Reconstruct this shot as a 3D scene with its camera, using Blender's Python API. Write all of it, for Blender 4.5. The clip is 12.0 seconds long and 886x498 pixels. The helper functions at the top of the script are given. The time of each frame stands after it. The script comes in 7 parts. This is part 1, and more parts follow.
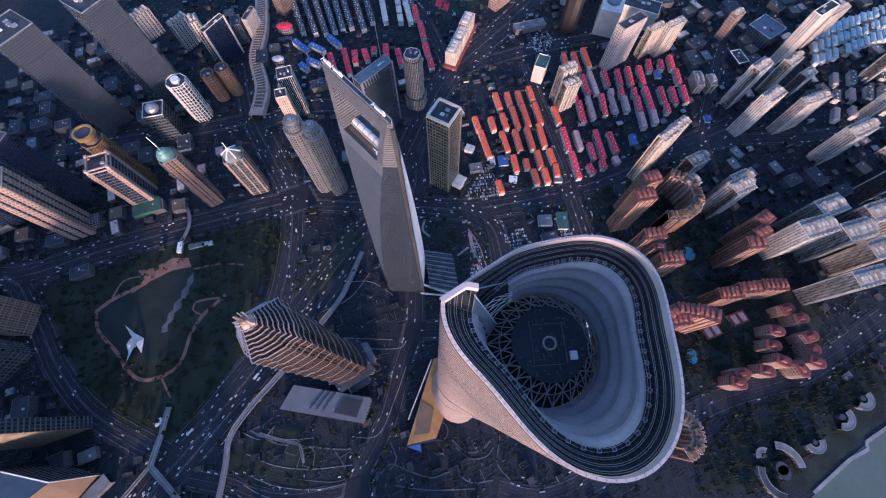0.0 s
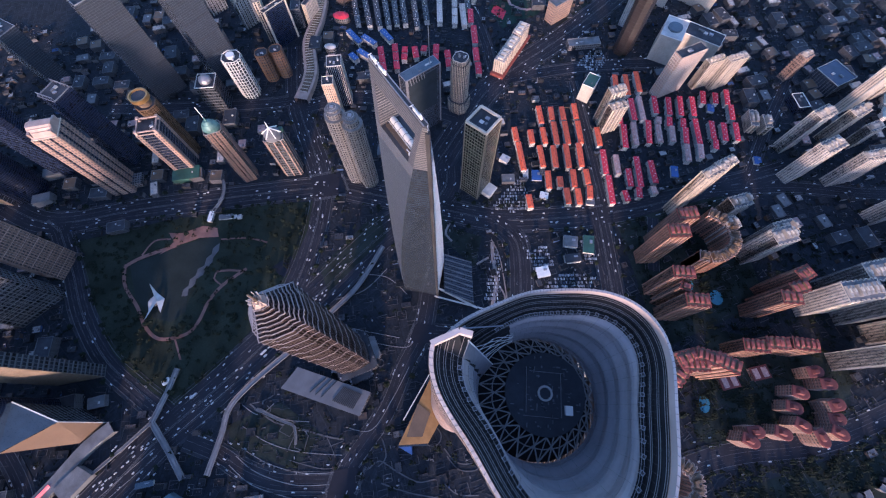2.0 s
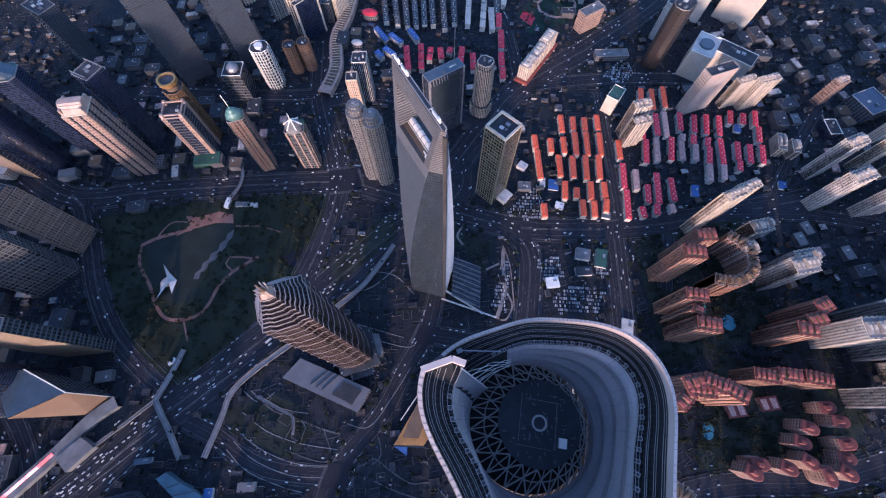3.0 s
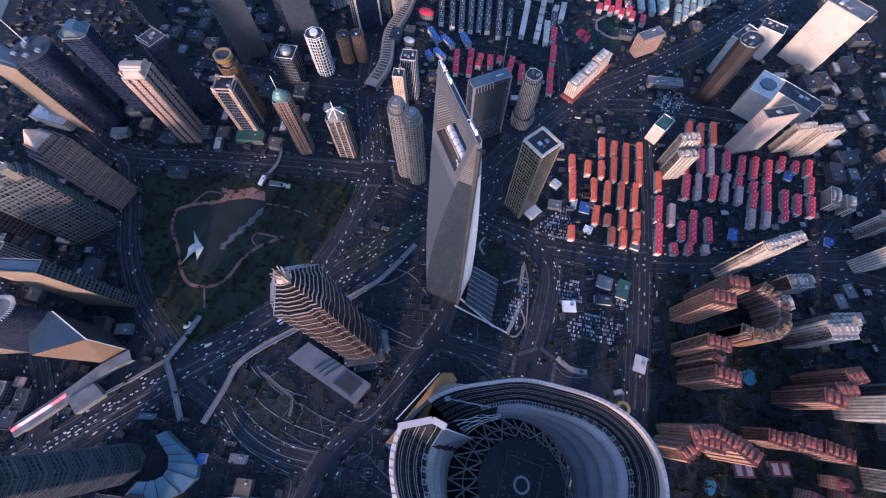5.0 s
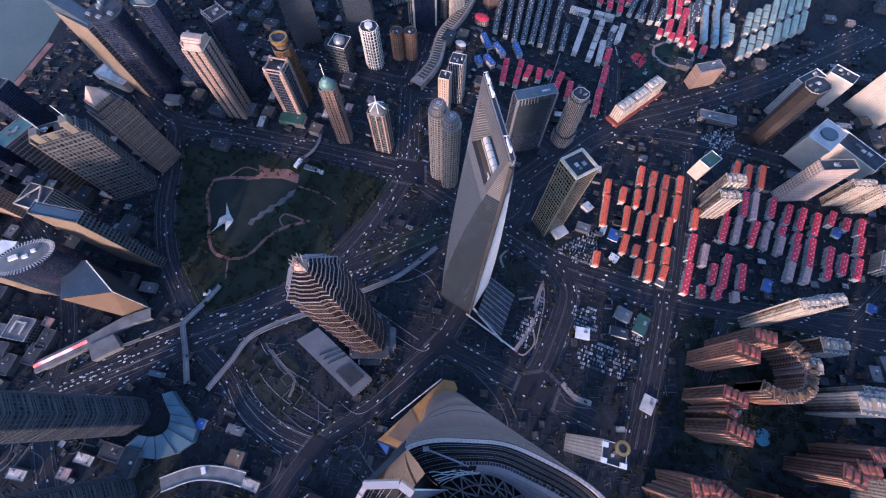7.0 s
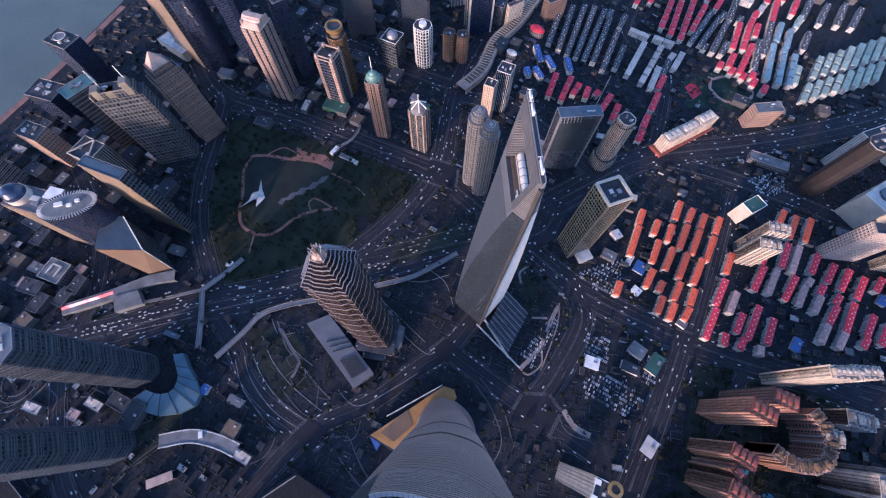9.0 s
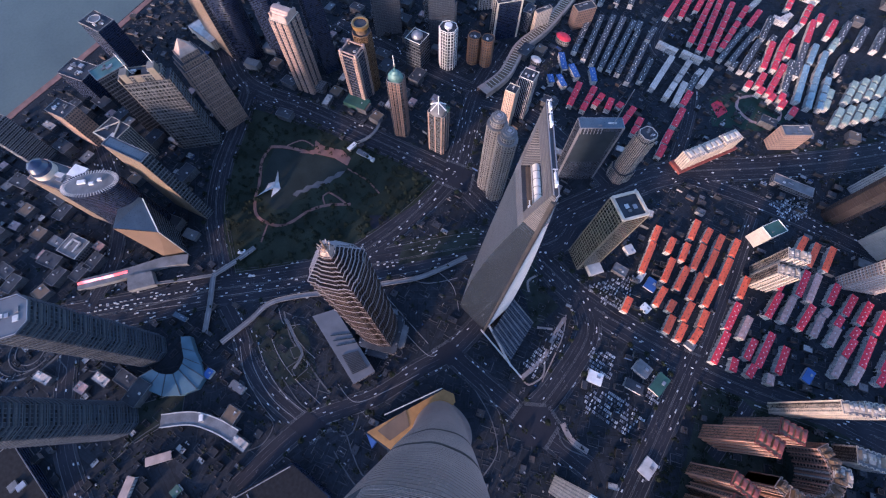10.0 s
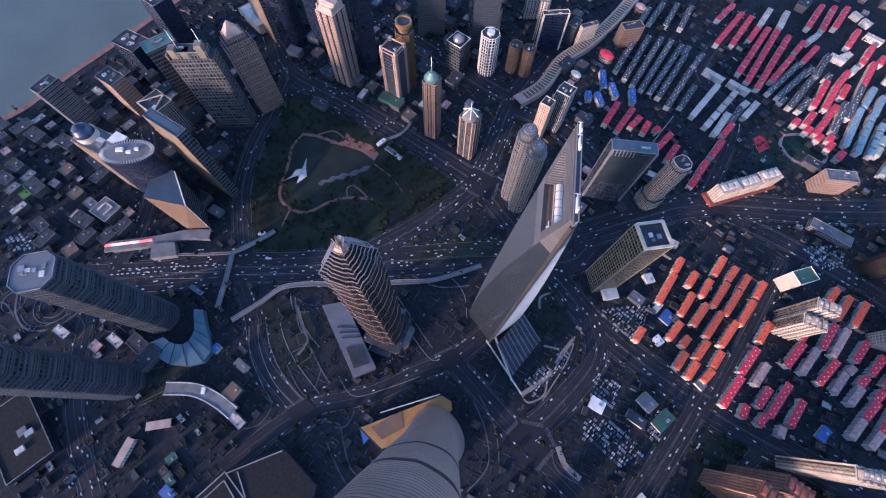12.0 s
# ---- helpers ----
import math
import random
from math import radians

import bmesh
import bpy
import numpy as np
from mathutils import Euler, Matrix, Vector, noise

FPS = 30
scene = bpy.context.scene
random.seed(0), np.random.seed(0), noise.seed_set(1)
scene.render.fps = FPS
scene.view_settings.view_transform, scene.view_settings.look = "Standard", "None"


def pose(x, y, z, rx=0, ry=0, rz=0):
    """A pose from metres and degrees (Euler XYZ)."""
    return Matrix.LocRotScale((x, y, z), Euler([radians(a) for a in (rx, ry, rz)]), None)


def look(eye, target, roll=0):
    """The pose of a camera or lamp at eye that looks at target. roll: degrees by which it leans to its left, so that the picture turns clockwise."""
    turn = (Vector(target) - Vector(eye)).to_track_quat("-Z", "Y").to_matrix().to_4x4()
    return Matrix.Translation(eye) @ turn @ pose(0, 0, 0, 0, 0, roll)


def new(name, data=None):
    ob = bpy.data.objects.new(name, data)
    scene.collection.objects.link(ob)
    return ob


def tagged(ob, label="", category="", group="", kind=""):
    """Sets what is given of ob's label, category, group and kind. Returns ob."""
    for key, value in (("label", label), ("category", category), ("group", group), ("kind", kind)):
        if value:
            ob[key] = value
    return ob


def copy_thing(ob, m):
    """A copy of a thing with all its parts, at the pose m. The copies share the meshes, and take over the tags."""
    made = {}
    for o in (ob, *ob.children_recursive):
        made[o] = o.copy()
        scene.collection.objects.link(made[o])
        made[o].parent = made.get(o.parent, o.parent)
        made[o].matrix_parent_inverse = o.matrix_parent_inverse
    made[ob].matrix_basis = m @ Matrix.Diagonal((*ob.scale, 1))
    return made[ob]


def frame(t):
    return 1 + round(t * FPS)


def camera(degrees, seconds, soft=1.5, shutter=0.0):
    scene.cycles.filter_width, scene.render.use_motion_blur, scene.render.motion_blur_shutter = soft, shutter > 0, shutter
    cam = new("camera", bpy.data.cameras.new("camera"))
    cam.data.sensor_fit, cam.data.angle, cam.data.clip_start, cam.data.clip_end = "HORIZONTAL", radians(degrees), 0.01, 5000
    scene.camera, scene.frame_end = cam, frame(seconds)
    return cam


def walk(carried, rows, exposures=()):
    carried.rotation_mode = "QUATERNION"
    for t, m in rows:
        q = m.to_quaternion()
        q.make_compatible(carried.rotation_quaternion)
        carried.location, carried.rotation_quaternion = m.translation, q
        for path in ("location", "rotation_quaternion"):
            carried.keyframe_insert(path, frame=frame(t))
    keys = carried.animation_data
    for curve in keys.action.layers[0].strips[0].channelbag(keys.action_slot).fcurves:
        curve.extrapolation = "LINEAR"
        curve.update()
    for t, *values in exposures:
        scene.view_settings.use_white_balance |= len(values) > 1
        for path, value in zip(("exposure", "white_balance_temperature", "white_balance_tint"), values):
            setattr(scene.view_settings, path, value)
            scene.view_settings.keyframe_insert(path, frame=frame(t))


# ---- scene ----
cam = camera(97.17, 12.0, soft=1.2)
PATH = [
    (0.0, pose(0.11, -23.33, 700.86, 21.794, 0.334, 4.262)),
    (1.0, pose(1.30, -20.10, 700.58, 21.926, 0.273, 8.727)),
    (2.0, pose(2.24, -16.60, 700.03, 22.131, 0.211, 13.222)),
    (3.0, pose(2.91, -12.54, 699.33, 22.272, 0.139, 17.842)),
    (5.0, pose(2.70, -4.48, 699.22, 22.537, -0.066, 26.894)),
    (6.0, pose(2.11, -0.42, 699.67, 22.675, -0.141, 31.364)),
    (7.0, pose(1.37, 3.67, 699.56, 22.752, -0.274, 35.914)),
    (9.0, pose(-0.88, 12.31, 699.57, 22.866, -0.513, 45.013)),
    (10.0, pose(-2.02, 16.78, 700.12, 22.907, -0.596, 49.382)),
    (11.0, pose(-3.84, 20.63, 700.28, 22.915, -0.725, 53.415)),
    (12.0, pose(-5.41, 25.05, 700.55, 22.963, -0.829, 56.760)),
]
walk(cam, PATH, exposures=((0.0, 1.74, 5760, 25), (12.0, 1.74, 5760, 25)))

# ---- light: a low, hazy evening sun and a blue dusk sky ----
SUN_AZ, SUN_EL = (0.17, -0.985), 11.0
world = bpy.data.worlds.new("dusk_sky")
scene.world = world
world.use_nodes = True
wn = world.node_tree.nodes
sky = wn.new("ShaderNodeTexSky")
sky.sky_type = "NISHITA"
sky.sun_disc = False
sky.sun_elevation = radians(SUN_EL)
sky.sun_rotation = math.atan2(SUN_AZ[0], SUN_AZ[1])
sky.air_density, sky.dust_density, sky.ozone_density = 1.0, 1.0, 3.0
wn["Background"].inputs["Strength"].default_value = 0.15
world.node_tree.links.new(sky.outputs[0], wn["Background"].inputs["Color"])
sun = new("sun", bpy.data.lights.new("sun", "SUN"))
sun.data.energy, sun.data.angle, sun.data.color = 2.12, radians(5.0), (1.0, 0.70, 0.50)
sun.matrix_world = look((SUN_AZ[0] * 900, SUN_AZ[1] * 900, 900 * math.tan(radians(SUN_EL))), (0, 0, 0))


# ---- materials ----
class Nodes:
    def __init__(self, name):
        self.mat = bpy.data.materials.new(name)
        self.mat.use_nodes = True
        self.tree = self.mat.node_tree
        self.bsdf = self.tree.nodes["Principled BSDF"]

    def add(self, kind, **values):
        n = self.tree.nodes.new(kind)
        for key, v in values.items():
            n.inputs[key].default_value = v
        return n

    def link(self, a, b):
        self.tree.links.new(a, b)

    def math(self, op, a, b=0.0, c=0.0):
        n = self.tree.nodes.new("ShaderNodeMath")
        n.operation = op
        for i, v in enumerate((a, b, c)):
            if isinstance(v, (int, float)):
                n.inputs[i].default_value = v
            else:
                self.link(v, n.inputs[i])
        return n.outputs[0]

    def mix(self, fac, a, b, kind="MIX"):
        n = self.tree.nodes.new("ShaderNodeMix")
        n.data_type, n.blend_type = "RGBA", kind
        for i, v in ((0, fac), (6, a), (7, b)):
            if isinstance(v, (int, float)):
                n.inputs[i].default_value = v
            elif isinstance(v, tuple):
                n.inputs[i].default_value = (*v[:3], 1)
            else:
                self.link(v, n.inputs[i])
        return n.outputs[2]

    def noise(self, scale, detail=4.0, coord="Object"):
        c = self.tree.nodes.new("ShaderNodeTexCoord")
        n = self.add("ShaderNodeTexNoise", Scale=scale, Detail=detail)
        self.link(c.outputs[coord], n.inputs["Vector"])
        return n.outputs["Fac"]

    def level(self, fac, lo, hi):
        n = self.add("ShaderNodeMapRange")
        n.inputs[1].default_value, n.inputs[2].default_value = lo, hi
        self.link(fac, n.inputs[0])
        return n.outputs[0]

    def bump(self, height, distance, strength=0.5):
        n = self.add("ShaderNodeBump", Strength=strength, Distance=distance)
        self.link(height, n.inputs["Height"])
        self.link(n.outputs[0], self.bsdf.inputs["Normal"])

    def own(self):
        return self.tree.nodes.new("ShaderNodeObjectInfo").outputs["Random"]


def shade(c, k):
    return tuple(min(1.0, v * k) for v in c)


def plain(name, colour, rough=0.7, metal=0.0, coarse=0.05, fine=0.8, vary=0.35, relief=0.1, own=0.0):
    """A surface with broad stains, fine grain and slight relief."""
    m = Nodes(name)
    a, b = m.noise(coarse, 5), m.noise(fine, 6)
    c = m.mix(m.level(a, 0.3, 0.7), shade(colour, 1 - vary), shade(colour, 1 + vary))
    c = m.mix(m.math("MULTIPLY", m.level(b, 0.35, 0.75), vary), c, shade(colour, 0.45))
    if own:
        c = m.mix(m.math("MULTIPLY", m.own(), own), c, shade(colour, 0.35))
    m.link(c, m.bsdf.inputs["Base Color"])
    m.link(m.math("MULTIPLY_ADD", b, 0.25, rough - 0.12), m.bsdf.inputs["Roughness"])
    m.bsdf.inputs["Metallic"].default_value = metal
    if rough > 0.7 and max(colour) < 0.07:
        m.bsdf.inputs["Specular IOR Level"].default_value = 0.12
    m.bump(b, relief)
    return m.mat


def facade(name, wall, glass, bay=3.6, floor=3.8, pier=0.35, spandrel=0.4, gloss=0.25, wall_rough=0.55, metal=0.0, vary=0.45):
    """A wall of windows between piers and floor bands, laid out in metres along the wall and up it."""
    m = Nodes(name)
    uv = m.tree.nodes.new("ShaderNodeUVMap")
    sep = m.tree.nodes.new("ShaderNodeSeparateXYZ")
    m.link(uv.outputs[0], sep.inputs[0])
    u, v = m.math("DIVIDE", sep.outputs[0], bay), m.math("DIVIDE", sep.outputs[1], floor)
    fu, fv = m.math("FRACT", u), m.math("FRACT", v)
    win = m.math("MULTIPLY", m.math("GREATER_THAN", fu, pier), m.math("GREATER_THAN", fv, spandrel))
    cell = m.add("ShaderNodeCombineXYZ")
    m.link(m.math("FLOOR", u), cell.inputs[0])
    m.link(m.math("FLOOR", v), cell.inputs[1])
    m.link(m.own(), cell.inputs[2])
    wnz = m.tree.nodes.new("ShaderNodeTexWhiteNoise")
    wnz.noise_dimensions = "3D"
    m.link(cell.outputs[0], wnz.inputs["Vector"])
    pane = m.mix(wnz.outputs["Value"], shade(glass, 1 - vary), shade(glass, 1 + vary))
    stain, grain = m.noise(0.06, 5), m.noise(0.7, 5)
    body = m.mix(m.level(stain, 0.3, 0.7), shade(wall, 0.72), shade(wall, 1.18))
    body = m.mix(m.math("MULTIPLY", m.level(grain, 0.4, 0.8), 0.3), body, shade(wall, 0.5))
    m.link(m.mix(win, body, pane), m.bsdf.inputs["Base Color"])
    m.link(m.math("MULTIPLY_ADD", win, gloss - wall_rough, wall_rough), m.bsdf.inputs["Roughness"])
    m.bsdf.inputs["Metallic"].default_value = metal
    m.bump(m.math("SUBTRACT", 1.0, win), 0.25, 0.6)
    return m.mat


def islands(name, stops):
    """A weathered surface whose tone differs from piece to piece."""
    m = Nodes(name)
    geo = m.tree.nodes.new("ShaderNodeNewGeometry")
    ramp = m.tree.nodes.new("ShaderNodeValToRGB")
    ramp.color_ramp.interpolation = "CONSTANT"
    for i, (at_, c) in enumerate(stops):
        e = ramp.color_ramp.elements[i] if i < 2 else ramp.color_ramp.elements.new(at_)
        e.position, e.color = at_, (*c, 1)
    m.link(geo.outputs["Random Per Island"], ramp.inputs[0])
    grain = m.noise(0.8, 5)
    m.link(m.mix(m.math("MULTIPLY", m.level(grain, 0.35, 0.75), 0.5), ramp.outputs[0], (0.014, 0.015, 0.017)), m.bsdf.inputs["Base Color"])
    m.bsdf.inputs["Roughness"].default_value = 0.85
    m.bsdf.inputs["Specular IOR Level"].default_value = 0.2
    m.bump(grain, 0.1)
    return m.mat


M = {}
def block_ground():
    """Paved and planted plots of many sizes, with paler paths between them."""
    m = Nodes("mixed_ground")
    c = m.tree.nodes.new("ShaderNodeTexCoord")
    warp = m.add("ShaderNodeTexNoise", Scale=0.02, Detail=3)
    m.link(c.outputs["Object"], warp.inputs["Vector"])
    shift = m.tree.nodes.new("ShaderNodeVectorMath")
    shift.operation = "MULTIPLY_ADD"
    m.link(warp.outputs["Color"], shift.inputs[0])
    shift.inputs[1].default_value = (4, 4, 0)
    m.link(c.outputs["Object"], shift.inputs[2])
    col = (0.026, 0.028, 0.032)
    turn = m.tree.nodes.new("ShaderNodeVectorRotate")
    turn.rotation_type = "Z_AXIS"
    turn.inputs["Angle"].default_value = radians(28)
    m.link(shift.outputs[0], turn.inputs["Vector"])
    for scale in (1 / 60, 1 / 22, 1 / 8):
        cells = m.add("ShaderNodeTexVoronoi", Scale=scale)
        cells.distance = "CHEBYCHEV"
        m.link(turn.outputs[0], cells.inputs["Vector"])
        sep = m.tree.nodes.new("ShaderNodeSeparateColor")
        m.link(cells.outputs["Color"], sep.inputs[0])
        tone = m.mix(sep.outputs[0], (0.007, 0.010, 0.012), (0.026, 0.030, 0.038))
        col = m.mix(0.6, col, tone)
    # lots: each block has its own grid of paths and courts
    blocks = m.add("ShaderNodeTexVoronoi", Scale=1 / 95)
    blocks.distance = "CHEBYCHEV"
    m.link(turn.outputs[0], blocks.inputs["Vector"])
    key = m.tree.nodes.new("ShaderNodeSeparateColor")
    m.link(blocks.outputs["Color"], key.inputs[0])
    spin = m.tree.nodes.new("ShaderNodeVectorRotate")
    spin.rotation_type = "Z_AXIS"
    m.link(shift.outputs[0], spin.inputs["Vector"])
    m.link(m.math("MULTIPLY", key.outputs[0], 3.0), spin.inputs["Angle"])
    for width, height, joint, tone, amount in ((26.0, 15.0, 0.55, (0.085, 0.088, 0.098), 0.55), (9.0, 5.0, 0.22, (0.05, 0.053, 0.062), 0.45)):
        lots = m.add("ShaderNodeTexBrick", Scale=1.0)
        lots.inputs["Brick Width"].default_value, lots.inputs["Row Height"].default_value = width, height
        lots.inputs["Mortar Size"].default_value, lots.inputs["Mortar Smooth"].default_value = joint, 0.3
        lots.inputs["Color1"].default_value, lots.inputs["Color2"].default_value = (0.011, 0.014, 0.018, 1), (0.034, 0.040, 0.054, 1)
        m.link(spin.outputs[0], lots.inputs["Vector"])
        col = m.mix(0.35, col, lots.outputs["Color"])
        col = m.mix(m.math("MULTIPLY", m.math("MULTIPLY", lots.outputs["Fac"], amount), m.math("GREATER_THAN", key.outputs[1], 0.3)), col, tone)
    grain = m.noise(0.35, 6)
    col = m.mix(m.math("MULTIPLY", m.level(grain, 0.35, 0.75), 0.5), col, (0.016, 0.020, 0.025))
    m.link(col, m.bsdf.inputs["Base Color"])
    m.bsdf.inputs["Roughness"].default_value = 0.9
    m.bsdf.inputs["Specular IOR Level"].default_value = 0.12
    m.bump(grain, 0.5)
    return m.mat


M["ground"] = block_ground()
M["asphalt"] = plain("asphalt", (0.027, 0.028, 0.036), 0.85, coarse=0.02, fine=0.6, vary=0.25)
M["dark_asphalt"] = plain("new_asphalt", (0.023, 0.024, 0.032), 0.85, coarse=0.03, vary=0.15)
M["paving"] = plain("paving", (0.038, 0.041, 0.050), 0.85, coarse=0.04, fine=0.5, vary=0.35)
M["concrete"] = plain("concrete", (0.22, 0.21, 0.21), 0.8, coarse=0.05, vary=0.3)
M["kerb"] = plain("kerb_stone", (0.11, 0.11, 0.115), 0.8)
M["paint"] = plain("road_paint", (0.10, 0.10, 0.108), 0.7, vary=0.3)
M["lawn"] = plain("park_lawn", (0.026, 0.034, 0.025), 0.95, coarse=0.015, fine=0.3, vary=0.5)
M["soil"] = plain("planting_bed", (0.026, 0.033, 0.029), 0.95, coarse=0.03, fine=0.4, vary=0.5)
M["path"] = plain("red_park_path", (0.22, 0.11, 0.09), 0.9, coarse=0.05, vary=0.3)
M["white"] = plain("white_paint", (0.75, 0.73, 0.70), 0.5, coarse=0.1, vary=0.15)
M["offwhite"] = plain("weathered_white", (0.5, 0.48, 0.46), 0.6, coarse=0.08, vary=0.25)
M["grey"] = plain("grey_roofing", (0.14, 0.145, 0.155), 0.8, coarse=0.06, vary=0.35)
M["dark"] = plain("dark_roofing", (0.052, 0.057, 0.068), 0.75, coarse=0.06, vary=0.35)
M["steel"] = plain("dull_steel", (0.32, 0.32, 0.34), 0.45, metal=0.6, vary=0.2)
M["darksteel"] = plain("dark_steel", (0.06, 0.06, 0.065), 0.5, metal=0.4, vary=0.3)
M["pink_stone"] = plain("pink_stone", (0.38, 0.27, 0.225), 0.6, coarse=0.08, vary=0.25)
M["cream"] = plain("cream_stone", (0.56, 0.48, 0.39), 0.6, coarse=0.08, vary=0.2)
M["copper"] = plain("copper_cladding", (0.42, 0.21, 0.07), 0.45, metal=0.3, coarse=0.06, vary=0.25)
M["copper_dark"] = plain("weathered_copper", (0.23, 0.115, 0.055), 0.5, metal=0.2, coarse=0.06, vary=0.25)
M["gold"] = plain("gold_cladding", (0.50, 0.30, 0.12), 0.35, metal=0.7, vary=0.2)
M["verdigris"] = plain("verdigris_roof", (0.08, 0.17, 0.16), 0.5, metal=0.2, vary=0.3)
M["blue_sheet"] = plain("blue_sheet_roof", (0.04, 0.12, 0.36), 0.5, vary=0.3, own=0.4)
M["green_sheet"] = plain("green_roof", (0.025, 0.085, 0.065), 0.6, vary=0.3)
M["clay_red"] = plain("clay_red_roof", (0.72, 0.038, 0.07), 0.75, coarse=0.15, fine=1.2, vary=0.3, own=0.3)
M["clay_orange"] = plain("orange_tile_roof", (0.84, 0.125, 0.055), 0.75, coarse=0.15, fine=1.2, vary=0.25, own=0.25)
M["roof_blue"] = plain("blue_tile_roof", (0.24, 0.35, 0.39), 0.7, coarse=0.15, vary=0.3, own=0.4)
M["roof_teal"] = plain("teal_tile_roof", (0.36, 0.42, 0.33), 0.7, coarse=0.15, vary=0.3, own=0.4)
M["roof_grey"] = plain("flat_grey_roof", (0.085, 0.088, 0.10), 0.85, coarse=0.15, vary=0.45, own=0.5)
M["roof_pale"] = plain("pale_roof", (0.60, 0.49, 0.42), 0.8, coarse=0.15, vary=0.35, own=0.5)
M["roof_mauve"] = plain("faded_red_roof", (0.50, 0.31, 0.28), 0.85, coarse=0.2, vary=0.4, own=0.4)
M["render_wall"] = facade("rendered_house_wall", (0.60, 0.57, 0.54), (0.05, 0.055, 0.065), 3.2, 2.9, 0.5, 0.5, 0.3)
M["car_white"] = plain("white_car_paint", (0.55, 0.55, 0.55), 0.3, vary=0.05)
M["car_dark"] = plain("dark_car_paint", (0.05, 0.05, 0.06), 0.3, vary=0.1)
M["car_red"] = plain("red_car_paint", (0.45, 0.04, 0.03), 0.3, vary=0.1)
M["glass"] = plain("dark_glass", (0.03, 0.04, 0.05), 0.12, metal=0.0, vary=0.2)
M["tyre"] = plain("tyre_rubber", (0.02, 0.02, 0.02), 0.9, vary=0.1)
M["bark"] = plain("bark", (0.06, 0.045, 0.035), 0.95, coarse=0.5, fine=4, vary=0.3)
M["leaf"] = plain("foliage", (0.018, 0.026, 0.018), 0.9, coarse=0.12, fine=1.0, vary=0.5, own=0.4)
M["leaf_warm"] = plain("autumn_foliage", (0.021, 0.025, 0.017), 0.9, coarse=0.12, fine=1.0, vary=0.5, own=0.4)
M["water"] = plain("river_water", (0.085, 0.103, 0.085), 0.4, coarse=0.01, fine=0.15, vary=0.15, relief=0.3)
M["pond"] = plain("pond_water", (0.021, 0.028, 0.026), 0.75, coarse=0.03, fine=0.3, vary=0.2, relief=0.05)
M["pool"] = plain("pool_water", (0.05, 0.20, 0.27), 0.2, coarse=0.1, vary=0.15)
M["blue_glass_roof"] = plain("pale_blue_glass_roof", (0.07, 0.10, 0.13), 0.3, metal=0.2, coarse=0.05, vary=0.2)

M["gutter"] = plain("black_gutter_membrane", (0.018, 0.019, 0.022), 0.8, coarse=0.2, vary=0.3)
M["olive_fin"] = plain("olive_metal_fins", (0.11, 0.10, 0.082), 0.6, vary=0.2)
M["bowl"] = plain("blue_grey_bowl_panels", (0.235, 0.225, 0.245), 0.42, metal=0.1, coarse=0.12, fine=0.9, vary=0.2, relief=0.02)
M["rim"] = plain("pale_rim_metal", (0.46, 0.38, 0.355), 0.5, coarse=0.2, vary=0.15)
M["bronze_fin"] = plain("bronze_fins", (0.15, 0.108, 0.092), 0.45, metal=0.3, vary=0.25)
M["eave"] = plain("pale_metal_eaves", (0.42, 0.36, 0.34), 0.4, metal=0.15, vary=0.25)
M["truss"] = plain("grey_painted_truss", (0.19, 0.18, 0.175), 0.55, metal=0.2, vary=0.25)
M["band_dark"] = plain("dark_louvre_band", (0.03, 0.03, 0.034), 0.8, vary=0.2)
M["deck"] = plain("roof_deck", (0.10, 0.105, 0.11), 0.8, coarse=0.3, fine=2, vary=0.4)
M["brownroof"] = plain("brown_roof_panel", (0.13, 0.085, 0.055), 0.7, vary=0.25)
M["offgrey"] = plain("pale_grey_sheet", (0.135, 0.135, 0.145), 0.5, metal=0.2, coarse=0.05, vary=0.15)

M["roof_rose"] = plain("rose_red_roof", (0.29, 0.07, 0.055), 0.7, coarse=0.2, vary=0.35, own=0.4)
M["clay_dark"] = plain("dark_clay", (0.14, 0.034, 0.03), 0.8, vary=0.3)
M["bridge"] = plain("grey_bridge_deck", (0.15, 0.15, 0.16), 0.8, coarse=0.08, vary=0.3)
M["car_silver"] = plain("silver_car_paint", (0.4, 0.41, 0.42), 0.3, metal=0.4, vary=0.05)
M["pitch"] = plain("green_pitch", (0.05, 0.16, 0.05), 0.9, coarse=0.08, vary=0.25)
M["bronze"] = plain("bronze_cladding", (0.15, 0.10, 0.07), 0.5, metal=0.1, coarse=0.03, vary=0.12)
M["navydome"] = plain("dark_blue_glass", (0.03, 0.045, 0.09), 0.2, coarse=0.05, vary=0.25)
lit = Nodes("lit_red_panel")
lit_c = lit.mix(lit.level(lit.noise(0.03, 2), 0.45, 0.6), (0.9, 0.12, 0.12), (0.95, 0.6, 0.6))
lit.link(lit_c, lit.bsdf.inputs["Base Color"])
lit.link(lit_c, lit.bsdf.inputs["Emission Color"])
lit.bsdf.inputs["Emission Strength"].default_value = 0.55
M["lit_red"] = lit.mat

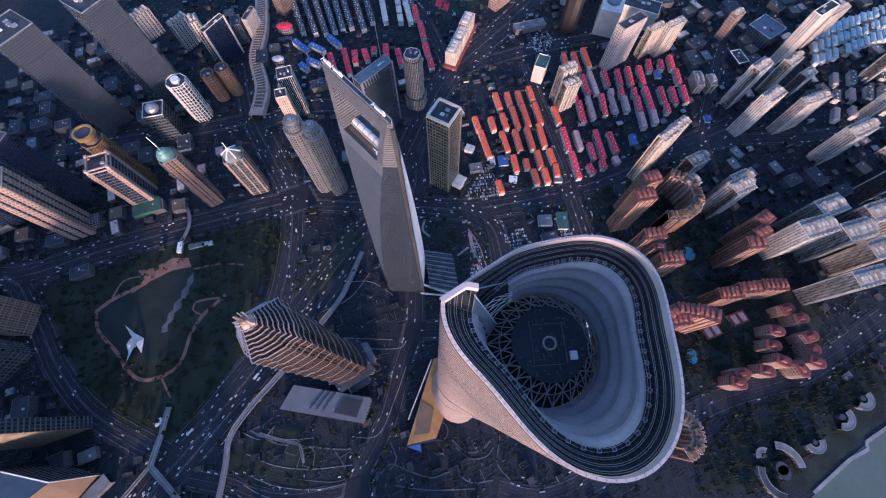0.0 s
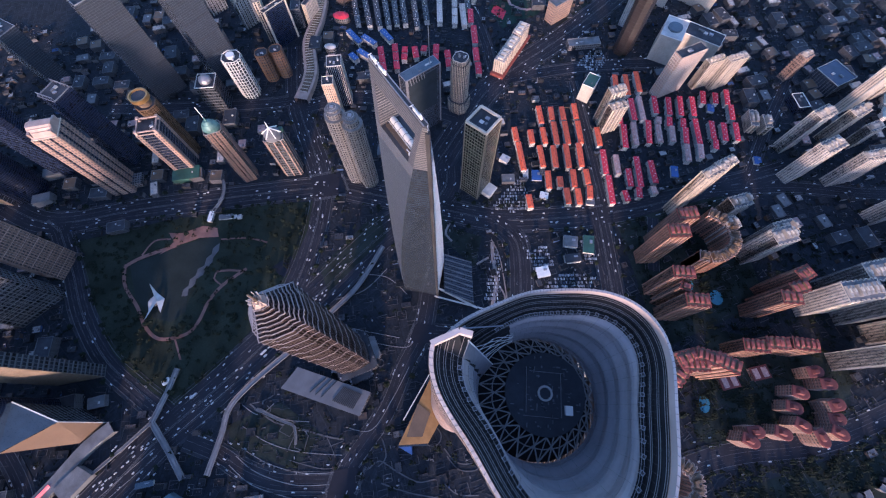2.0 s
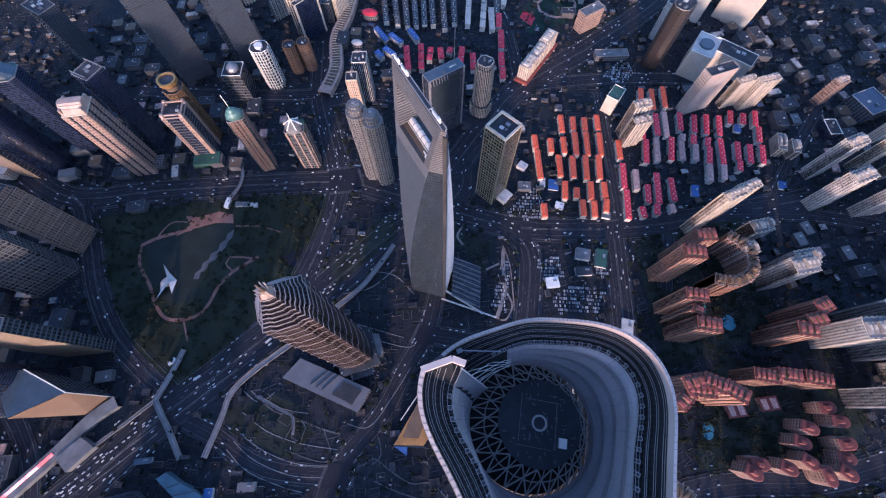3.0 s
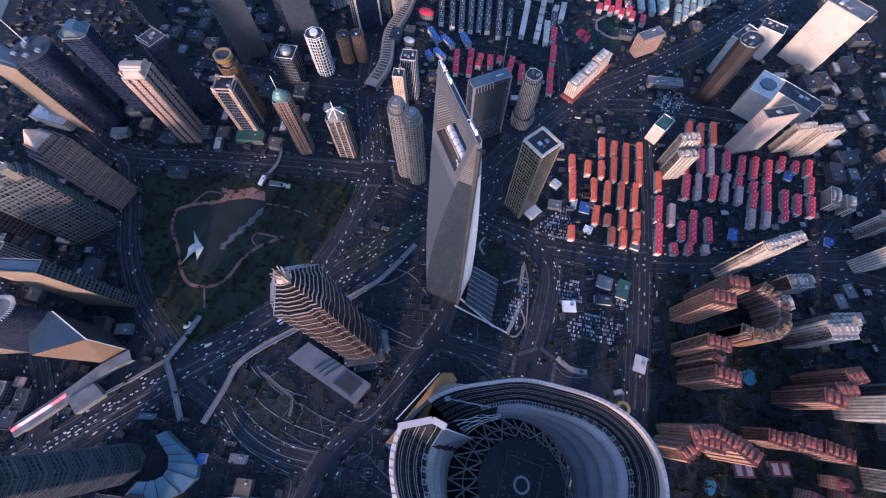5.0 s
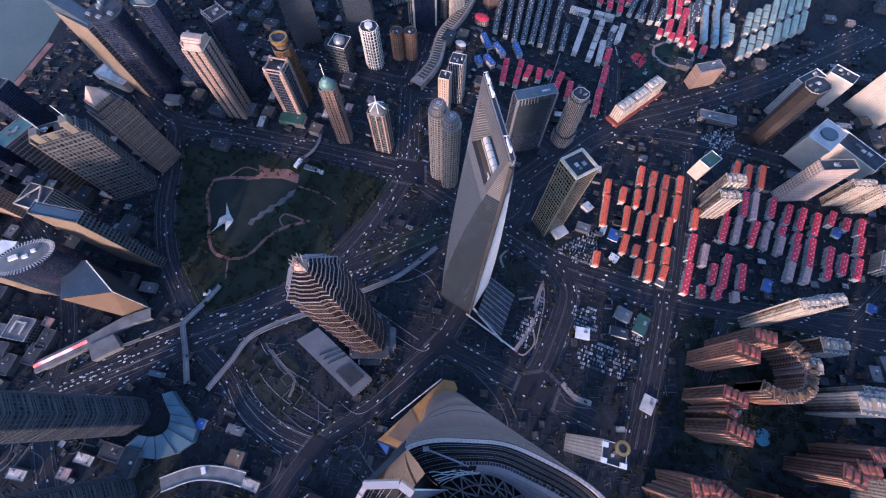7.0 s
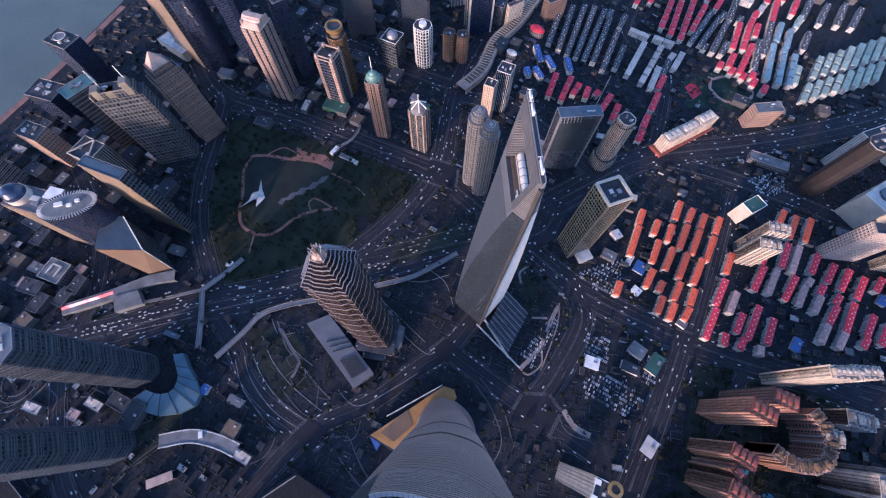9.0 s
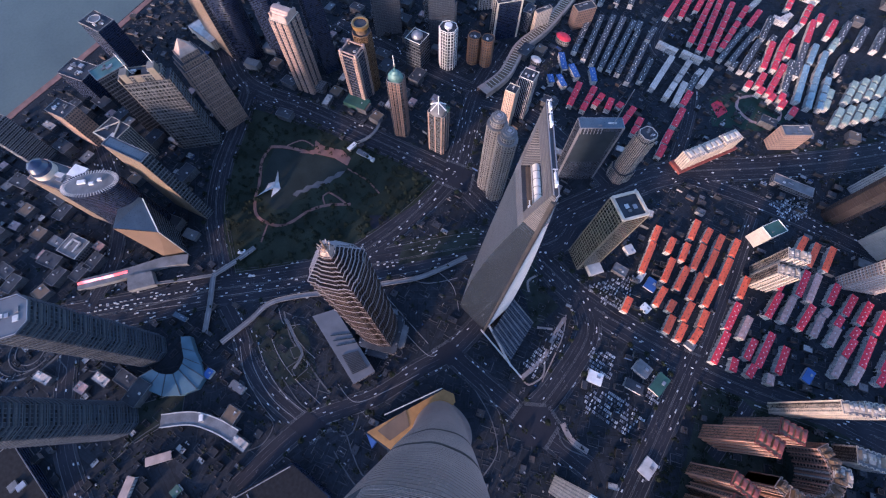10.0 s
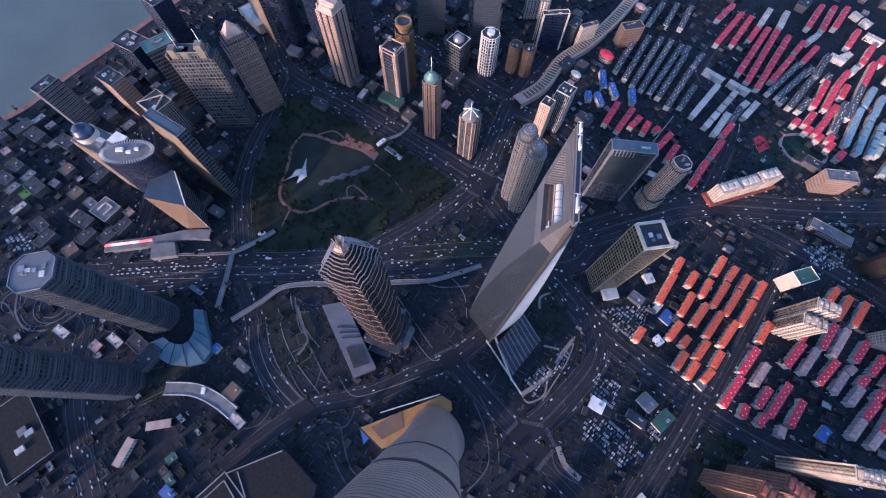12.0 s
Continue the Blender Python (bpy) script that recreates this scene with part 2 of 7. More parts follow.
M["slatebar"] = plain("slate_bars", (0.062, 0.078, 0.10), 0.45, metal=0.3, vary=0.2)
# Joint metal toned dark: the shadow under each ledge is in the colour.
M["joint_shade"] = plain("painted_joint_shade", (0.075, 0.064, 0.064), 0.6, vary=0.15)
M["paving_light"] = plain("light_paving", (0.085, 0.086, 0.092), 0.8, vary=0.3)
M["pink_walk"] = plain("pinkish_paving", (0.27, 0.22, 0.20), 0.8, vary=0.3)
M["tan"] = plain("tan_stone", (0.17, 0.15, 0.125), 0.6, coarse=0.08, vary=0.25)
M["water_blue"] = plain("pale_blue_fan_roof", (0.075, 0.14, 0.18), 0.4, metal=0.1, coarse=0.05, vary=0.2)
M["clutter"] = islands("low_roofs_and_walls", ((0.0, (0.012, 0.014, 0.017)), (0.35, (0.026, 0.028, 0.034)), (0.6, (0.06, 0.062, 0.072)), (0.78, (0.10, 0.075, 0.066)), (0.86, (0.15, 0.15, 0.16)), (0.95, (0.34, 0.33, 0.32)), (0.985, (0.05, 0.10, 0.22))))
M["paths"] = islands("worn_paths_and_walls", ((0.0, (0.045, 0.046, 0.05)), (0.5, (0.075, 0.076, 0.084)), (0.85, (0.14, 0.13, 0.125))))
M["rooftan"] = plain("pale_tan_render", (0.36, 0.315, 0.275), 0.7, coarse=0.1, vary=0.3)
M["field"] = plain("sports_field", (0.022, 0.045, 0.035), 0.9, coarse=0.03, vary=0.3)

F = {}
# Window bays, with the recess's shade put into wall and glass colour.
F["recess"] = facade("shaded_window_bay", (0.06, 0.058, 0.06), (0.03, 0.032, 0.04), 2.6, 3.0, 0.2, 0.3, 0.25)
F["maroon"] = facade("maroon_panel_wall", (0.026, 0.019, 0.019), (0.014, 0.012, 0.013), 3.0, 3.8, 0.4, 0.4, 0.3)
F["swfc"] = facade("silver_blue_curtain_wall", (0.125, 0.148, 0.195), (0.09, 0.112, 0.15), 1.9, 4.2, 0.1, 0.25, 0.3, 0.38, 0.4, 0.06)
# Same curtain wall: sunlight put into the side colour, shade into the flank.
F["swfc_sunlit"] = facade("sunlit_side_wall", (0.9, 0.88, 0.87), (0.82, 0.80, 0.80), 1.9, 4.2, 0.1, 0.3, 0.35, 0.5, 0.1, 0.08)
F["swfc_shaded"] = facade("shaded_glass_flank", (0.031, 0.041, 0.057), (0.021, 0.029, 0.041), 1.9, 4.2, 0.1, 0.3, 0.12, 0.2, 0.0, 0.08)
F["louvre"] = facade("dark_louvred_wall", (0.085, 0.09, 0.105), (0.05, 0.053, 0.065), 1.9, 4.2, 0.1, 0.3, 0.35, 0.4, 0.2, 0.1)
F["jin"] = facade("silver_and_bronze_wall", (0.070, 0.047, 0.042), (0.020, 0.016, 0.016), 1.6, 4.0, 0.35, 0.3, 0.25, 0.4, 0.35)
F["twist"] = facade("pale_twisting_curtain_wall", (0.40, 0.30, 0.285), (0.235, 0.18, 0.175), 2.0, 4.6, 0.12, 0.42, 0.3, 0.45, 0.1, 0.12)
F["white"] = facade("white_apartment_wall", (0.61, 0.535, 0.47), (0.17, 0.18, 0.20), 4.6, 3.2, 0.55, 0.18, 0.3)
F["pale"] = facade("pale_grey_apartment_wall", (0.52, 0.49, 0.47), (0.15, 0.16, 0.18), 4.6, 3.2, 0.5, 0.18, 0.3)
F["pink"] = facade("pink_stone_wall", (0.36, 0.24, 0.19), (0.07, 0.065, 0.07), 4.8, 6.8, 0.45, 0.45, 0.3)
F["rose"] = facade("rose_apartment_wall", (0.39, 0.205, 0.15), (0.08, 0.06, 0.055), 4.4, 3.2, 0.5, 0.2, 0.3)
F["blank"] = facade("pale_panel_wall", (0.46, 0.42, 0.37), (0.42, 0.385, 0.34), 6.0, 4.0, 0.3, 0.35, 0.4, vary=0.06)
F["lowwall"] = facade("dull_grey_wall", (0.10, 0.10, 0.11), (0.05, 0.052, 0.06), 3.4, 3.6, 0.4, 0.4, 0.3)
F["rosedark"] = facade("dull_rose_wall", (0.27, 0.16, 0.125), (0.05, 0.042, 0.042), 4.8, 6.8, 0.4, 0.4, 0.3)
F["bigglass"] = facade("slate_blue_glass_wall", (0.05, 0.062, 0.082), (0.04, 0.05, 0.066), 6.0, 4.2, 0.06, 0.2, 0.25, 0.32, 0.0, 0.1)
F["cream"] = facade("cream_stone_wall", (0.58, 0.48, 0.385), (0.17, 0.165, 0.16), 5.0, 3.4, 0.55, 0.2, 0.3)
F["brown"] = facade("brown_stone_wall", (0.20, 0.13, 0.105), (0.04, 0.036, 0.04), 5.4, 7.0, 0.45, 0.4, 0.3)
F["gold"] = facade("gold_glass_wall", (0.15, 0.088, 0.048), (0.05, 0.035, 0.025), 3.0, 3.8, 0.3, 0.35, 0.22, 0.4, 0.4)
F["navy"] = facade("navy_glass_wall", (0.015, 0.024, 0.050), (0.012, 0.019, 0.041), 3.0, 4.0, 0.12, 0.25, 0.2, 0.35)
F["blueglass"] = facade("blue_glass_wall", (0.055, 0.066, 0.09), (0.025, 0.033, 0.048), 3.0, 4.0, 0.15, 0.25, 0.18, 0.35)
F["grey"] = facade("grey_office_wall", (0.14, 0.135, 0.14), (0.045, 0.05, 0.06), 5.0, 6.0, 0.35, 0.35, 0.25)
F["olive"] = facade("olive_glass_wall", (0.14, 0.13, 0.105), (0.03, 0.036, 0.03), 5.2, 8.0, 0.2, 0.25, 0.2)
F["dusk"] = facade("slate_glass_wall", (0.075, 0.085, 0.10), (0.022, 0.027, 0.036), 5.2, 8.0, 0.15, 0.3, 0.2)
# Tan of the sun-facing fronts; the evening light is in this colour.
F["sunlit_tan"] = facade("sunlit_tan_wall", (0.30, 0.225, 0.16), (0.17, 0.13, 0.10), 3.0, 4.0, 0.12, 0.2, 0.3, 0.45)


# ---- building in mesh code ----
class Build:
    """Collects faces with their uv in metres."""

    def __init__(self):
        self.v, self.f, self.uv = [], [], []

    def face(self, pts, uv=None):
        n = len(self.v)
        self.v += [tuple(p) for p in pts]
        self.f.append(tuple(range(n, n + len(pts))))
        self.uv += list(uv) if uv else [(p[0], p[1]) for p in pts]

    def loft(self, low, high, u0=0.0):
        """Walls between two rings of the same number of points (x, y, z)."""
        n, u = len(low), u0
        for i in range(n):
            a, b, c, d = low[i], low[(i + 1) % n], high[(i + 1) % n], high[i]
            w = math.hypot(b[0] - a[0], b[1] - a[1])
            self.face((a, b, c, d), ((u, a[2]), (u + w, b[2]), (u + w, c[2]), (u, d[2])))
            u += w

    def cap(self, ring, flip=False):
        self.face(list(reversed(ring)) if flip else list(ring))

    def prism(self, poly, z0, z1, top=None, bottom=False):
        low = [(x, y, z0) for x, y in poly]
        high = [(x, y, z1) for x, y in (top or poly)]
        self.loft(low, high)
        self.cap(high)
        if bottom:
            self.cap(low, True)
        return self

    def box(self, x, y, z0, w, d, h, rot=0.0):
        c, s = math.cos(radians(rot)), math.sin(radians(rot))
        poly = [(x + c * a * w / 2 - s * b * d / 2, y + s * a * w / 2 + c * b * d / 2) for a, b in ((-1, -1), (1, -1), (1, 1), (-1, 1))]
        return self.prism(poly, z0, z0 + h, bottom=True)

    def beam(self, p, q, r):
        """A square bar from p to q."""
        p, q = Vector(p), Vector(q)
        d = (q - p).normalized()
        a = d.cross(Vector((0, 0, 1)) if abs(d.z) < 0.9 else Vector((1, 0, 0))).normalized() * r
        b = d.cross(a).normalized() * r
        low, high = [p + a + b, p - a + b, p - a - b, p + a - b], [q + a + b, q - a + b, q - a - b, q + a - b]
        self.loft(low, high)
        self.cap(low, True)
        self.cap(high)
        return self

    def mesh(self, name, material, smooth=False):
        me = bpy.data.meshes.new(name)
        me.from_pydata(self.v, [], self.f)
        layer = me.uv_layers.new(name="UVMap")
        layer.data.foreach_set("uv", [c for p in self.uv for c in p])
        me.materials.append(material)
        if smooth:
            me.polygons.foreach_set("use_smooth", [True] * len(me.polygons))
        me.update()
        return me


def part(name, b, material, parent, label="", smooth=False):
    ob = new(name, b.mesh(name, material, smooth))
    ob.parent = parent
    if label:
        tagged(ob, label)
    return ob


def thing(name, label, category, x=0.0, y=0.0, z=0.0, rot=0.0, group="", kind=""):
    ob = new(name)
    ob.empty_display_size = 5
    ob.matrix_world = pose(x, y, z, 0, 0, rot)
    return tagged(ob, label, category, group, kind)


def setting(name, b, material, label, category, kind="structure", smooth=False):
    return tagged(new(name, b.mesh(name, material, smooth)), label, category, "", kind)


def rect(w, d, chamfer=0.0):
    a, b, c = w / 2, d / 2, chamfer
    if not c:
        return [(-a, -b), (a, -b), (a, b), (-a, b)]
    return [(-a + c, -b), (a - c, -b), (a, -b + c), (a, b - c), (a - c, b), (-a + c, b), (-a, b - c), (-a, -b + c)]


def ring(r, n, ry=None, turn=0.0):
    return [(r * math.cos(2 * math.pi * i / n + turn), (ry or r) * math.sin(2 * math.pi * i / n + turn)) for i in range(n)]


def grown(poly, by):
    """The outline moved outwards by a distance."""
    out, n = [], len(poly)
    for i in range(n):
        p, q, r = Vector(poly[i - 1]), Vector(poly[i]), Vector(poly[(i + 1) % n])
        e, g = (q - p).normalized(), (r - q).normalized()
        k = Vector((e.y + g.y, -e.x - g.x))
        k = k.normalized() * by / max(0.4, k.normalized().dot(Vector((e.y, -e.x))))
        out.append((q.x + k.x, q.y + k.y))
    return out


def smooth_line(pts, step=14.0):
    """A rounded line through the points."""
    out, n = [], len(pts)
    for i in range(n - 1):
        p0, p1, p2, p3 = (Vector(pts[max(0, min(n - 1, i + k))]) for k in (-1, 0, 1, 2))
        m = max(1, int((p2 - p1).length / step))
        for j in range(m):
            s = j / m
            out.append(0.5 * ((2 * p1) + (p2 - p0) * s + (2 * p0 - 5 * p1 + 4 * p2 - p3) * s**2 + (3 * p1 - p0 - 3 * p2 + p3) * s**3))
    return out + [Vector(pts[-1])]


def sides(line, width):
    left, right = [], []
    for i, p in enumerate(line):
        d = (line[min(i + 1, len(line) - 1)] - line[max(i - 1, 0)]).normalized()
        k = Vector((-d.y, d.x)) * width / 2
        left.append(p + k)
        right.append(p - k)
    return left, right


def strip(b, line, width, z0, z1, shift=0.0):
    """A raised band along a line."""
    if shift:
        line = [p + (q - p).normalized() * shift for p, q in zip(line, sides(line, 2.0)[0])]
    left, right = sides(line, width)
    for i in range(len(line) - 1):
        a, c, d, e = right[i], right[i + 1], left[i + 1], left[i]
        b.face([(a.x, a.y, z1), (c.x, c.y, z1), (d.x, d.y, z1), (e.x, e.y, z1)])
        if z1 - z0 > 0.05:
            b.face([(a.x, a.y, z0), (c.x, c.y, z0), (c.x, c.y, z1), (a.x, a.y, z1)])
            b.face([(d.x, d.y, z0), (e.x, e.y, z0), (e.x, e.y, z1), (d.x, d.y, z1)])
    return b


# ---- the setting: ground, river, roads ----
def patch(name, pts, z, material, label, category, rim=None, rim_w=0.6):
    b = Build()
    b.prism([tuple(p) for p in pts], z - 0.3, z + 0.007)
    ob = setting(name, b, material, label, category)
    return ob


g = Build()
N = 24
for i in range(N):
    for j in range(N):
        x0, y0, s = -3000 + i * 250, -3000 + j * 250, 250
        g.face([(x0, y0, 0), (x0 + s, y0, 0), (x0 + s, y0 + s, 0), (x0, y0 + s, 0)])
setting("ground", g, M["ground"], "dark mixed city ground of paving and planting", "ground")

b = Build()
b.prism([(-3000, -800), (-940, -640), (-1038, -459), (-1056, -398), (-1106, -301), (-1181, -114), (-1290, 120), (-1500, 420), (-3000, 900)], -0.2, 0.25)
setting("water", b, M["water"], "grey-green river water with a faint ripple", "river")
b = Build()
b.prism([(579, -104), (612, -77), (645, -52), (716, -2), (1100, 190), (2500, 700), (2500, -1500), (400, -1500), (430, -240)], -0.2, 0.25)
setting("water", b, M["water"], "dark river water along a wavy quay", "river")
b = Build()
strip(b, smooth_line([(-1038, -459), (-1051, -399), (-1097, -303), (-1171, -117), (-1275, 120)]), 16, 0, 1.2)
setting("pavement", b, M["path"], "red paved riverside promenade", "promenade")
b = Build()
strip(b, smooth_line([(574, -106), (612, -78), (645, -54), (676, -38), (716, -4), (1100, 190)]), 5, 0, 1.2)
setting("pavement", b, M["concrete"], "pale wavy concrete quay edge", "quay")

ROADS = []


def road(pts, width, lanes=4, name="road", z=0.12, pave=5.0, label="dark asphalt road with faint lane marks"):
    line = smooth_line([Vector(p) for p in pts])
    z += 0.02 * len(ROADS)
    ROADS.append((line, width))
    b = Build()
    strip(b, line, width, 0, z)
    ob = setting(name, b, M["asphalt"], label, "road")
    if pave:
        k = Build()
        for s in (-1, 1):
            strip(k, line, pave, 0, 0.02 + 0.004 * len(ROADS), s * (width / 2 + pave / 2))
        setting("pavement", k, M["paving"], "grey paved footway beside the road", "pavement")
    m = Build()
    for i in range(1, lanes):
        off = (i - lanes / 2) * width / lanes
        if abs(off) < 0.1:
            strip(m, line, 0.4, z, z + 0.03, off)
        else:
            for j in range(0, len(line) - 2, 2):
                strip(m, line[j:j + 2], 0.25, z, z + 0.03, off)
    setting("trim", m, M["paint"], "worn white lane marks", "road marking")
    return ob


def crossing(pts, label="dark asphalt road junction"):
    b = Build()
    b.prism(pts, 0, 0.75)
    setting("road", b, M["dark_asphalt"], label, "road")


# main avenue, park roads, tower streets, avenues by the housing
road([(-560, -401), (-495, -288), (-442, -176), (-380, -75), (-327, 17), (-271, 115), (-188, 263), (-98, 377), (-101, 445)], 58, 10)
road([(-538, 701), (-473, 543), (-399, 434), (-348, 359), (-326, 276), (-316, 185), (-317, 114), (-320, 41)], 42, 6)
road([(-973, 157), (-838, 137), (-675, 208), (-486, 283), (-334, 338), (-239, 345), (-79, 344), (18, 346), (125, 371), (254, 417), (384, 481), (521, 554), (601, 600)], 44, 6)
road([(-818, 132), (-738, 55), (-674, -13), (-592, -74), (-517, -105), (-442, -131)], 34, 6)
road([(14, 344), (71, 305), (96, 197), (100, 133)], 38, 6)
road([(215, 419), (238, 332), (261, 241), (285, 142)], 36, 6)
road([(-126, -285), (-131, -159), (-92, -51), (-78, 35), (-65, 95), (-70, 173)], 26, 4)
road([(-65, 95), (27, 109), (108, 123), (212, 144)], 26, 4)
road([(-131, -159), (-220, -179), (-279, -178), (-332, -165), (-394, -159)], 22, 4)
road([(-126, 430), (-88, 567), (-39, 701), (106, 898), (228, 1091), (375, 1372)], 52, 8)
road([(-72, 680), (28, 736), (142, 787), (293, 836), (442, 869)], 26, 4)
road([(132, 741), (178, 600), (230, 428)], 14, 2)
road([(-448, 528), (-342, 583), (-210, 586), (-107, 577)], 30, 4)
road([(-473, 543), (-563, 509), (-759, 452), (-879, 423)], 24, 4)
road([(-43, 708), (-156, 936), (-309, 993), (-378, 1266)], 20, 4)
road([(-541, -381), (-361, -463), (-194, -474)], 24, 4)
road([(-547, -349), (-613, -276), (-732, -217), (-912, -187)], 20, 4)
road([(89, -141), (193, -137), (431, 7), (604, 73), (778, 183)], 30, 6)
road([(326, 420), (332, 307)], 20, 4)
road([(509, 532), (565, 709), (643, 916)], 18, 4)
road([(385, 487), (585, 552), (770, 579), (926, 628)], 22, 4)
crossing([(83, 101), (79, 132), (108, 160), (138, 155), (145, 113), (121, 90)], "dark octagonal road junction")
crossing([(-146, -179), (-146, -144), (-102, -129), (-107, -169)])
crossing([(-84, 72), (-80, 107), (-42, 114), (-48, 80)])
crossing([(-371, 354), (-315, 380), (-288, 339), (-346, 311)])

# sports ground beyond the avenue
patch("ground", [(-108, 939), (-70, 1029), (9, 1064), (49, 1028), (22, 946), (-57, 876)], 0.1, M["field"], "dark green sports ground", "sports ground")
patch("ground", [(-96, 928), (-91, 957), (-58, 939), (-62, 905)], 0.25, M["clay_red"], "red ball court", "court")
b = Build()
strip(b, smooth_line([(-65, 992), (-37, 1036), (16, 1038), (31, 994), (-6, 956), (-53, 967), (-65, 992)]), 7, 0, 0.4)
setting("pavement", b, M["roof_mauve"], "faded red running track", "running track")

# the park
patch("ground", [(-764, 113), (-625, 190), (-468, 261), (-348, 302), (-335, 239), (-338, 150), (-343, 78), (-391, -34), (-436, -116), (-509, -100), (-589, -59), (-674, 17)], 0.2, M["lawn"], "dark green park lawn with bare patches", "park")
patch("water", [(-640, 92), (-579, 140), (-505, 190), (-489, 173), (-497, 133), (-502, 89), (-502, 57), (-493, 34), (-510, 10), (-544, 10), (-595, 36)], 0.35, M["pond"], "still dark park pond", "pond")
patch("ground", [(-492, 174), (-487, 158), (-491, 143), (-488, 131), (-495, 118), (-494, 106), (-503, 95), (-500, 82), (-508, 74), (-504, 62), (-514, 58), (-517, 70), (-511, 80), (-514, 92), (-507, 102), (-509, 114), (-500, 124), (-503, 138), (-497, 148), (-500, 160)], 0.5, M["paving_light"], "pale sandy shore of the pond", "shore")
patch("pavement", [(-599, 170), (-573, 176), (-540, 200), (-511, 202), (-500, 185), (-534, 175), (-570, 150), (-595, 124), (-580, 155)], 0.45, M["path"], "red paved park square", "park square")
b = Build()
for pts, w in (([(-647, 87), (-627, 53), (-583, 21), (-551, -8), (-515, -22), (-474, -4), (-462, 22), (-461, 60), (-449, 96), (-419, 136)], 6),
               ([(-647, 87), (-624, 112), (-572, 149)], 7), ([(-490, -14), (-462, -46)], 3), ([(-472, 118), (-447, 126), (-421, 130)], 4),
               ([(-470, 120), (-471, 104), (-451, 95)], 3), ([(-493, 181), (-445, 195), (-402, 196)], 3), ([(-627, 115), (-618, 148), (-589, 159)], 3)):
    strip(b, smooth_line(pts, 6), w, 0.1, 0.5)
setting("pavement", b, M["path"], "winding reddish park path", "path")
patch("pavement", [(-373, 150), (-349, 179), (-325, 165), (-347, 134)], 0.4, M["dark_asphalt"], "dark fenced sports court", "court")
for pts in ([(-198, 301), (-92, 343), (-59, 306), (3, 303), (2, 237), (-52, 269)], [(-284, 169), (-227, 283), (-206, 303), (-180, 261), (-253, 126)],
            [(-336, -122), (-267, -70), (-180, -101), (-206, -157), (-319, -155)], [(257, 393), (470, 510), (533, 293), (349, 162)],
            [(-354, -396), (-307, -281), (-276, -302), (-285, -379)], [(427, 221), (671, 218), (642, 76), (459, 9), (404, 40)]):
    patch("ground", pts, 0.18, M["soil"], "dark planted garden ground", "garden")
patch("ground", [(136, 1023), (181, 1108), (215, 1140), (94, 891), (-17, 714), (-35, 722)], 0.04, M["soil"], "dark strip of planting beside the avenue", "verge")


patch("ground", [(388, -122), (470, -29), (574, 30), (748, 117), (719, 15), (643, -44), (576, -98)], 0.1, M["soil"], "dark wooded riverside garden ground", "garden")


# ---- tall tower with the twisting skin ----
def rim_shape(a):
    """Distance of the rim from the axis at the angle a past the notch."""
    c, s = math.cos, math.sin
    return 18.49 - 1.37 * c(a) + 6.54 * s(a) - 0.11 * c(2 * a) - 0.24 * s(2 * a) + 0.92 * c(3 * a) - 1.5 * s(3 * a) + 0.95 * c(4 * a) + 0.73 * s(4 * a)


SEG, CX, CY = 120, 19.8, -10.5
RIM = []
for i in range(SEG + 1):
    a = 2 * math.pi * 0.96 * i / SEG
    r = rim_shape(a)
    RIM.append((16.95 + r * math.cos(3.37 + a) - CX, -4.48 + r * math.sin(3.37 + a) - CY))
RIM_Z = [643.1 - 16.2 * i / SEG for i in range(SEG + 1)]


def skin_ring(z, scale, out=0.0):
    """The outline of the tower at a height: the rim's shape, grown and turned."""
    k = 1 - z / 635
    t = radians(95) * k
    ax, ay = CX + 2.0 * k, CY + 12.0 * k
    c, s = math.cos(t), math.sin(t)
    res = []
    for x, y in RIM:
        r = math.hypot(x, y)
        rr = (r * (1 - 0.55 * k) + 18.8 * 0.55 * k) * scale + out
        x, y = x / r * rr, y / r * rr
        res.append((ax + c * x - s * y, ay + s * x + c * y))
    return res


def skin_scale(z):
    return 2.55 * math.exp(-math.log(2.55) * (z / 635) ** 0.9)


tall = thing("skyscraper", "pale twisting glass skyscraper with an open sloping crown", "skyscraper")
b = Build()
FLOORS = 134
levels = [4.0 + 600.0 * i / FLOORS for i in range(FLOORS + 1)]
DARK = {112, 113, 96, 97}
gaps = Build()
for i in range(FLOORS):
    z0, z1 = levels[i], levels[i + 1]
    inset = 0.3 if i in DARK else 0.0
    low = [(x, y, z0) for x, y in skin_ring(z0, skin_scale(z0), 0.32 - inset)]
    mid = [(x, y, z1 - 1.2) for x, y in skin_ring(z1, skin_scale(z1), 0.32 - inset)]
    top = [(x, y, z1) for x, y in skin_ring(z1, skin_scale(z1), -0.22)]
    storey = Build()
    storey.loft(low, mid)
    part("service_floor" if i in DARK else "storey", storey, M["band_dark"] if i in DARK else F["twist"], tall, "dark recessed service floor" if i in DARK else "")
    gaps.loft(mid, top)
NU = 16
seam_ = Build()
top = skin_ring(604, skin_scale(604))
for i in range(NU):
    f0, f1 = i / NU, (i + 1) / NU

    def at(f, out):
        res = []
        for (x, y), (rx, ry), rz in zip(top, RIM, RIM_Z):
            px, py = x + (rx + CX - x) * f, y + (ry + CY - y) * f
            n = math.hypot(px - CX, py - CY)
            res.append((px + (px - CX) / n * out, py + (py - CY) / n * out, 604 + (rz - 604) * f))
        return res
    for wall_b, lo_, hi_ in ((b, at(f0, 0.3), at(f1 - 0.024, 0.3)), (gaps, at(f1 - 0.024, 0.3), at(f1, -0.3))):
        wall_b.loft(lo_, hi_)
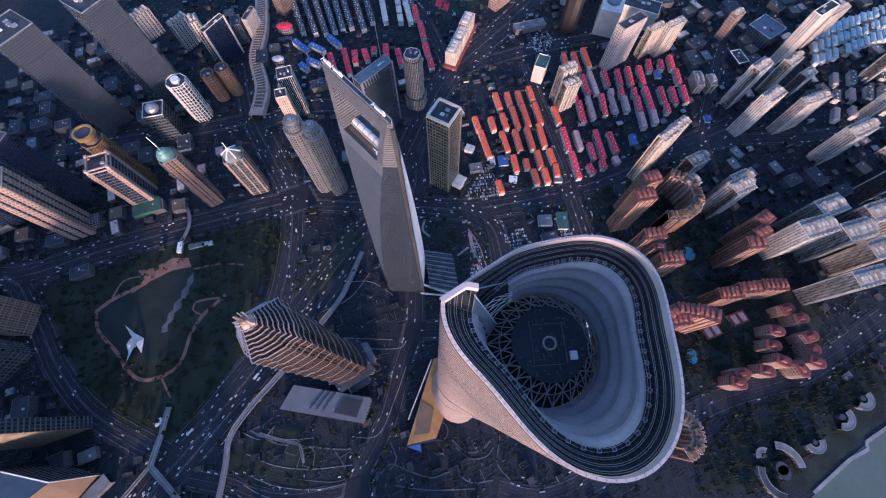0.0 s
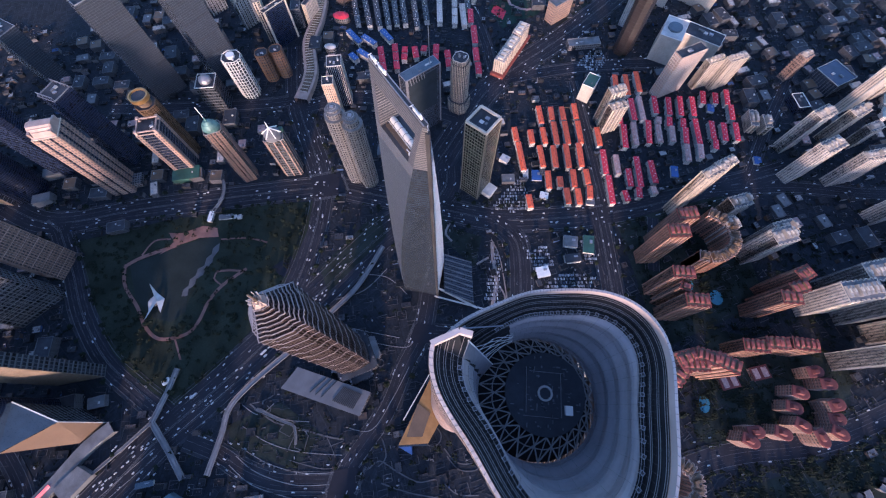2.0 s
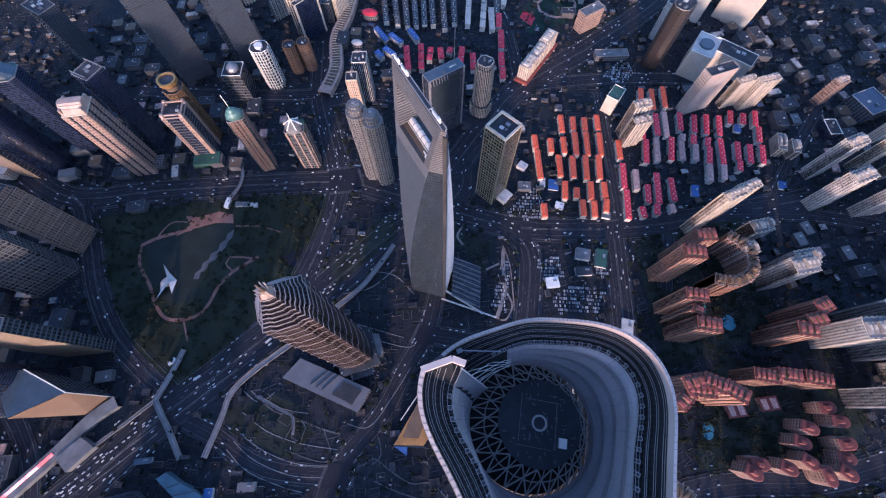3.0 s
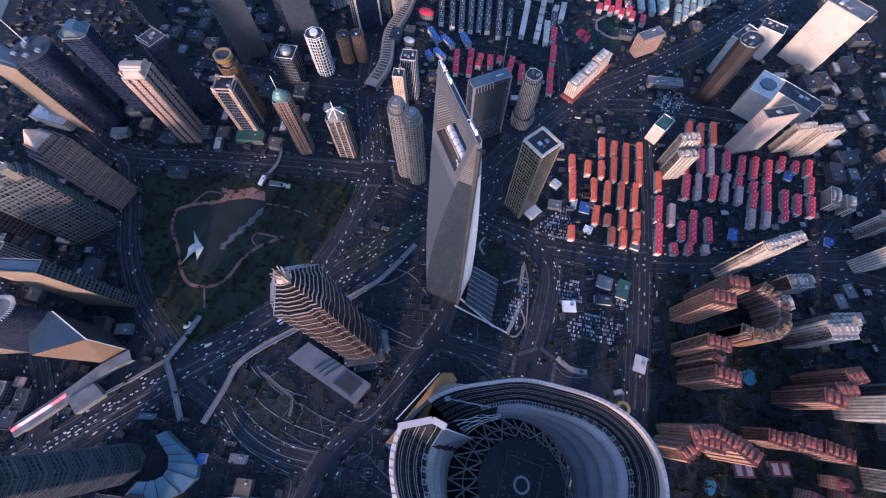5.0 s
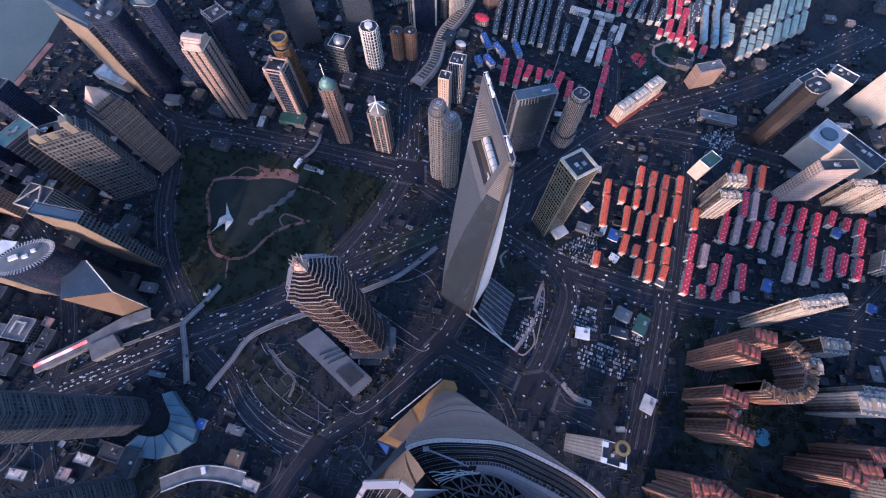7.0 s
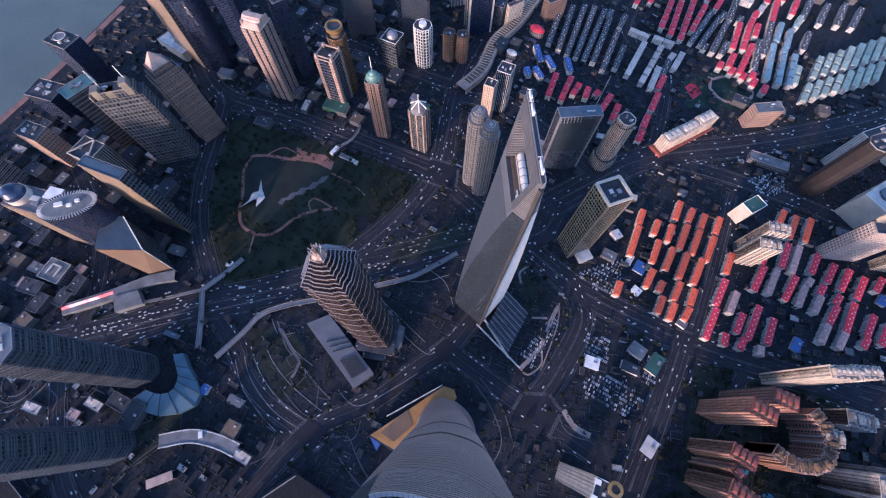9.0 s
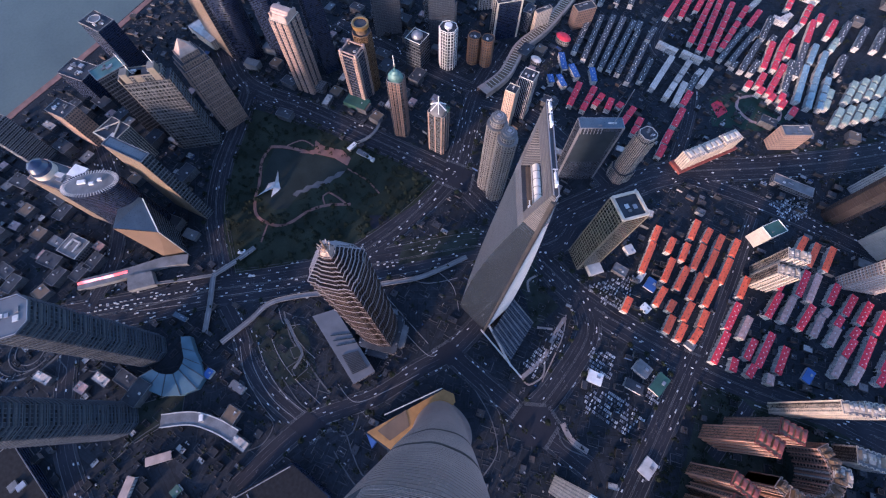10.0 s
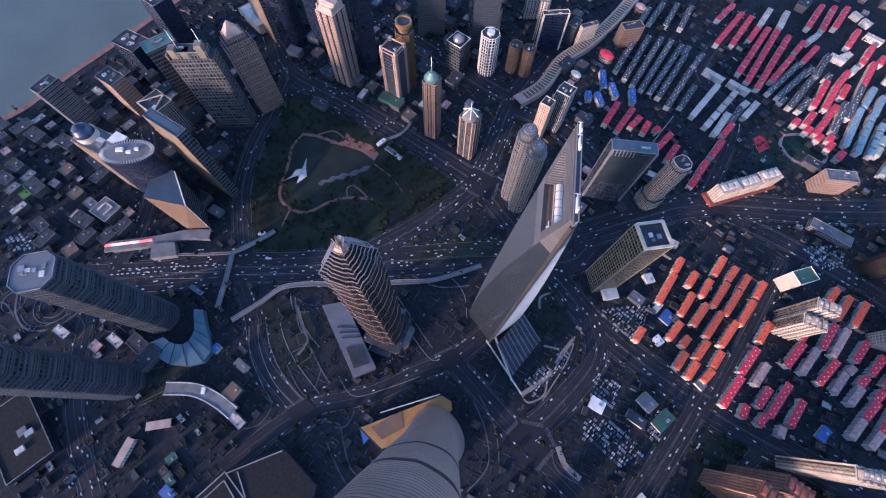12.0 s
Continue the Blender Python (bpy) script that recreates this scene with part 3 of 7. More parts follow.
        seam_.face(wall_b.v[-4:], wall_b.uv[-4:])
        wall_b.f.pop()
        wall_b.v, wall_b.uv = wall_b.v[:-4], wall_b.uv[:-4]
tagged(part("crown_skin", b, F["twist"], tall, "pale pinkish curtain wall ringed by floor ledges"), kind="stuff")
tagged(part("floor_joint", gaps, M["joint_shade"], tall, "joint under each floor ledge, shadow put into its colour"), kind="stuff")
base = Build()
base.prism(skin_ring(0, 2.5, 1.0), 0, 6)
part("base", base, M["concrete"], tall)


def inset(i, f):
    """The rim's point i drawn in towards the axis; the gutter is broader by the notch."""
    x, y = RIM[i]
    r = math.hypot(x, y)
    broad = 13.2 + 3.5 * math.exp(-((i / 14) ** 2)) + 5.0 * math.exp(-(((SEG - i) / 10) ** 2))
    k = 1 - (1 - f) * broad / r
    return x * k, y * k


def crown(f, dz):
    return [(CX + inset(i, f)[0], CY + inset(i, f)[1], RIM_Z[i] + dz) for i in range(SEG + 1)]


FLOOR_Z = 615.0
cap = Build()
n = SEG
o, m_, q = crown(1.010, 0.3), crown(0.974, 0.3), crown(0.974, -1.5)
for i in range(n):
    cap.face([o[i], o[i + 1], m_[i + 1], m_[i]])
    cap.face([m_[i], m_[i + 1], q[i + 1], q[i]])
under = crown(1.012, -0.35)
for i in range(n):
    cap.face([under[i], under[i + 1], o[i + 1], o[i]])
part("rim", cap, M["rim"], tall, "white capping along the crown's sloping rim")
joint = Build()
for i in range(0, n, 1):
    joint.beam(tuple(o[i][k] + (0, 0, 0.02)[k] for k in range(3)), tuple(m_[i][k] + (0, 0, 0.02)[k] for k in range(3)), 0.03)
tagged(part("rim_joints", joint, M["grey"], tall), kind="stuff")
deck = Build()
steps = [(0.968, -1.5), (0.90, -1.9), (0.90, -2.5), (0.85, -2.6), (0.85, -3.3), (0.79, -3.4), (0.79, -4.1), (0.71, -4.2)]
rings = [crown(f, dz) for f, dz in steps]
for r0, r1 in zip(rings, rings[1:]):
    for i in range(n):
        deck.face([r0[i], r0[i + 1], r1[i + 1], r1[i]])
part("gutter_deck", deck, M["gutter"], tall, "dark stepped gutter behind the rim")
for f, dz in ((0.945, -1.35), (0.925, -1.5), (0.885, -2.2), (0.865, -2.3), (0.82, -3.1), (0.80, -3.1), (0.755, -3.8), (0.715, -3.7)):
    rail = Build()
    r = crown(f, dz)
    for i in range(n):
        rail.beam(r[i], r[i + 1], 0.035)
    part("maintenance_rail", rail, M["concrete"], tall, "pale maintenance rail round the crown")
cross = Build()
lo_ribs, hi_ribs = crown(0.72, -3.9), crown(0.95, -1.6)
for i in range(n):
    cross.beam(hi_ribs[i], lo_ribs[i], 0.02)
tagged(part("deck_ribs", cross, M["darksteel"], tall), kind="stuff")
units = [i for i in range(2, n - 8, 2)]
for i in units:
    u, w_ = Build(), Build()
    p, ang = Vector(crown(0.735, -4.0)[i]), math.atan2(RIM[i][1], RIM[i][0])
    u.box(p.x, p.y, p.z - 0.3, 0.45, 0.45, 0.5, math.degrees(ang))
    ea, eb = Vector((math.cos(ang), math.sin(ang), 0)) * 0.28, Vector((-math.sin(ang), math.cos(ang), 0)) * 0.28
    sq = [p + ea + eb, p - ea + eb, p - ea - eb, p + ea - eb]
    for q, r in zip(sq, sq[1:] + sq[:1]):
        w_.beam(q + Vector((0, 0, 0.5)), r + Vector((0, 0, 0.5)), 0.04)
        w_.beam(q - Vector((0, 0, 0.4)), q + Vector((0, 0, 0.5)), 0.04)
    unit = part("vent_unit", u, M["darksteel"], tall, "small dark vent unit")
    part("frame", w_, M["steel"], unit, "pale square frame")
bowl = Build()


def bowl_ring(k):
    """From the gutter (0) to the round floor (1)."""
    out = []
    for i, z in enumerate(RIM_Z):
        x, y = inset(i, 0.71)
        r = math.hypot(x, y)
        e = k ** 0.8
        rr = r * (1 - e) + 11.8 * e
        if 0 < k < 1:
            rr += 0.22 * math.cos(k * 8 * math.pi)
        out.append((CX + x / r * rr, CY + y / r * rr, (z - 4.2) + (FLOOR_Z - z + 4.2) * (k ** 1.15)))
    return out


KB = 24
br = [bowl_ring(k / KB) for k in range(KB + 1)]
OPEN = 15
for r0, r1 in zip(br, br[1:]):
    for i in range(n - OPEN):
        bowl.face([r0[i], r0[i + 1], r1[i + 1], r1[i]])
part("bowl_wall", bowl, M["bowl"], tall, "blue-grey panelled inner wall of the crown")
seams = Build()
for i in range(0, n - OPEN, 3):
    for r0, r1 in zip(br, br[1:]):
        seams.beam(r0[i], r1[i], 0.02)
for k in range(3, KB, 3):
    for i in range(n - OPEN):
        seams.beam(br[k][i], br[k][i + 1], 0.02)
tagged(part("panel_seams", seams, M["grey"], tall), kind="stuff")
# added dark sheet in place of the open notch's shaded depth
endw = Build()
e0 = [r[0] for r in br]
for i in range(len(e0) - 1):
    endw.face([e0[i], e0[i + 1], br[i + 1][n], br[i][n]])
part("end_wall", endw, M["gutter"], tall, "dark sheet standing for shade in the notch")

lip = Build()
a0, a1, a2 = crown(1.01, 0.5)[0], (2, -6, 643.6), (4, -6, 643.0)
for p_, q_ in ((a0, a1), (a1, a2)):
    d = Vector(q_) - Vector(p_)
    k_ = Vector((-d.y, d.x, 0)).normalized() * 0.42
    P_, Q_ = Vector(p_), Vector(q_)
    lip.face([P_ - k_, Q_ - k_, Q_ + k_, P_ + k_])
    for s_ in (-1, 1):
        lip.face([P_ + s_ * k_, Q_ + s_ * k_, Q_ + s_ * k_ - Vector((0, 0, 1.5)), P_ + s_ * k_ - Vector((0, 0, 1.5))])
part("lip", lip, M["rim"], tall, "white capping across the crown's high end")
part("notch_wall", seam_, M["dark"], tall, "dark wall closing the crown's notch")
# black sheet added behind the ribs for the darkness of the open bay
bay = Build()
for r0, r1 in zip(br, br[1:]):
    for i in range(n - OPEN, n):
        bay.face([Vector(p_) + Vector((0, 0, -0.5)) for p_ in (r0[i], r0[i + 1], r1[i + 1], r1[i])])
part("open_bay", bay, M["gutter"], tall, "dark sheet standing for shade behind the ribs")
pan = Build()
pan.face([br[0][0], (3.6, -6.4, 638.9), (10, -6.2, 616), br[KB][0]])
part("end_panel", pan, M["bowl"], tall, "blue-grey end panel of the bowl")
pe = Build()
pe.beam((3.6, -6.4, 639.1), (10, -6.2, 616.2), 0.09)
part("panel_edge", pe, M["white"], tall, "white edge of the end panel")
ge = Build()
ge.face([crown(1.0, -1.2)[0], (2, -6, 642), (4, -6, 641), (3.6, -6.4, 638.8), br[0][0]])
part("gutter_end", ge, M["gutter"], tall)
lip_line = [Vector(crown(1.0, -0.6)[0]), Vector((2, -6, 642.2)), Vector((4, -6, 641.4))]
for f, dz in ((0.945, -1.0), (0.925, -1.1), (0.885, -1.8), (0.865, -1.9), (0.82, -2.7), (0.755, -3.3), (0.715, -3.3)):
    k_ = (1 - f) / 0.29
    far_ = lip_line[0].lerp(lip_line[1], k_ / 0.7) if k_ < 0.7 else lip_line[1].lerp(lip_line[2], (k_ - 0.7) / 0.3)
    rail = Build()
    rail.beam(crown(f, dz)[0], far_ - Vector((0, 0, 0.5)), 0.035)
    part("maintenance_rail", rail, M["concrete"], tall, "pale maintenance rail round the crown")

flo = Build()
flo.prism([(CX + x, CY + y) for x, y in ring(11.9, 48)], FLOOR_Z - 3.0, FLOOR_Z - 2.5)
part("lower_deck", flo, M["gutter"], tall)
disc = Build()
DX, DY, DR = CX + 1.9, CY + 1.3, 8.2
disc.prism([(DX + x, DY + y) for x, y in ring(DR, 48)], FLOOR_Z - 2.0, FLOOR_Z - 0.6)
part("roof_deck", disc, M["dark"], tall, "dark round roof deck")
tr = Build()
NT_ = 18
for i in range(NT_):
    a, a2_, am = (2 * math.pi * (i + k) / NT_ for k in (0, 1, 0.5))
    def out_(t, z=FLOOR_Z):
        return Vector((CX + 11.7 * math.cos(t), CY + 11.7 * math.sin(t), z))

    def in_(t, z=FLOOR_Z - 0.8):
        return Vector((DX + DR * math.cos(t), DY + DR * math.sin(t), z))
    for p_, q_, r_ in ((out_(a), in_(a2_), 0.13), (out_(a2_), in_(a), 0.13), (out_(am), in_(am), 0.1), (out_(a).lerp(in_(a), 0.5), out_(a2_).lerp(in_(a2_), 0.5), 0.1), (out_(a), in_(a), 0.09)):
        tr = Build()
        tr.beam(p_, q_, r_)
        part("truss_bar", tr, M["truss"], tall)
hel = Build()
for i in range(36):
    p_, q_ = (tuple((DX + 1.35 * math.cos(2 * math.pi * (i + k) / 36), DY + 1.35 * math.sin(2 * math.pi * (i + k) / 36), FLOOR_Z - 0.5)) for k in (0, 1))
    hel.beam(p_, q_, 0.2)
part("ring_mark", hel, M["offwhite"], tall, "pale ring on the roof deck")
bx = Build()
bx.box(DX + 5.0, DY - 2.2, FLOOR_Z - 0.6, 1.5, 1.8, 0.8, 8)
for k in range(4):
    bx.box(DX + 4.5 + 0.33 * k, DY - 2.2, FLOOR_Z + 0.2, 0.14, 1.2, 0.15, 8)
part("plant_box", bx, M["white"], tall, "white plant housing")
small = Build()
rng = random.Random(5)
for i in range(60):
    a, r = rng.uniform(0, 6.28), rng.uniform(1.9, 7.4)
    small.box(DX + r * math.cos(a), DY + r * math.sin(a), FLOOR_Z - 0.6, rng.uniform(0.1, 0.9), rng.uniform(0.08, 0.3), rng.uniform(0.1, 0.4), 8 + 90 * (i % 2))
tagged(part("deck_fittings", small, M["grey"], tall), kind="stuff")
for x_, y_, lx, ly in ((-3.9, 0, 0.08, 9.0), (3.2, 0.4, 0.08, 8.6), (-0.3, 4.2, 7.0, 0.08), (-0.3, -4.6, 7.0, 0.08)):
    ln_ = Build()
    ln_.box(DX + x_, DY + y_, FLOOR_Z - 0.6, lx, ly, 0.25, 8)
    part("deck_rail", ln_, M["concrete"], tall)
arm = Build()
arm.beam(crown(0.93, -0.6)[n - 3], crown(0.72, -1.5)[n - 12], 0.09)
arm.beam(crown(0.93, -1.2)[n - 3], crown(0.76, -1.9)[n - 10], 0.07)
arm.box(*crown(0.93, -2.2)[n - 3], 1.0, 0.8, 1.4, 40)
part("crane_arm", arm, M["steel"], tall, "steel maintenance crane arm")
def bowl_point(i, k):
    """A place on the bowl between two of its rings."""
    k = min(max(k, 0.0), 1.0) * KB
    j = min(int(k), KB - 1)
    return Vector(br[j][i]).lerp(Vector(br[j + 1][i]), k - j)


for j in range(9):
    rib = Build()
    for i in range(n - 17, n - 1):
        f0, f1 = (i - n + 17) / 16, (i - n + 18) / 16
        pa, pb = (bowl_point(q_, 0.55 + 0.05 * j - (0.55 - 0.06 * j) * f_) + Vector((0, 0, 0.4)) for q_, f_ in ((i, f0), (i + 1, f1)))
        rib.beam(pa, pb, 0.055)
    part("open_rib", rib, M["white"], tall, "curved white rib at the notch")

# podium beside it
pod = thing("podium", "copper-roofed podium wrapping the skyscraper's foot", "podium")
b = Build()
b.prism([(-57, -88), (-12, -76), (-3, -32), (-40, 17), (-25, 48)], 0, 24)
part("wall", b, M["glass"], pod)
b = Build()
b.prism([(-55, -85), (-11, -72), (11, -2), (2, 49), (-9, 55), (-25, 47)], 24, 26)
part("roof", b, M["copper"], pod, "orange copper roof")
b = Build()
b.prism([(-46, -71), (-22, -65), (-18, -29), (-41, -19)], 26.2, 26.8)
part("roof_panel", b, M["brownroof"], pod, "brown recessed roof panel")
b = Build()
b.prism([(-55, -88), (-53, -76), (-38, -74), (-32, -94)], 0, 18)
part("glass_corner", b, M["blue_sheet"], pod, "blue glass corner")
b = Build()
b.beam((-28, 46, 27), (-57, -49, 27), 0.8)
part("white_edge", b, M["offwhite"], pod)

# ---- tower with the trapezoid opening ----
sw = thing("skyscraper", "silver-blue glass skyscraper tapering to a ridge with an opening", "skyscraper", -85.5, 197.0, 0, 2)
HH, TOP = 30.5, 467.0
HOLE0, HOLE1 = 408.0, 450.0


def blade(z):
    c = 1 - (z / TOP) ** 1.75
    return 2 * HH * c + 3.0 * (1 - c) - HH


def hexa(z):
    k = blade(z)
    return [(HH, -HH, z), (HH, k, z), (k, HH, z), (-HH, HH, z), (-HH, -k, z), (-k, -HH, z)]


def clipped(z, lo, hi):
    """The part of the section between two lines across the ridge."""
    pts = [Vector(p) for p in hexa(z)]
    for sgn, lim in ((1, lo), (-1, -hi)):
        out = []
        for i, p in enumerate(pts):
            q = pts[(i + 1) % len(pts)]
            sp, sq = sgn * (p.x - p.y) / math.sqrt(2) - lim, sgn * (q.x - q.y) / math.sqrt(2) - lim
            if sp >= 0:
                out.append(p)
            if (sp < 0) != (sq < 0):
                out.append(p + (q - p) * (sp / (sp - sq)))
        pts = out
    return [tuple(p) for p in pts]


def sw_faces(z0, z1, n, lo=None, hi=None):
    groups = [Build() for _ in range(4)]
    for i in range(n):
        a, c = z0 + (z1 - z0) * i / n, z0 + (z1 - z0) * (i + 1) / n
        l, h = (hexa(a), hexa(c)) if lo is None else (clipped(a, lo(a), hi(a)), clipped(c, lo(c), hi(c)))
        for j in range(len(l) if len(l) == len(h) else 0):
            k = (j + 1) % len(l)
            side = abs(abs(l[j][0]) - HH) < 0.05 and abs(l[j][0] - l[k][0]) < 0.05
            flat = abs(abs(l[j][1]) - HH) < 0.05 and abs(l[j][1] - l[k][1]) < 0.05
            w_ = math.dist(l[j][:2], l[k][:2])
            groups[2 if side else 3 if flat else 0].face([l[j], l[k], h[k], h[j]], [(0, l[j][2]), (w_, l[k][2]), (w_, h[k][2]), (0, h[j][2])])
    top = hexa(z1) if lo is None else clipped(z1, lo(z1), hi(z1))
    groups[1].cap(top)
    return groups


def gap(z):
    return 24.0 + 8.0 * (z - HOLE0) / (HOLE1 - HOLE0)


for nm, grp in (("body", sw_faces(0, HOLE0, 60)), ("side_blade", sw_faces(HOLE0, HOLE1, 12, gap, lambda z: 99)), ("side_blade", sw_faces(HOLE0, HOLE1, 12, lambda z: -99, lambda z: -gap(z))), ("bridge_top", sw_faces(HOLE1, TOP, 6))):
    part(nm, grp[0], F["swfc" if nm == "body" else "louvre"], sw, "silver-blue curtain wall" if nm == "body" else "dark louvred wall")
    # side walls and flanks carry their light and shade in the colour
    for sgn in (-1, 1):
        for nm2, src, mat, lab in (("flank", grp[3], F["swfc_shaded" if nm == "body" else "louvre"], "glass flank coloured dark for its shading"), ("side_wall", grp[2], F["swfc_sunlit"], "side wall with sunlight put into its colour")):
            ax = 1 if nm2 == "flank" else 0
            one = Build()
            for f_ in src.f:
                if src.v[f_[0]][ax] * sgn > 0:
                    one.face([src.v[i_] for i_ in f_], [src.uv[i_] for i_ in f_])
            if one.f:
                part(nm2, one, mat, sw, lab)
    part("roof_slab", grp[1], M["darksteel"], sw)
bars = Build()
for i in range(28):
    z = HOLE0 - 14 + 2.6 * i
    h = hexa(z)
    if z > HOLE1 or z < HOLE0:
        for p_, q_ in ((h[0], h[1]), (h[1], h[2]), (h[2], h[3]), (h[3], h[4]), (h[4], h[5]), (h[5], h[0])):
            if z > HOLE1 or (p_, q_) in ((h[1], h[2]), (h[4], h[5])) :
                bars.beam(p_, q_, 0.3)
    else:
        for lo_, hi_ in ((gap(z), 99), (-99, -gap(z))):
            h = clipped(z, lo_, hi_)
            for p_, q_ in zip(h, h[1:] + h[:1]):
                bars.beam(p_, q_, 0.3)
part("bar_screen", bars, M["concrete"], sw, "pale bars across the upper faces")
for i in (0, 3):
    edge_b = Build()
    for z0 in range(0, 460, 10):
        edge_b.beam(hexa(z0)[i], hexa(z0 + 10)[i], 1.7)
    part("dark_edge", edge_b, M["darksteel"], sw, "dark recessed corner strip")
rdg = Build()
for s_ in (-1, 1):
    rdg.beam((HH - 1 + 1.3 * s_, -HH + 1 + 1.3 * s_, TOP + 0.4), (-HH + 1 + 1.3 * s_, HH - 1 + 1.3 * s_, TOP + 0.4), 0.35)
part("ridge_rail", rdg, M["steel"], sw)


def along(s, n, z):
    """A place given along the ridge, across it and up."""
    return ((s + n) / math.sqrt(2), (n - s) / math.sqrt(2), z)


for s_, l_ in ((30, 12), (-22, 11), (-36, 8)):
    cr = Build()
    cr.box(*along(s_, 0, TOP + 0.3), l_, 1.5, 1.6, -45)
    cr.box(*along(s_ + l_ * 0.3, 0, TOP + 1.9), 2.6, 2.2, 1.4, -45)
    cr.beam(along(s_ - l_ * 0.7, 0, TOP + 2.0), along(s_, 0, TOP + 2.0), 0.35)
    cr.beam(along(s_ - l_ * 0.7, -1.8, TOP + 2.0), along(s_ - l_ * 0.7, 1.8, TOP + 2.0), 0.25)
    part("roof_crane", cr, M["white"], sw, "white window-cleaning crane on the ridge")
tube = Build()
arc_ = [(3.2 * math.cos(a_ * math.pi / 8), 3.6 * math.sin(a_ * math.pi / 8)) for a_ in range(9)]
for (n0, z0_), (n1, z1_) in zip(arc_, arc_[1:]):
    tube.face([along(-23.5, 2.2 + n0, HOLE0 + 1 + z0_), along(23.5, 2.2 + n0, HOLE0 + 1 + z0_), along(23.5, 2.2 + n1, HOLE0 + 1 + z1_), along(-23.5, 2.2 + n1, HOLE0 + 1 + z1_)])
part("deck_tube", tube, M["offwhite"], sw, "pale glazed tube of the viewing deck")
for s_ in (-16, -8, 0, 8, 16):
    hoop = Build()
    for (n0, z0_), (n1, z1_) in zip(arc_, arc_[1:]):
        hoop.beam(along(s_, 2.2 + n0 * 1.03, HOLE0 + 1 + z0_ * 1.03), along(s_, 2.2 + n1 * 1.03, HOLE0 + 1 + z1_ * 1.03), 0.22)
    part("hoop", hoop, M["grey"], sw)
inn = Build()
inn.beam(along(-23.5, -2.0, HOLE0 + 1.2), along(23.5, -2.0, HOLE0 + 1.2), 0.4)
part("deck_rail", inn, M["offwhite"], sw)
inn = Build()
inn.beam(along(-23.5, -5.2, HOLE0 + 0.2), along(23.5, -5.2, HOLE0 + 0.2), 0.5)
inn.box(*along(0, -4.6, HOLE0 + 0.05), 44, 4.4, 0.4, -45)
part("deck_floor", inn, M["brownroof"], sw, "brown floor in front of the tube")
inn = Build()
inn.box(*along(20, -5.5, HOLE0 + 0.4), 3.2, 2.4, 3.0, -45)
inn.beam(along(20, -5.5, HOLE0 + 3.2), along(14, -5.5, HOLE0 + 3.6), 0.4)
part("opening_crane", inn, M["white"], sw, "white crane in the opening")

# low hall and entrance ramps at its foot
hall = thing("hall", "low glass-roofed hall beside the silver skyscraper", "hall")
b = Build()
b.prism([(-61, 244), (-6, 239), (13, 167), (-42, 174)], 0, 16)
part("body", b, F["blueglass"], hall)
for i in range(9):
    k = i / 8
    b = Build()
    b.beam((Vector((-61, 243, 17)).lerp(Vector((-42, 174, 17)), k)), (Vector((-6, 239, 17)).lerp(Vector((13, 166, 17)), k)), 0.9)
    part("roof_fin", b, M["grey"], hall)
ramp = thing("canopy", "long pale sloping entrance canopy", "canopy")
b = Build()
b.beam((-56, 178, 14), (21, 159, 10), 1.6)
b.beam((-58, 162, 12), (46, 160, 8), 1.2)
part("beam", b, M["offwhite"], ramp)

# ---- bronze tiered tower ----
jin = thing("skyscraper", "bronze and silver tiered skyscraper with a spiked crown", "skyscraper", -167, 28, 0, 37)


def notched(h):
    """A square with sharp corners and a broad bay standing out of each side."""
    a, b_, c, d = h, 0.90 * h, 0.42 * h, 0.95 * h
    e = 0.56 * h
    side = [(-b_, -b_), (-e, -b_), (-e, -d), (-c, -d), (-c, -a), (c, -a), (c, -d), (e, -d), (e, -b_)]
    out = []
    for _ in range(4):
        out += side
        side = [(-y, x) for x, y in side]
    return out


tiers = [(0, 44, 25.2), (44, 92, 25.0), (92, 134, 24.8), (134, 172, 24.6), (172, 206, 24.4), (206, 236, 24.2), (236, 262, 24.0), (262, 285, 23.8), (285, 305, 23.6), (305, 322, 23.4), (322, 336, 23.2), (336, 346, 23.0)]
crown_tiers = [(346, 351, 20.8), (351, 356, 18.4), (356, 361, 16.0), (361, 366, 13.6), (366, 371, 11.2), (371, 376, 8.8), (376, 381, 6.6)]
for z0, z1, h in tiers + crown_tiers:
    b = Build()
    flare = 0.9 if h > 22.9 else 0.2
    b.prism(notched(h), z0, z1 - 2.5)
    b.prism(notched(h), z1 - 2.5, z1, top=notched(h + flare))
    part("tier", b, F["jin"], jin)
    e = Build()
    poly = notched(h + flare + 0.1)
    for p_, q_ in zip(poly, poly[1:] + poly[:1]):
        e.beam((*p_, z1), (*q_, z1), 0.34)
    part("tier_edge", e, M["eave"], jin, "pale metal eave along the tier")
cap_ = Build()
cap_.prism(notched(6.0), 381, 388, top=notched(1.6))
part("cap", cap_, M["pink_stone"], jin, "pinkish stepped cap under the spire")
fb = Build()
for z0, z1, h in tiers:
    poly = notched(h + 0.2)
    for p_, q_ in zip(poly, poly[1:] + poly[:1]):
        m = max(1, int(math.dist(p_, q_) / 3.2))
        for i in range(m + 1):
            x, y = p_[0] + (q_[0] - p_[0]) * i / m, p_[1] + (q_[1] - p_[1]) * i / m
            fb.beam((x, y, z0), (x, y, z1), 0.2)
tagged(part("fin_screen", fb, M["bronze_fin"], jin, "close vertical metal fins"), kind="stuff")
sp = Build()
for i in range(4):
    sp.prism(ring(2.6 - 0.6 * i, 8), 385 + i * 2, 387 + i * 2)
sp.beam((0, 0, 392), (0, 0, 403), 0.5)
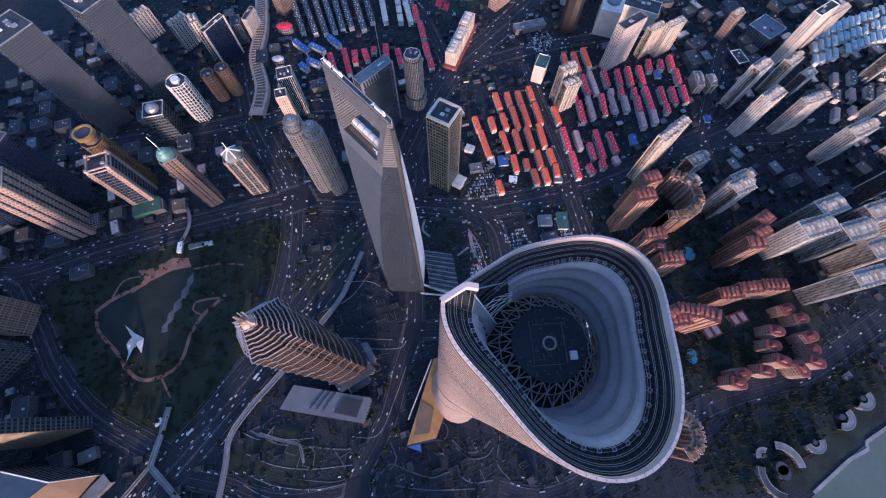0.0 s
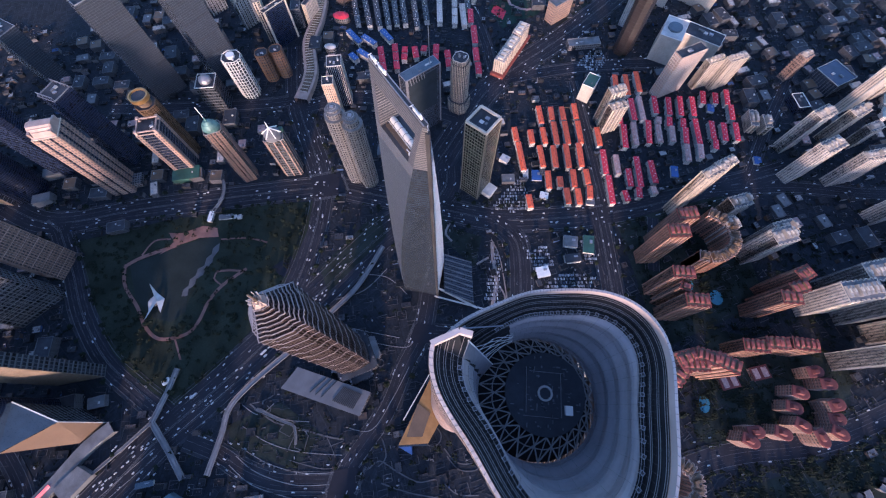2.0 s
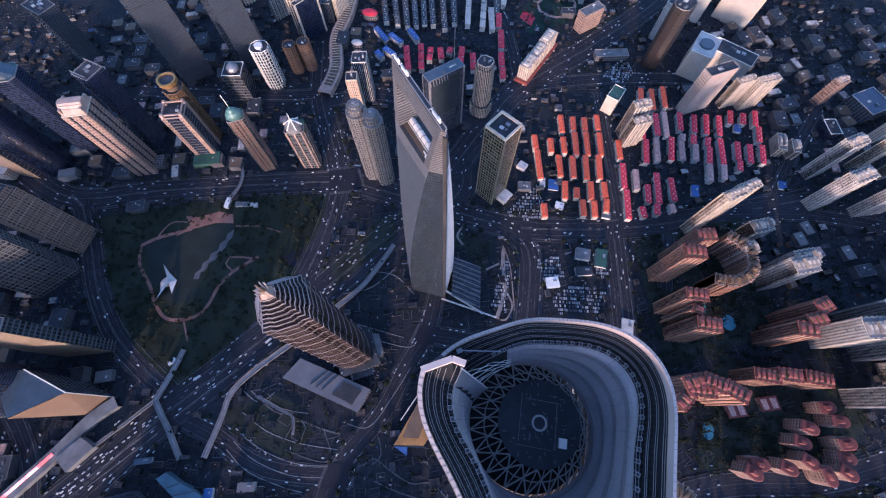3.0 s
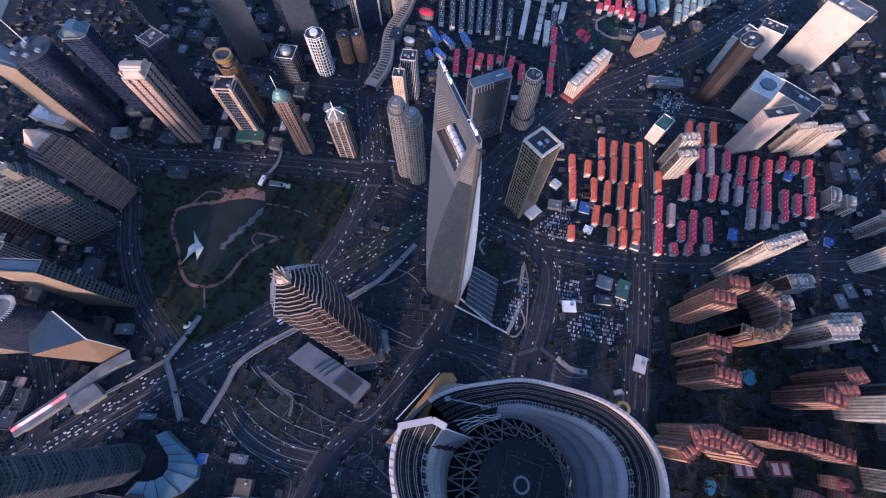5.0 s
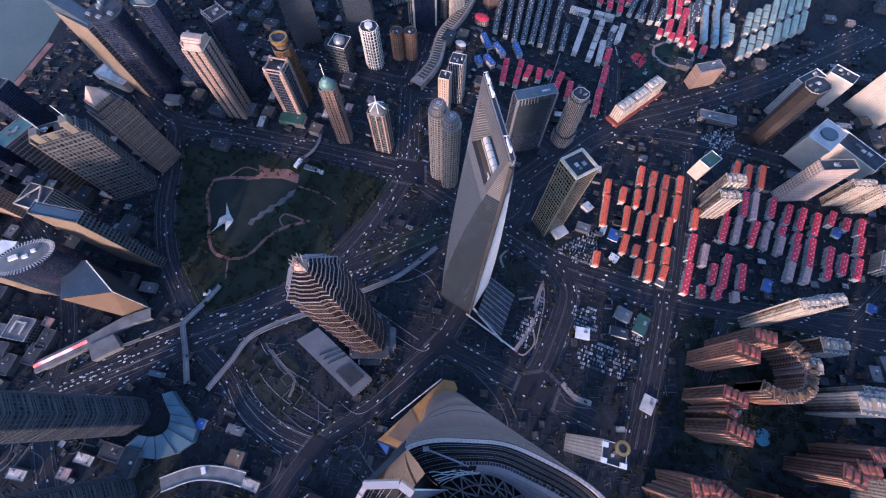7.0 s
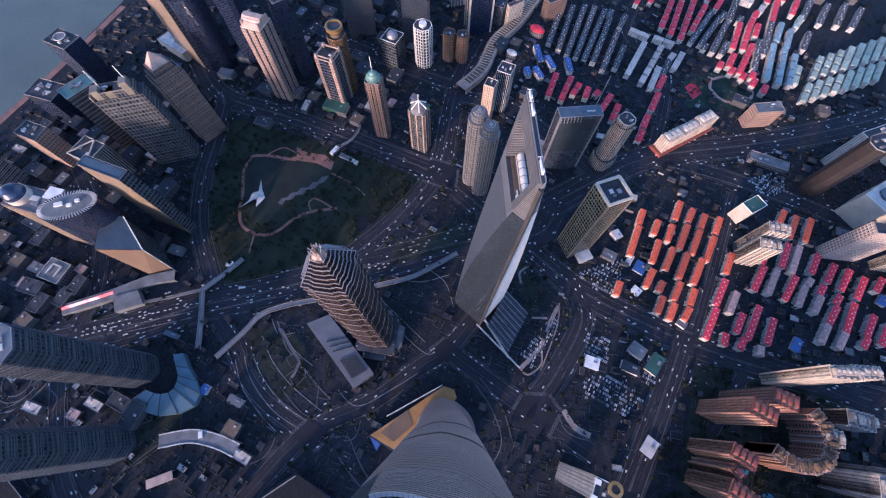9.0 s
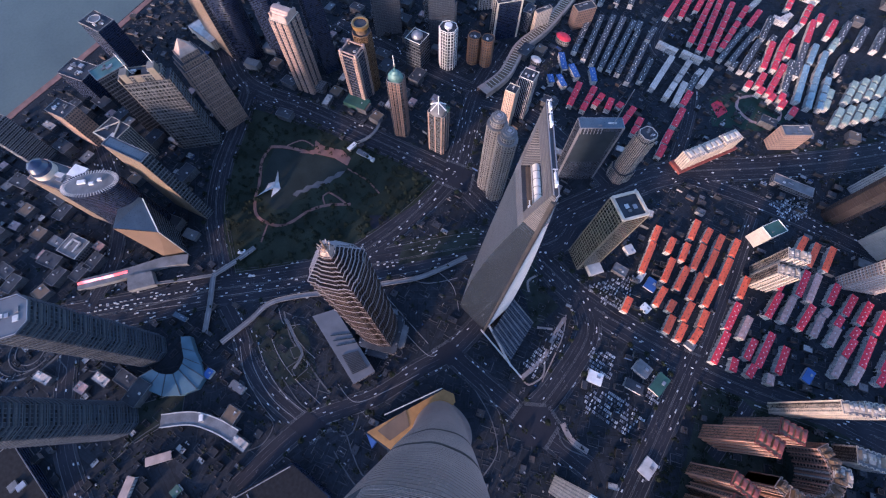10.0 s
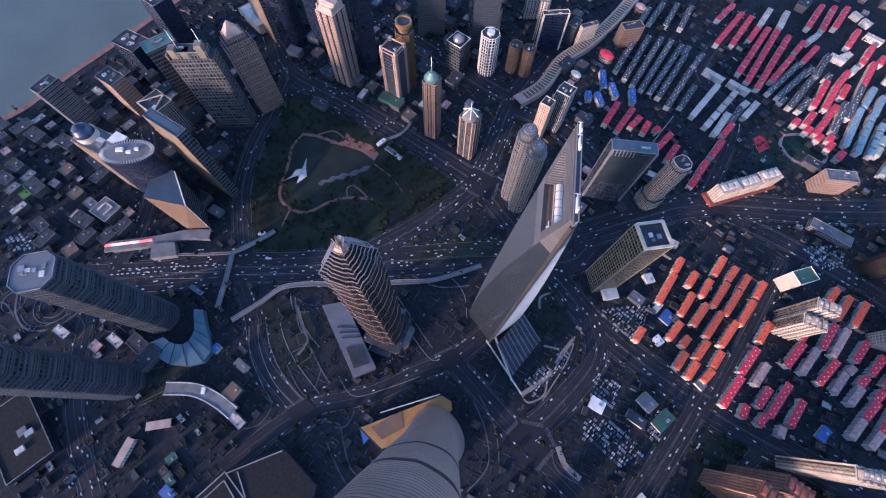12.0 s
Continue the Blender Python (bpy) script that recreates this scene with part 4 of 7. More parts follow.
part("spire", sp, M["brownroof"], jin, "dark stepped spire")
for i in range(8):
    a = i * math.pi / 4
    for r0, r1, z0, z1 in ((6.5, 8.0, 378, 386), (3.2, 5.6, 384, 394)):
        k_ = Build()
        k_.beam((r0 * math.cos(a), r0 * math.sin(a), z0), (r1 * math.cos(a), r1 * math.sin(a), z1), 0.34)
        part("spike", k_, M["eave"], jin)

foot = thing("podium", "low grey stepped entrance block round the bronze tower", "podium", -167, 28, 0, 37)
for x_, y_, w_, d_, h_, mt_ in ((0, 0, 66, 66, 20, "dark"), (0, 36, 34, 16, 13, "grey"), (36, 0, 14, 40, 13, "grey"), (0, -36, 40, 14, 10, "dark"), (-37, 4, 12, 34, 10, "grey")):
    b = Build()
    b.prism([(x_ + a_, y_ + c_) for a_, c_ in rect(w_, d_, 5)], 0, h_)
    part("wing", b, F["grey"], foot)
    b = Build()
    b.prism([(x_ + a_, y_ + c_) for a_, c_ in rect(w_ + 0.8, d_ + 0.8, 5)], h_, h_ + 0.8)
    part("roof", b, M[mt_], foot)
    for k_ in range(6):
        b = Build()
        b.box(x_ + w_ * (0.46 if k_ % 2 else -0.46), y_ + d_ * (-0.4 + 0.16 * k_), h_ + 0.8, 2.5, 2.0 + k_ % 3, 1.6)
        part("roof_unit", b, M["offgrey" if k_ % 2 else "steel"], foot)
podj = thing("podium", "long low pavilion with a grey louvred roof", "podium")
b = Build()
b.prism([(-266, -47), (-252, -13), (-122, -23), (-129, -59)], 0, 18)
part("body", b, F["grey"], podj)
b = Build()
b.prism([(-267, -49), (-252, -11), (-121, -21), (-128, -60)], 18, 19.5)
part("roof", b, M["offgrey"], podj, "pale grey sheet roof")
b = Build()
for i in range(13):
    k = i / 12
    p_, q_ = Vector((-177, -48, 20.2)).lerp(Vector((-142, -52, 20.2)), k), Vector((-166, -23, 20.2)).lerp(Vector((-135, -27, 20.2)), k)
    b.beam(p_, q_, 0.9)
part("louvre_field", b, M["darksteel"], podj, "dark roof louvres")
for k in (0.0, 0.35, 0.7):
    b = Build()
    p_, q_ = Vector((-218, -44, 20)).lerp(Vector((-188, -47, 20)), k), Vector((-198, -14, 20)).lerp(Vector((-173, -18, 20)), k)
    b.beam(p_, q_, 0.8)
    part("skylight", b, M["glass"], podj)


# ---- towers of the business quarter ----
def offset_poly(poly, x, y, rot):
    c, s = math.cos(radians(rot)), math.sin(radians(rot))
    return [(x + c * a - s * b, y + s * a + c * b) for a, b in poly]


def ribbed(w, d, bay=8.0, deep=2.2):
    """A rectangle whose long sides step in and out in bays."""
    n = max(1, int(w / bay))
    pts, a, b = [], w / 2, d / 2
    for side in (-1, 1):
        row = []
        for i in range(n):
            x0, x1 = -a + w * i / n, -a + w * (i + 1) / n
            k = (x1 - x0) * 0.28
            row += [(x0, b), (x0 + k, b), (x0 + k, b - deep), (x1 - k, b - deep), (x1 - k, b), (x1, b)]
        row = [p for i, p in enumerate(row) if i == 0 or p != row[i - 1]]
        pts += [(x, -y) for x, y in row] if side < 0 else list(reversed(row))
    return pts


def roof_kit(root, w, d, h, rng, n=4, material=None, parapet=1.6, poly=None):
    """A dark roof, a parapet and plant boxes."""
    poly = poly or rect(w, d)
    b = Build()
    inner = grown(poly, -0.7)
    for i in range(len(poly)):
        p, q, r, s = poly[i], poly[(i + 1) % len(poly)], inner[(i + 1) % len(poly)], inner[i]
        b.face([(*p, h), (*q, h), (*q, h + parapet), (*p, h + parapet)])
        b.face([(*p, h + parapet), (*q, h + parapet), (*r, h + parapet), (*s, h + parapet)])
        b.face([(*r, h + parapet), (*s, h + parapet), (*s, h), (*r, h)])
    part("parapet", b, material or M["concrete"], root)
    for i in range(n):
        p = Build()
        bw, bd = rng.uniform(0.06, 0.17) * w, rng.uniform(0.08, 0.2) * d
        p.box(rng.uniform(-0.28, 0.28) * w, rng.uniform(-0.26, 0.26) * d, h, bw, bd, rng.uniform(1.2, 3.2))
        part("plant_box", p, (M["grey"], M["offwhite"], M["steel"])[i % 3], root)


def tower(name, label, x, y, w, d, rot, h, skin, roof="dark", chamfer=0.0, tiers=None, fins=None, bands=None, stripes=None, kit=4, rim=None, poly=None, group="", category="tower"):
    """A tower of one or more tiers, with fins, floor bands or broad piers standing proud of its walls."""
    rng = random.Random(int(abs(x) * 7 + abs(y) * 13 + h))
    root = thing(name, label, category, x, y, 0, rot, group)
    tiers = tiers or [(1.0, 0, h)]
    for k, (sc, z0, z1) in enumerate(tiers):
        p = [(a * sc, b_ * sc) for a, b_ in (poly or rect(w, d, chamfer))]
        b = Build()
        b.loft([(*q, z0) for q in p], [(*q, z1) for q in p])
        part("body" if len(tiers) == 1 else "tier", b, skin, root)
        t = Build()
        t.cap([(*q, z1) for q in p])
        part("roof", t, M[roof], root)
        if fins:
            pitch, size, material = fins
            f = Build()
            for q, r in zip(p, p[1:] + p[:1]):
                L = math.dist(q, r)
                m = max(1, round(L / pitch))
                for i in range(m + 1):
                    fx, fy = q[0] + (r[0] - q[0]) * i / m, q[1] + (r[1] - q[1]) * i / m
                    f.beam((fx, fy, z0), (fx, fy, z1 + 0.6), size)
            tagged(part("fin_screen", f, material, root), kind="stuff")
        if bands:
            pitch, size, material = bands
            f = Build()
            g_ = grown(p, 0.15)
            z = z0 + pitch
            while z < z1 + 0.1:
                for q, r in zip(g_, g_[1:] + g_[:1]):
                    f.beam((*q, z), (*r, z), size)
                z += pitch
            tagged(part("floor_grid", f, material, root), kind="stuff")
        if stripes:
            fracs, material = stripes
            for q, r in zip(p, p[1:] + p[:1]):
                L = math.dist(q, r)
                if L < 12:
                    continue
                nx, ny = (r[1] - q[1]) / L, -(r[0] - q[0]) / L
                for f0, f1 in fracs:
                    s = Build()
                    a_ = (q[0] + (r[0] - q[0]) * f0, q[1] + (r[1] - q[1]) * f0)
                    c_ = (q[0] + (r[0] - q[0]) * f1, q[1] + (r[1] - q[1]) * f1)
                    s.prism([(a_[0] + nx * 0.9, a_[1] + ny * 0.9), (c_[0] + nx * 0.9, c_[1] + ny * 0.9), (c_[0] - nx * 0.2, c_[1] - ny * 0.2), (a_[0] - nx * 0.2, a_[1] - ny * 0.2)], z0, z1)
                    part("pier", s, material, root)
    sc, z0, z1 = tiers[-1]
    roof_kit(root, w * sc, d * sc, z1, rng, kit, rim, poly=[(a * sc, b_ * sc) for a, b_ in (poly or rect(w, d, chamfer))])
    return root


STEELF = (3.6, 0.22, M["steel"])

# pale striped tower with a barrel-vaulted crown
t = tower("office_tower", "pale pink stone tower with dark window stripes and vaulted crown", -738, 249, 41, 40, 26, 176, F["navy"], stripes=(((0.0, 0.24), (0.37, 0.63), (0.76, 1.0)), F["pink"]), bands=(8.8, 0.35, M["tan"]), kit=0, rim=M["cream"])
for k, (sc, z0, z1) in enumerate(((0.92, 176, 181), (0.80, 181, 186), (0.62, 186, 190), (0.42, 190, 192.5))):
    b = Build()
    b.prism(rect(41 * 0.95, 40 * sc, 2), z0, z1, top=rect(41 * 0.95, 40 * (sc - 0.12), 2))
    part("vault", b, M["pink_stone"], t, "pale vaulted crown")
for sx in (-1, 1):
    b = Build()
    b.box(sx * 17, 0, 176, 4, 34, 12)
    part("gable", b, M["pink_stone"], t)
b = Build()
b.box(26, 3, 0, 24, 26, 14)
part("annex", b, F["grey"], t)

t = tower("office_tower", "pink stone tower with dark glass centre and open crown", -636, 325, 40, 38, 24, 122, F["navy"], stripes=(((0.0, 0.2), (0.8, 1.0)), F["pink"]), bands=(7.6, 0.35, M["tan"]), kit=2, rim=M["pink_stone"])
for a, b_ in ((-1, -1), (1, -1), (1, 1), (-1, 1)):
    c = Build()
    c.box(a * 17, b_ * 16, 122, 5, 5, 9)
    part("corner_pier", c, M["pink_stone"], t)
c = Build()
for p_, q_ in (((-17, -16, 128), (17, -16, 128)), ((17, -16, 128), (17, 16, 128)), ((17, 16, 128), (-17, 16, 128)), ((-17, 16, 128), (-17, -16, 128))):
    c.beam(p_, q_, 1.1)
part("crown_frame", c, M["pink_stone"], t)
c = Build()
c.box(4, -30, 0, 54, 30, 14)
part("podium", c, M["green_sheet"], t, "low podium with a green roof")

t = tower("office_tower", "gold-clad octagonal tower topped by a ring", -646, 360, 36, 36, 24, 142, F["gold"], chamfer=10, fins=(5.0, 0.3, M["brownroof"]), kit=0, rim=M["brownroof"])
for r0, r1, z0, z1 in ((12, 12, 142, 152), (15, 17, 152, 155), (17, 17, 155, 160)):
    b = Build()
    b.prism(ring(r0, 40), z0, z1, top=ring(r1, 40))
    part("drum", b, M["brownroof"] if z1 < 158 else M["gold"], t)
b = Build()
for i in range(40):
    a0, a1 = 2 * math.pi * i / 40, 2 * math.pi * (i + 1) / 40
    b.beam((15.5 * math.cos(a0), 15.5 * math.sin(a0), 161), (15.5 * math.cos(a1), 15.5 * math.sin(a1), 161), 1.5)
part("ring", b, M["gold"], t, "gold ring on the roof")
b = Build()
b.prism(ring(12.5, 32), 160.1, 160.6)
part("ring_floor", b, M["dark"], t)

t = tower("office_tower", "rose-fronted tower with a verdigris crown and spire", -496, 331, 30, 27, 36, 150, F["dusk"], stripes=(((0.04, 0.3), (0.4, 0.6), (0.7, 0.96)), F["rosedark"]), kit=0, chamfer=3)
for r0, r1, z0, z1 in ((15, 14, 150, 157), (14, 10, 157, 163), (9, 5, 163, 168), (2, 0.6, 168, 176)):
    b = Build()
    b.prism([(x_, y_ * 0.85) for x_, y_ in ring(r0, 20)], z0, z1, top=[(x_, y_ * 0.85) for x_, y_ in ring(r1, 20)])
    part("crown", b, M["verdigris"], t, "verdigris green crown")
b = Build()
b.beam((0, 0, 170), (0, 0, 200), 0.45)
part("spire", b, M["white"], t)

t = tower("hotel_tower", "dark tower in pale stone frames under a star-ribbed dome", -411, 364, 36, 26, 20, 112, F["dusk"], stripes=(((0.0, 0.07), (0.46, 0.54), (0.93, 1.0)), F["pink"]), bands=(7.8, 0.3, M["tan"]), kit=0, chamfer=3)
for r0, r1, z0, z1 in ((16, 15, 112, 120), (15, 12.5, 120, 124), (12.5, 8, 124, 128), (8, 3, 128, 131)):
    b = Build()
    b.prism(ring(r0, 24), z0, z1, top=ring(r1, 24))
    part("dome", b, M["grey"], t, "grey ribbed dome")
b = Build()
for i in range(6):
    a = i * math.pi / 3
    b.beam((17 * math.cos(a), 17 * math.sin(a), 121), (0, 0, 134), 0.8)
b.beam((0, 0, 131), (0, 0, 150), 0.5)
part("star_ribs", b, M["white"], t)
for s in (-1, 1):
    b = Build()
    b.box(s * 15, 9, 112, 7, 7, 9)
    part("corner_house", b, M["green_sheet"] if s > 0 else M["pink_stone"], t)

t = tower("residential_tower", "dark tower caged in a white frame with a round white roof", -584, 540, 38, 36, 18, 100, F["dusk"], chamfer=10, fins=(6.5, 0.75, M["white"]), bands=(8.0, 0.5, M["white"]), kit=2, rim=M["white"])
b = Build()
b.prism(ring(8.5, 32), 100, 106)
part("drum", b, M["white"], t, "white rooftop drum")

for dx, dy in ((-13, -9), (13, 9)):
    t = tower("residential_tower", "octagonal tower of copper-brown panels", -541 + dx, 603 + dy, 27, 27, 20, 70, F["brown"], chamfer=7, fins=(5.5, 0.35, M["copper_dark"]), bands=(10, 0.3, M["copper_dark"]), kit=3, rim=M["copper_dark"], group="copper-brown twin towers")

t = tower("office_tower", "tall navy glass tower with an open roof frame", -760, 318, 37, 37, -8, 186, F["navy"], kit=3, rim=M["steel"])
for s in (-1, 1):
    b = Build()
    for k in range(5):
        b.beam((-17 + 8.5 * k, s * 16, 186), (-17 + 8.5 * k, s * 16, 193), 0.35)
    b.beam((-18, s * 16, 193), (18, s * 16, 193), 0.5)
    part("roof_frame", b, M["steel"], t)

t = tower("office_tower", "brown stone tower stepping up to a pyramid roof", -766, 62, 40, 54, 4, 172, F["brown"], tiers=[(1.0, 0, 160), (0.86, 160, 172), (0.66, 172, 182)], fins=(4.2, 0.3, M["pink_stone"]), bands=(16, 0.35, M["pink_stone"]), kit=0, rim=M["pink_stone"])
b = Build()
b.prism(rect(26, 32), 182, 206, top=rect(1.0, 1.2))
part("pyramid", b, M["pink_stone"], t, "stone pyramid roof")

t = tower("office_tower", "grey ribbed slab tower with a strip for its sunlit edge", -755, -18, 78, 28, 60, 184, F["dusk"], fins=(6.5, 0.5, M["grey"]), bands=(11.4, 0.35, M["grey"]), tiers=[(1.0, 0, 178), (0.8, 178, 190)], kit=4, rim=M["tan"])
for xx, hh in ((-28, 197), (-8, 190), (22, 204)):
    b = Build()
    b.box(xx, -4, 178, 12, 16, hh - 178)
    part("crest", b, M["tan"], t)
for xx in (-20, 25):
    b = Build()
    b.beam((xx, 0, 190), (xx, 0, 228), 0.4)
    part("mast", b, M["white"], t)
# added strip: the corner's sunlight is built as a paler part
b = Build()
b.box(-40, -6, 0, 2.5, 14, 188)
part("edge_pier", b, M["tan"], t, "tan strip added for the sunlit corner")

tower("office_tower", "green glass tower with a sunken roof", -866, -68, 34, 58, 6, 148, F["dusk"], roof="verdigris", kit=4, rim=M["steel"])
t = tower("office_tower", "thin slab tower, front coloured as sunlit, dark ends", -615, -108, 80, 19, 24, 190, F["dusk"], kit=0, rim=M["steel"], bands=(8, 0.2, M["darksteel"]))
# warm sunlight on the long front is coloured in
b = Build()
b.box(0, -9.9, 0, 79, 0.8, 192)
part("front", b, F["sunlit_tan"], t, "front with low sun put into its tan")
b = Build()
b.prism(rect(76, 15), 190, 191, top=rect(74, 13))
part("glass_roof", b, M["blue_glass_roof"], t, "blue glass roof")
t = tower("office_block", "pale-framed block with a truss-fronted roof", -803, -135, 50, 46, 20, 84, F["grey"], kit=3, fins=(4.5, 0.4, M["cream"]), rim=M["cream"])
b = Build()
for p_, q_ in (((-24, -23, 86), (0, 22, 86)), ((24, -23, 86), (0, 22, 86)), ((-24, -23, 86), (24, -23, 86))):
    b.beam(p_, q_, 0.9)
part("roof_truss", b, M["cream"], t)
t = tower("office_block", "weathered pinkish block with cluttered roof", -914, -190, 50, 34, 24, 88, F["pink"], kit=8)
tower("office_block", "dark riverside block with plant on the roof", -1031, -131, 66, 48, 28, 66, F["navy"], kit=8)
t = tower("office_tower", "dark tower by the river with a round helipad", -1000, -34, 56, 40, 20, 150, F["navy"], kit=5)
b = Build()
b.prism(ring(11, 28), 154, 155.2, bottom=True)
part("helipad", b, M["grey"], t, "round grey helipad")
b = Build()
for p_, q_ in zip(ring(11, 28), ring(11, 28)[1:] + ring(11, 28)[:1]):
    b.beam((*p_, 155.6), (*q_, 155.6), 0.5)
part("helipad_edge", b, M["offwhite"], t)
b = Build()
b.prism(ring(5, 16), 150, 154)
part("helipad_stem", b, M["darksteel"], t)
t = tower("apartment_tower", "ribbed grey riverside tower with balconies", -927, -294, 26, 46, 28, 112, F["dusk"], bands=(4, 0.45, M["concrete"]), kit=5)

# cream office tower with a square open roof
t = tower("office_tower", "olive glass tower in cream frames with square open roof", -33.5, 410, 42, 42, -25, 200, F["olive"], stripes=(((0.0, 0.04), (0.96, 1.0)), M["tan"]), fins=(5.2, 0.16, M["olive_fin"]), bands=(16.0, 0.3, M["olive_fin"]), kit=3, rim=M["cream"])
b = Build()
for p_, q_ in zip(rect(39, 39), rect(39, 39)[1:] + rect(39, 39)[:1]):
    b.beam((*p_, 203), (*q_, 203), 1.8)
part("roof_rim", b, M["cream"], t, "broad cream roof rim")
b = Build()
b.box(30, 8, 0, 22, 26, 12)
part("annex", b, M["offwhite"], t)

# twin-drum grey tower, slim tower behind it
for dx, dy, hh in ((-277, 379, 203), (-247, 375, 196)):
    t = thing("office_tower", "grey round-cornered tower with drum roof", "tower", dx, dy, 0, 10, "grey twin drum towers")
    for r0, z0, z1 in ((17, 0, hh - 18), (13, hh - 18, hh - 5), (10, hh - 5, hh)):
        b = Build()
        b.prism(ring(r0, 28), z0, z1)
        part("tier", b, F["grey"], t)
        e = Build()
        e.prism(ring(r0 + 0.6, 28), z1 - 0.5, z1 + 0.5, bottom=True)
        part("cornice", e, M["grey"], t)
    f = Build()
    for p_ in ring(17.2, 14):
        f.beam((*p_, 0), (*p_, hh - 18), 0.35)
    tagged(part("fin_screen", f, M["grey"], t), kind="stuff")
    b = Build()
    for k in range(12):
        a = 2 * math.pi * k / 12
        b.beam((7 * math.cos(a), 7 * math.sin(a), hh), (7 * math.cos(a + 0.52), 7 * math.sin(a + 0.52), hh + 3), 0.3)
    b.box(0, 0, hh, 6, 5, 3)
    tagged(part("roof_gear", b, M["steel"], t), kind="stuff")
t = tower("residential_tower", "slender pale tower with a dark slotted side", -359, 513, 22, 22, 20, 112, F["pink"], fins=(4, 0.4, M["cream"]), kit=2, rim=M["cream"])
t = tower("residential_tower", "dark ribbed tower with a white roof frame", -365, 567, 30, 30, 20, 110, F["navy"], fins=(4, 0.4, M["offwhite"]), kit=5, rim=M["offwhite"])

# dark slab with pale blue roof
t = tower("office_tower", "dark glass slab under a pale blue roof", -174, 537, 23, 78, -40, 158, F["blueglass"], kit=2, rim=M["steel"], stripes=(((0.0, 0.04), (0.96, 1.0)), M["steel"]))
b = Build()
b.prism(rect(22, 76), 158.2, 159.5)
part("glass_roof", b, M["blue_glass_roof"], t)
b = Build()
b.box(11.9, -2, 62, 0.9, 62, 88)
part("glass_front", b, M["glass"], t, "dark recessed glass front")
for k in range(7):
    b = Build()
    b.beam((11.5, -36 + 6 * k, 160), (15, -36 + 6 * k, 148), 0.5)
    part("roof_bracket", b, M["steel"], t)
b = Build()
b.beam((4, 20, 158), (4, 20, 240), 0.5)
part("mast", b, M["steel"], t, "tall thin roof mast")
t = tower("office_tower", "grey stone tower with stepped podium and pale fins", -111, 608, 34, 34, -14, 134, F["grey"], chamfer=8, tiers=[(1.25, 0, 30), (1.0, 30, 126), (0.85, 126, 134)], fins=(3.8, 0.35, M["cream"]), kit=4, rim=M["offwhite"])
tower("hotel_tower", "pink stone tower with gabled crown", -666, 610, 34, 28, 20, 92, F["pink"], tiers=[(1.0, 0, 82), (0.7, 82, 92)], fins=(4, 0.3, M["pink_stone"]), kit=3, rim=M["pink_stone"])
t = tower("office_block", "dark block with a white cornice and grey dome", -636, 492, 40, 40, 18, 70, F["dusk"], kit=0, rim=M["white"])
for r0, r1, z0, z1 in ((13, 13, 70, 74), (13, 11, 74, 78), (11, 6, 78, 82), (6, 1, 82, 84)):
    b = Build()
    b.prism(ring(r0, 24), z0, z1, top=ring(r1, 24))
    part("dome", b, M["steel"], t)
t = tower("residential_tower", "thin slab tower with a white end wall", -565, 711, 62, 14, 62, 95, F["navy"], stripes=(((0.0, 0.06), (0.94, 1.0)), M["cream"]), kit=3, rim=M["cream"])
tower("office_block", "blue-grey glass block with steel fins", -554, 778, 22, 34, 20, 50, F["blueglass"], fins=STEELF, kit=3)
tower("apartment_block", "narrow cream apartment slab with flat roof", -527, 799, 12, 44, -12, 54, F["cream"], kit=2)
tower("apartment_tower", "brown ribbed apartment block with flat roof", -472, 890, 26, 52, -20, 50, F["brown"], kit=3)

# tall dark glass towers at the far side
for p_, w, d, rot, hh, lab in (((-783, 510), 62, 66, -28, 232, "huge slate-blue glass tower with dark floor joints"), ((-670, 585), 60, 60, -28, 238, "huge slate-blue glass tower with faint floor lines"), ((-1060, 480), 60, 40, -15, 130, "grey glass tower with gridded front")):
    tower("office_tower", lab, *p_, w, d, rot, hh, F["bigglass"], bands=(38, 0.3, M["darksteel"]), kit=6, rim=M["steel"])
t = tower("office_tower", "sail-topped glass tower with one sunlit-coloured face", -985, 165, 96, 30, 6, 172, F["blueglass"], kit=0, bands=(8, 0.25, M["steel"]))
b = Build()
b.loft([(*q, 172) for q in rect(96, 30)], [(-48, -15, 205), (40, -8, 176), (40, 8, 176), (-48, 15, 205)])
b.cap([(-48, -15, 205), (40, -8, 176), (40, 8, 176), (-48, 15, 205)])
part("sail", b, M["blue_glass_roof"], t)
# the lit face gets its evening tone from the wall colour
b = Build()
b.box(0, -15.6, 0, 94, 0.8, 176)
part("front", b, F["sunlit_tan"], t, "front with evening sun in its colour")
t = thing("office_tower", "dark navy glass tower on a round base", "tower", -925, 196, 0, 10)
b = Build()
b.prism(ring(34, 36), 0, 190)
part("body", b, F["navy"], t)
b = Build()
b.prism(ring(33, 36), 190, 191)
part("roof", b, M["dark"], t)
rng = random.Random(3)
for i in range(6):
    b = Build()
    b.box(rng.uniform(-20, 20), rng.uniform(-20, 20), 191, rng.uniform(4, 12), rng.uniform(4, 10), rng.uniform(2, 5))
    part("plant_box", b, M["steel"], t)
b = Build()
b.beam((-12, 8, 191), (-12, 8, 255), 0.5)
part("mast", b, M["white"], t)
for dx, dy in ((46, -26), (40, 36)):
    b = Build()
    b.box(dx, dy, 0, 34, 20, 16, 20)
    part("podium", b, M["grey"], t)
t = tower("office_tower", "dark blue glass tower with a teal faceted roof", -880, 262, 48, 44, 30, 196, F["navy"], roof="verdigris", kit=2, rim=M["steel"], chamfer=8)
b = Build()
b.prism(rect(40, 34, 8), 196.2, 208, top=rect(16, 30, 4))
